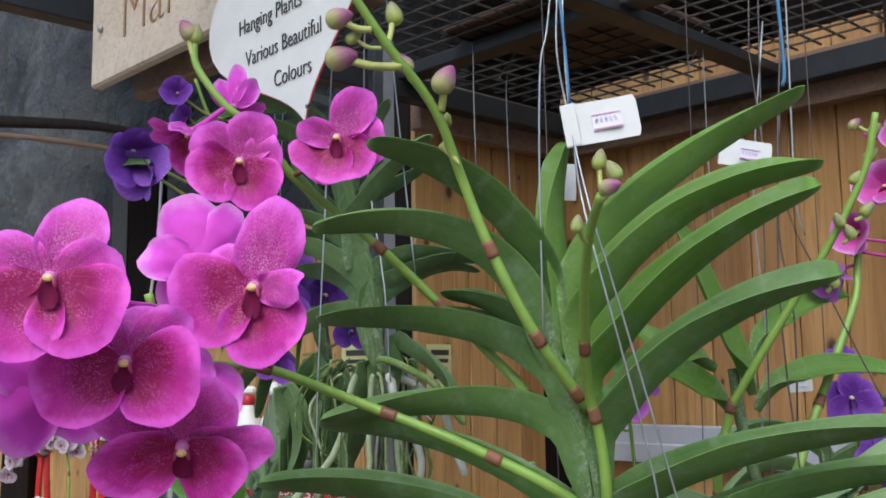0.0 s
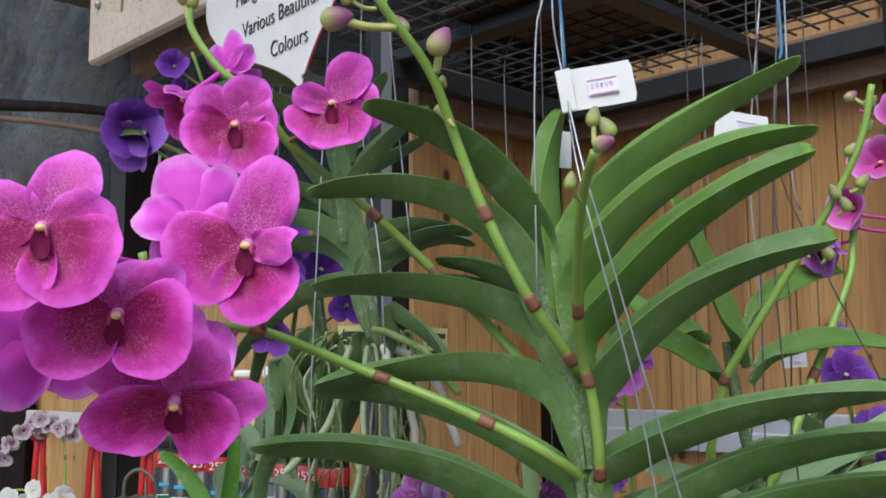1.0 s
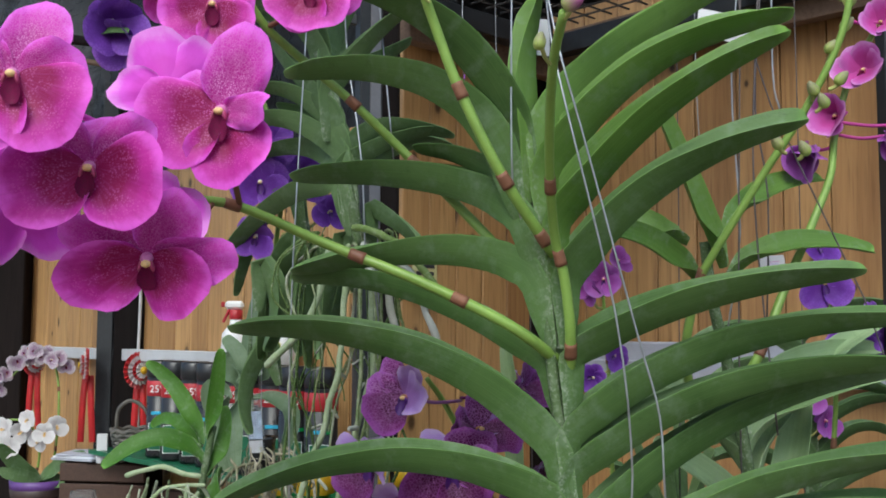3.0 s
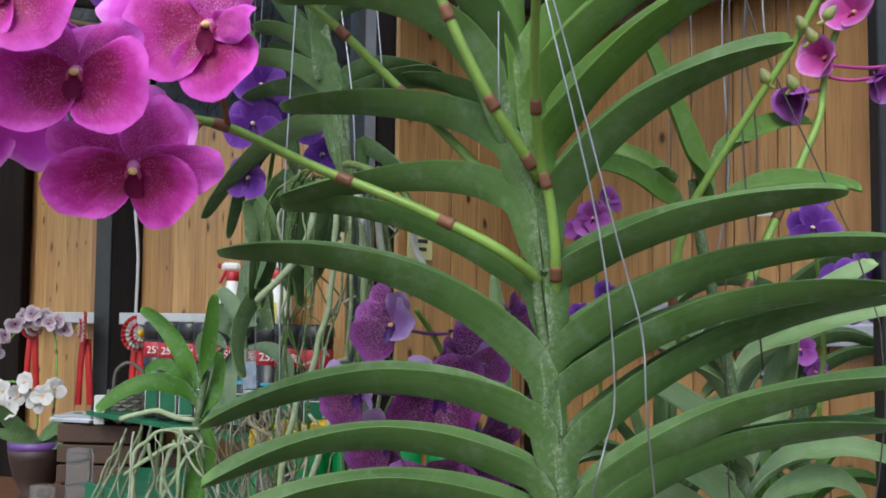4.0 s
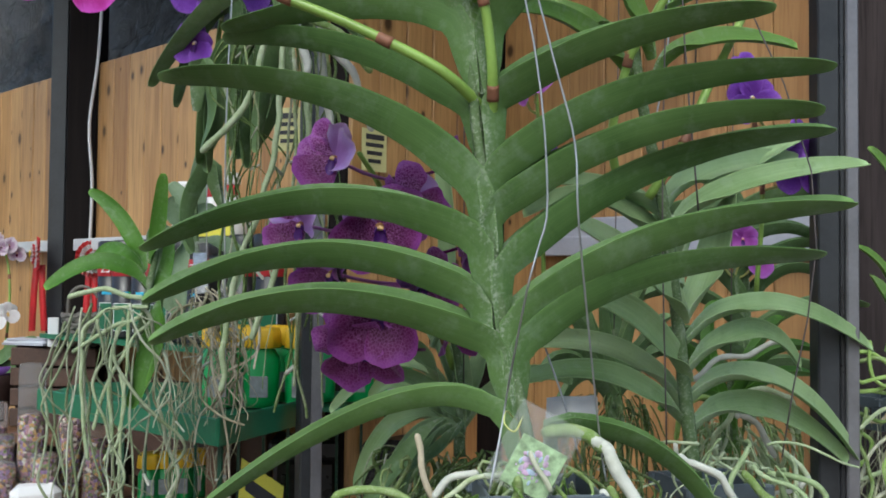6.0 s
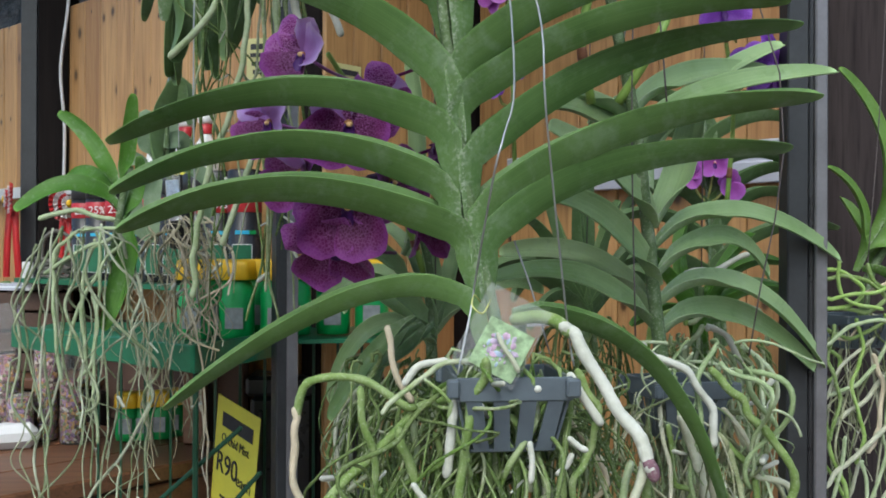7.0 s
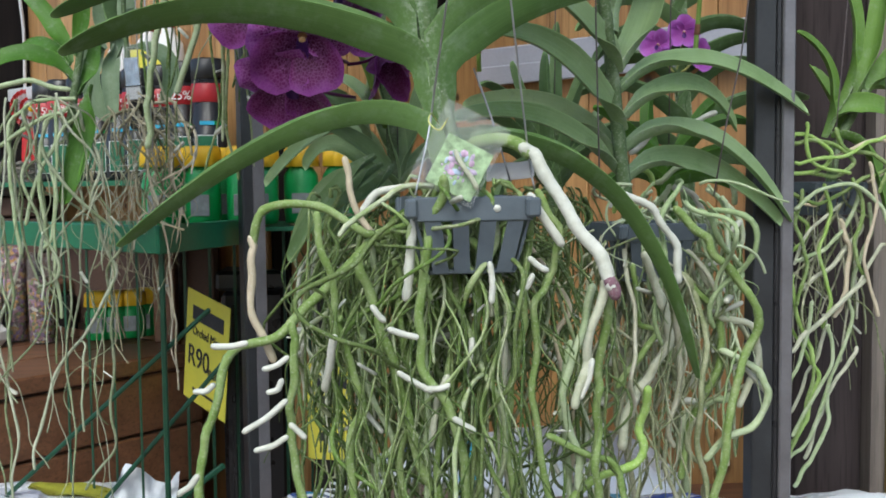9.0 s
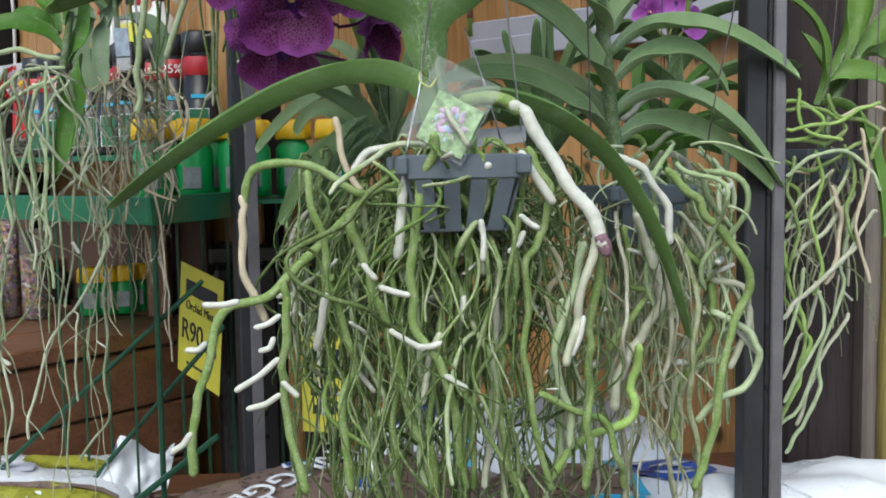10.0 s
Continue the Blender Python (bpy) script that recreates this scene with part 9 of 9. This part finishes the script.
# spare wires hung on the rack
hooks = thing("hanging_wires", (0.05, 1.5, 2.30), "bent galvanised wires and hooks hung empty from the mesh", "wire")
for pts, mt in (([(0.064, 1.90, 2.35), (0.064, 1.90, 2.22), (0.066, 1.90, 2.10)], wire_metal), ([(0.150, 1.95, 2.35), (0.132, 1.95, 2.29), (0.131, 1.95, 2.20), (0.135, 1.95, 2.02)], wire_metal),
                ([(0.155, 1.95, 2.35), (0.118, 1.94, 2.292), (0.124, 1.94, 2.288)], wire_metal), ([(0.50, 1.85, 2.35), (0.50, 1.85, 2.10), (0.505, 1.85, 1.95)], wire_metal),
                ([(0.50, 1.86, 2.33), (0.475, 1.86, 2.285), (0.482, 1.86, 2.28)], wire_metal), ([(0.385, 1.10, 2.34), (0.386, 1.10, 2.1), (0.372, 1.09, 1.95), (0.362, 1.08, 1.75), (0.375, 1.06, 1.5)], wire_dark),
                ([(0.392, 1.10, 2.34), (0.394, 1.10, 2.1), (0.392, 1.10, 1.9), (0.400, 1.10, 1.85)], wire_metal), ([(0.370, 1.11, 2.1), (0.352, 1.12, 1.9), (0.358, 1.12, 1.72), (0.34, 1.12, 1.6)], wire_metal),
                ([(0.384, 1.11, 2.0), (0.378, 1.12, 1.86), (0.39, 1.12, 1.76), (0.385, 1.12, 1.6)], wire_dark), ([(0.068, 1.90, 2.10), (0.0675, 1.90, 2.06)], purple_ink)):
    tube("wire", pts, 0.0011, mt, hooks, "", 5, 4)
tube("wire", [(0.378, 1.10, 2.40), (0.382, 1.10, 2.2), (0.388, 1.10, 2.05), (0.385, 1.10, 2.02)], 0.0020, wire_blue, hooks, "blue plastic tie")


# ---- wall boards, last ----
def cladding(wall, a, b, z0, z1, width, seed):
    """Upright tongue-and-groove boards, each an object, with small gaps and uneven faces."""
    r = random.Random(seed)
    d = (b - a).normalized()
    nrm = Vector((-d.y, d.x))
    if nrm.y < 0:
        nrm = -nrm
    turn = math.atan2(d.y, d.x)
    shared = bpy.data.meshes.new("plank")
    bm = box_mesh((width - 0.003, 0.014, z1 - z0), Matrix.Identity(4), 0.0025)
    bm.to_mesh(shared)
    bm.free()
    shared.materials.append(pine)
    n = int((b - a).length / width)
    for k in range(n):
        p = a + d * (width * (k + 0.5)) + nrm * (0.008 + r.uniform(-0.0015, 0.0015))
        ob = new("plank", shared)
        ob.parent = wall
        ob.matrix_basis = Matrix.Translation((p.x, p.y, (z0 + z1) / 2)) @ Matrix.Rotation(turn, 4, "Z")


cladding(wall_short, EDGE, CORNER, 0.02, 2.36, 0.085, 1)
cladding(wall_right, CORNER, W2_END, 0.02, 2.43, 0.105, 2)
cladding(wall_back, W3_END, EDGE, 0.02, 2.09, 0.09, 3)
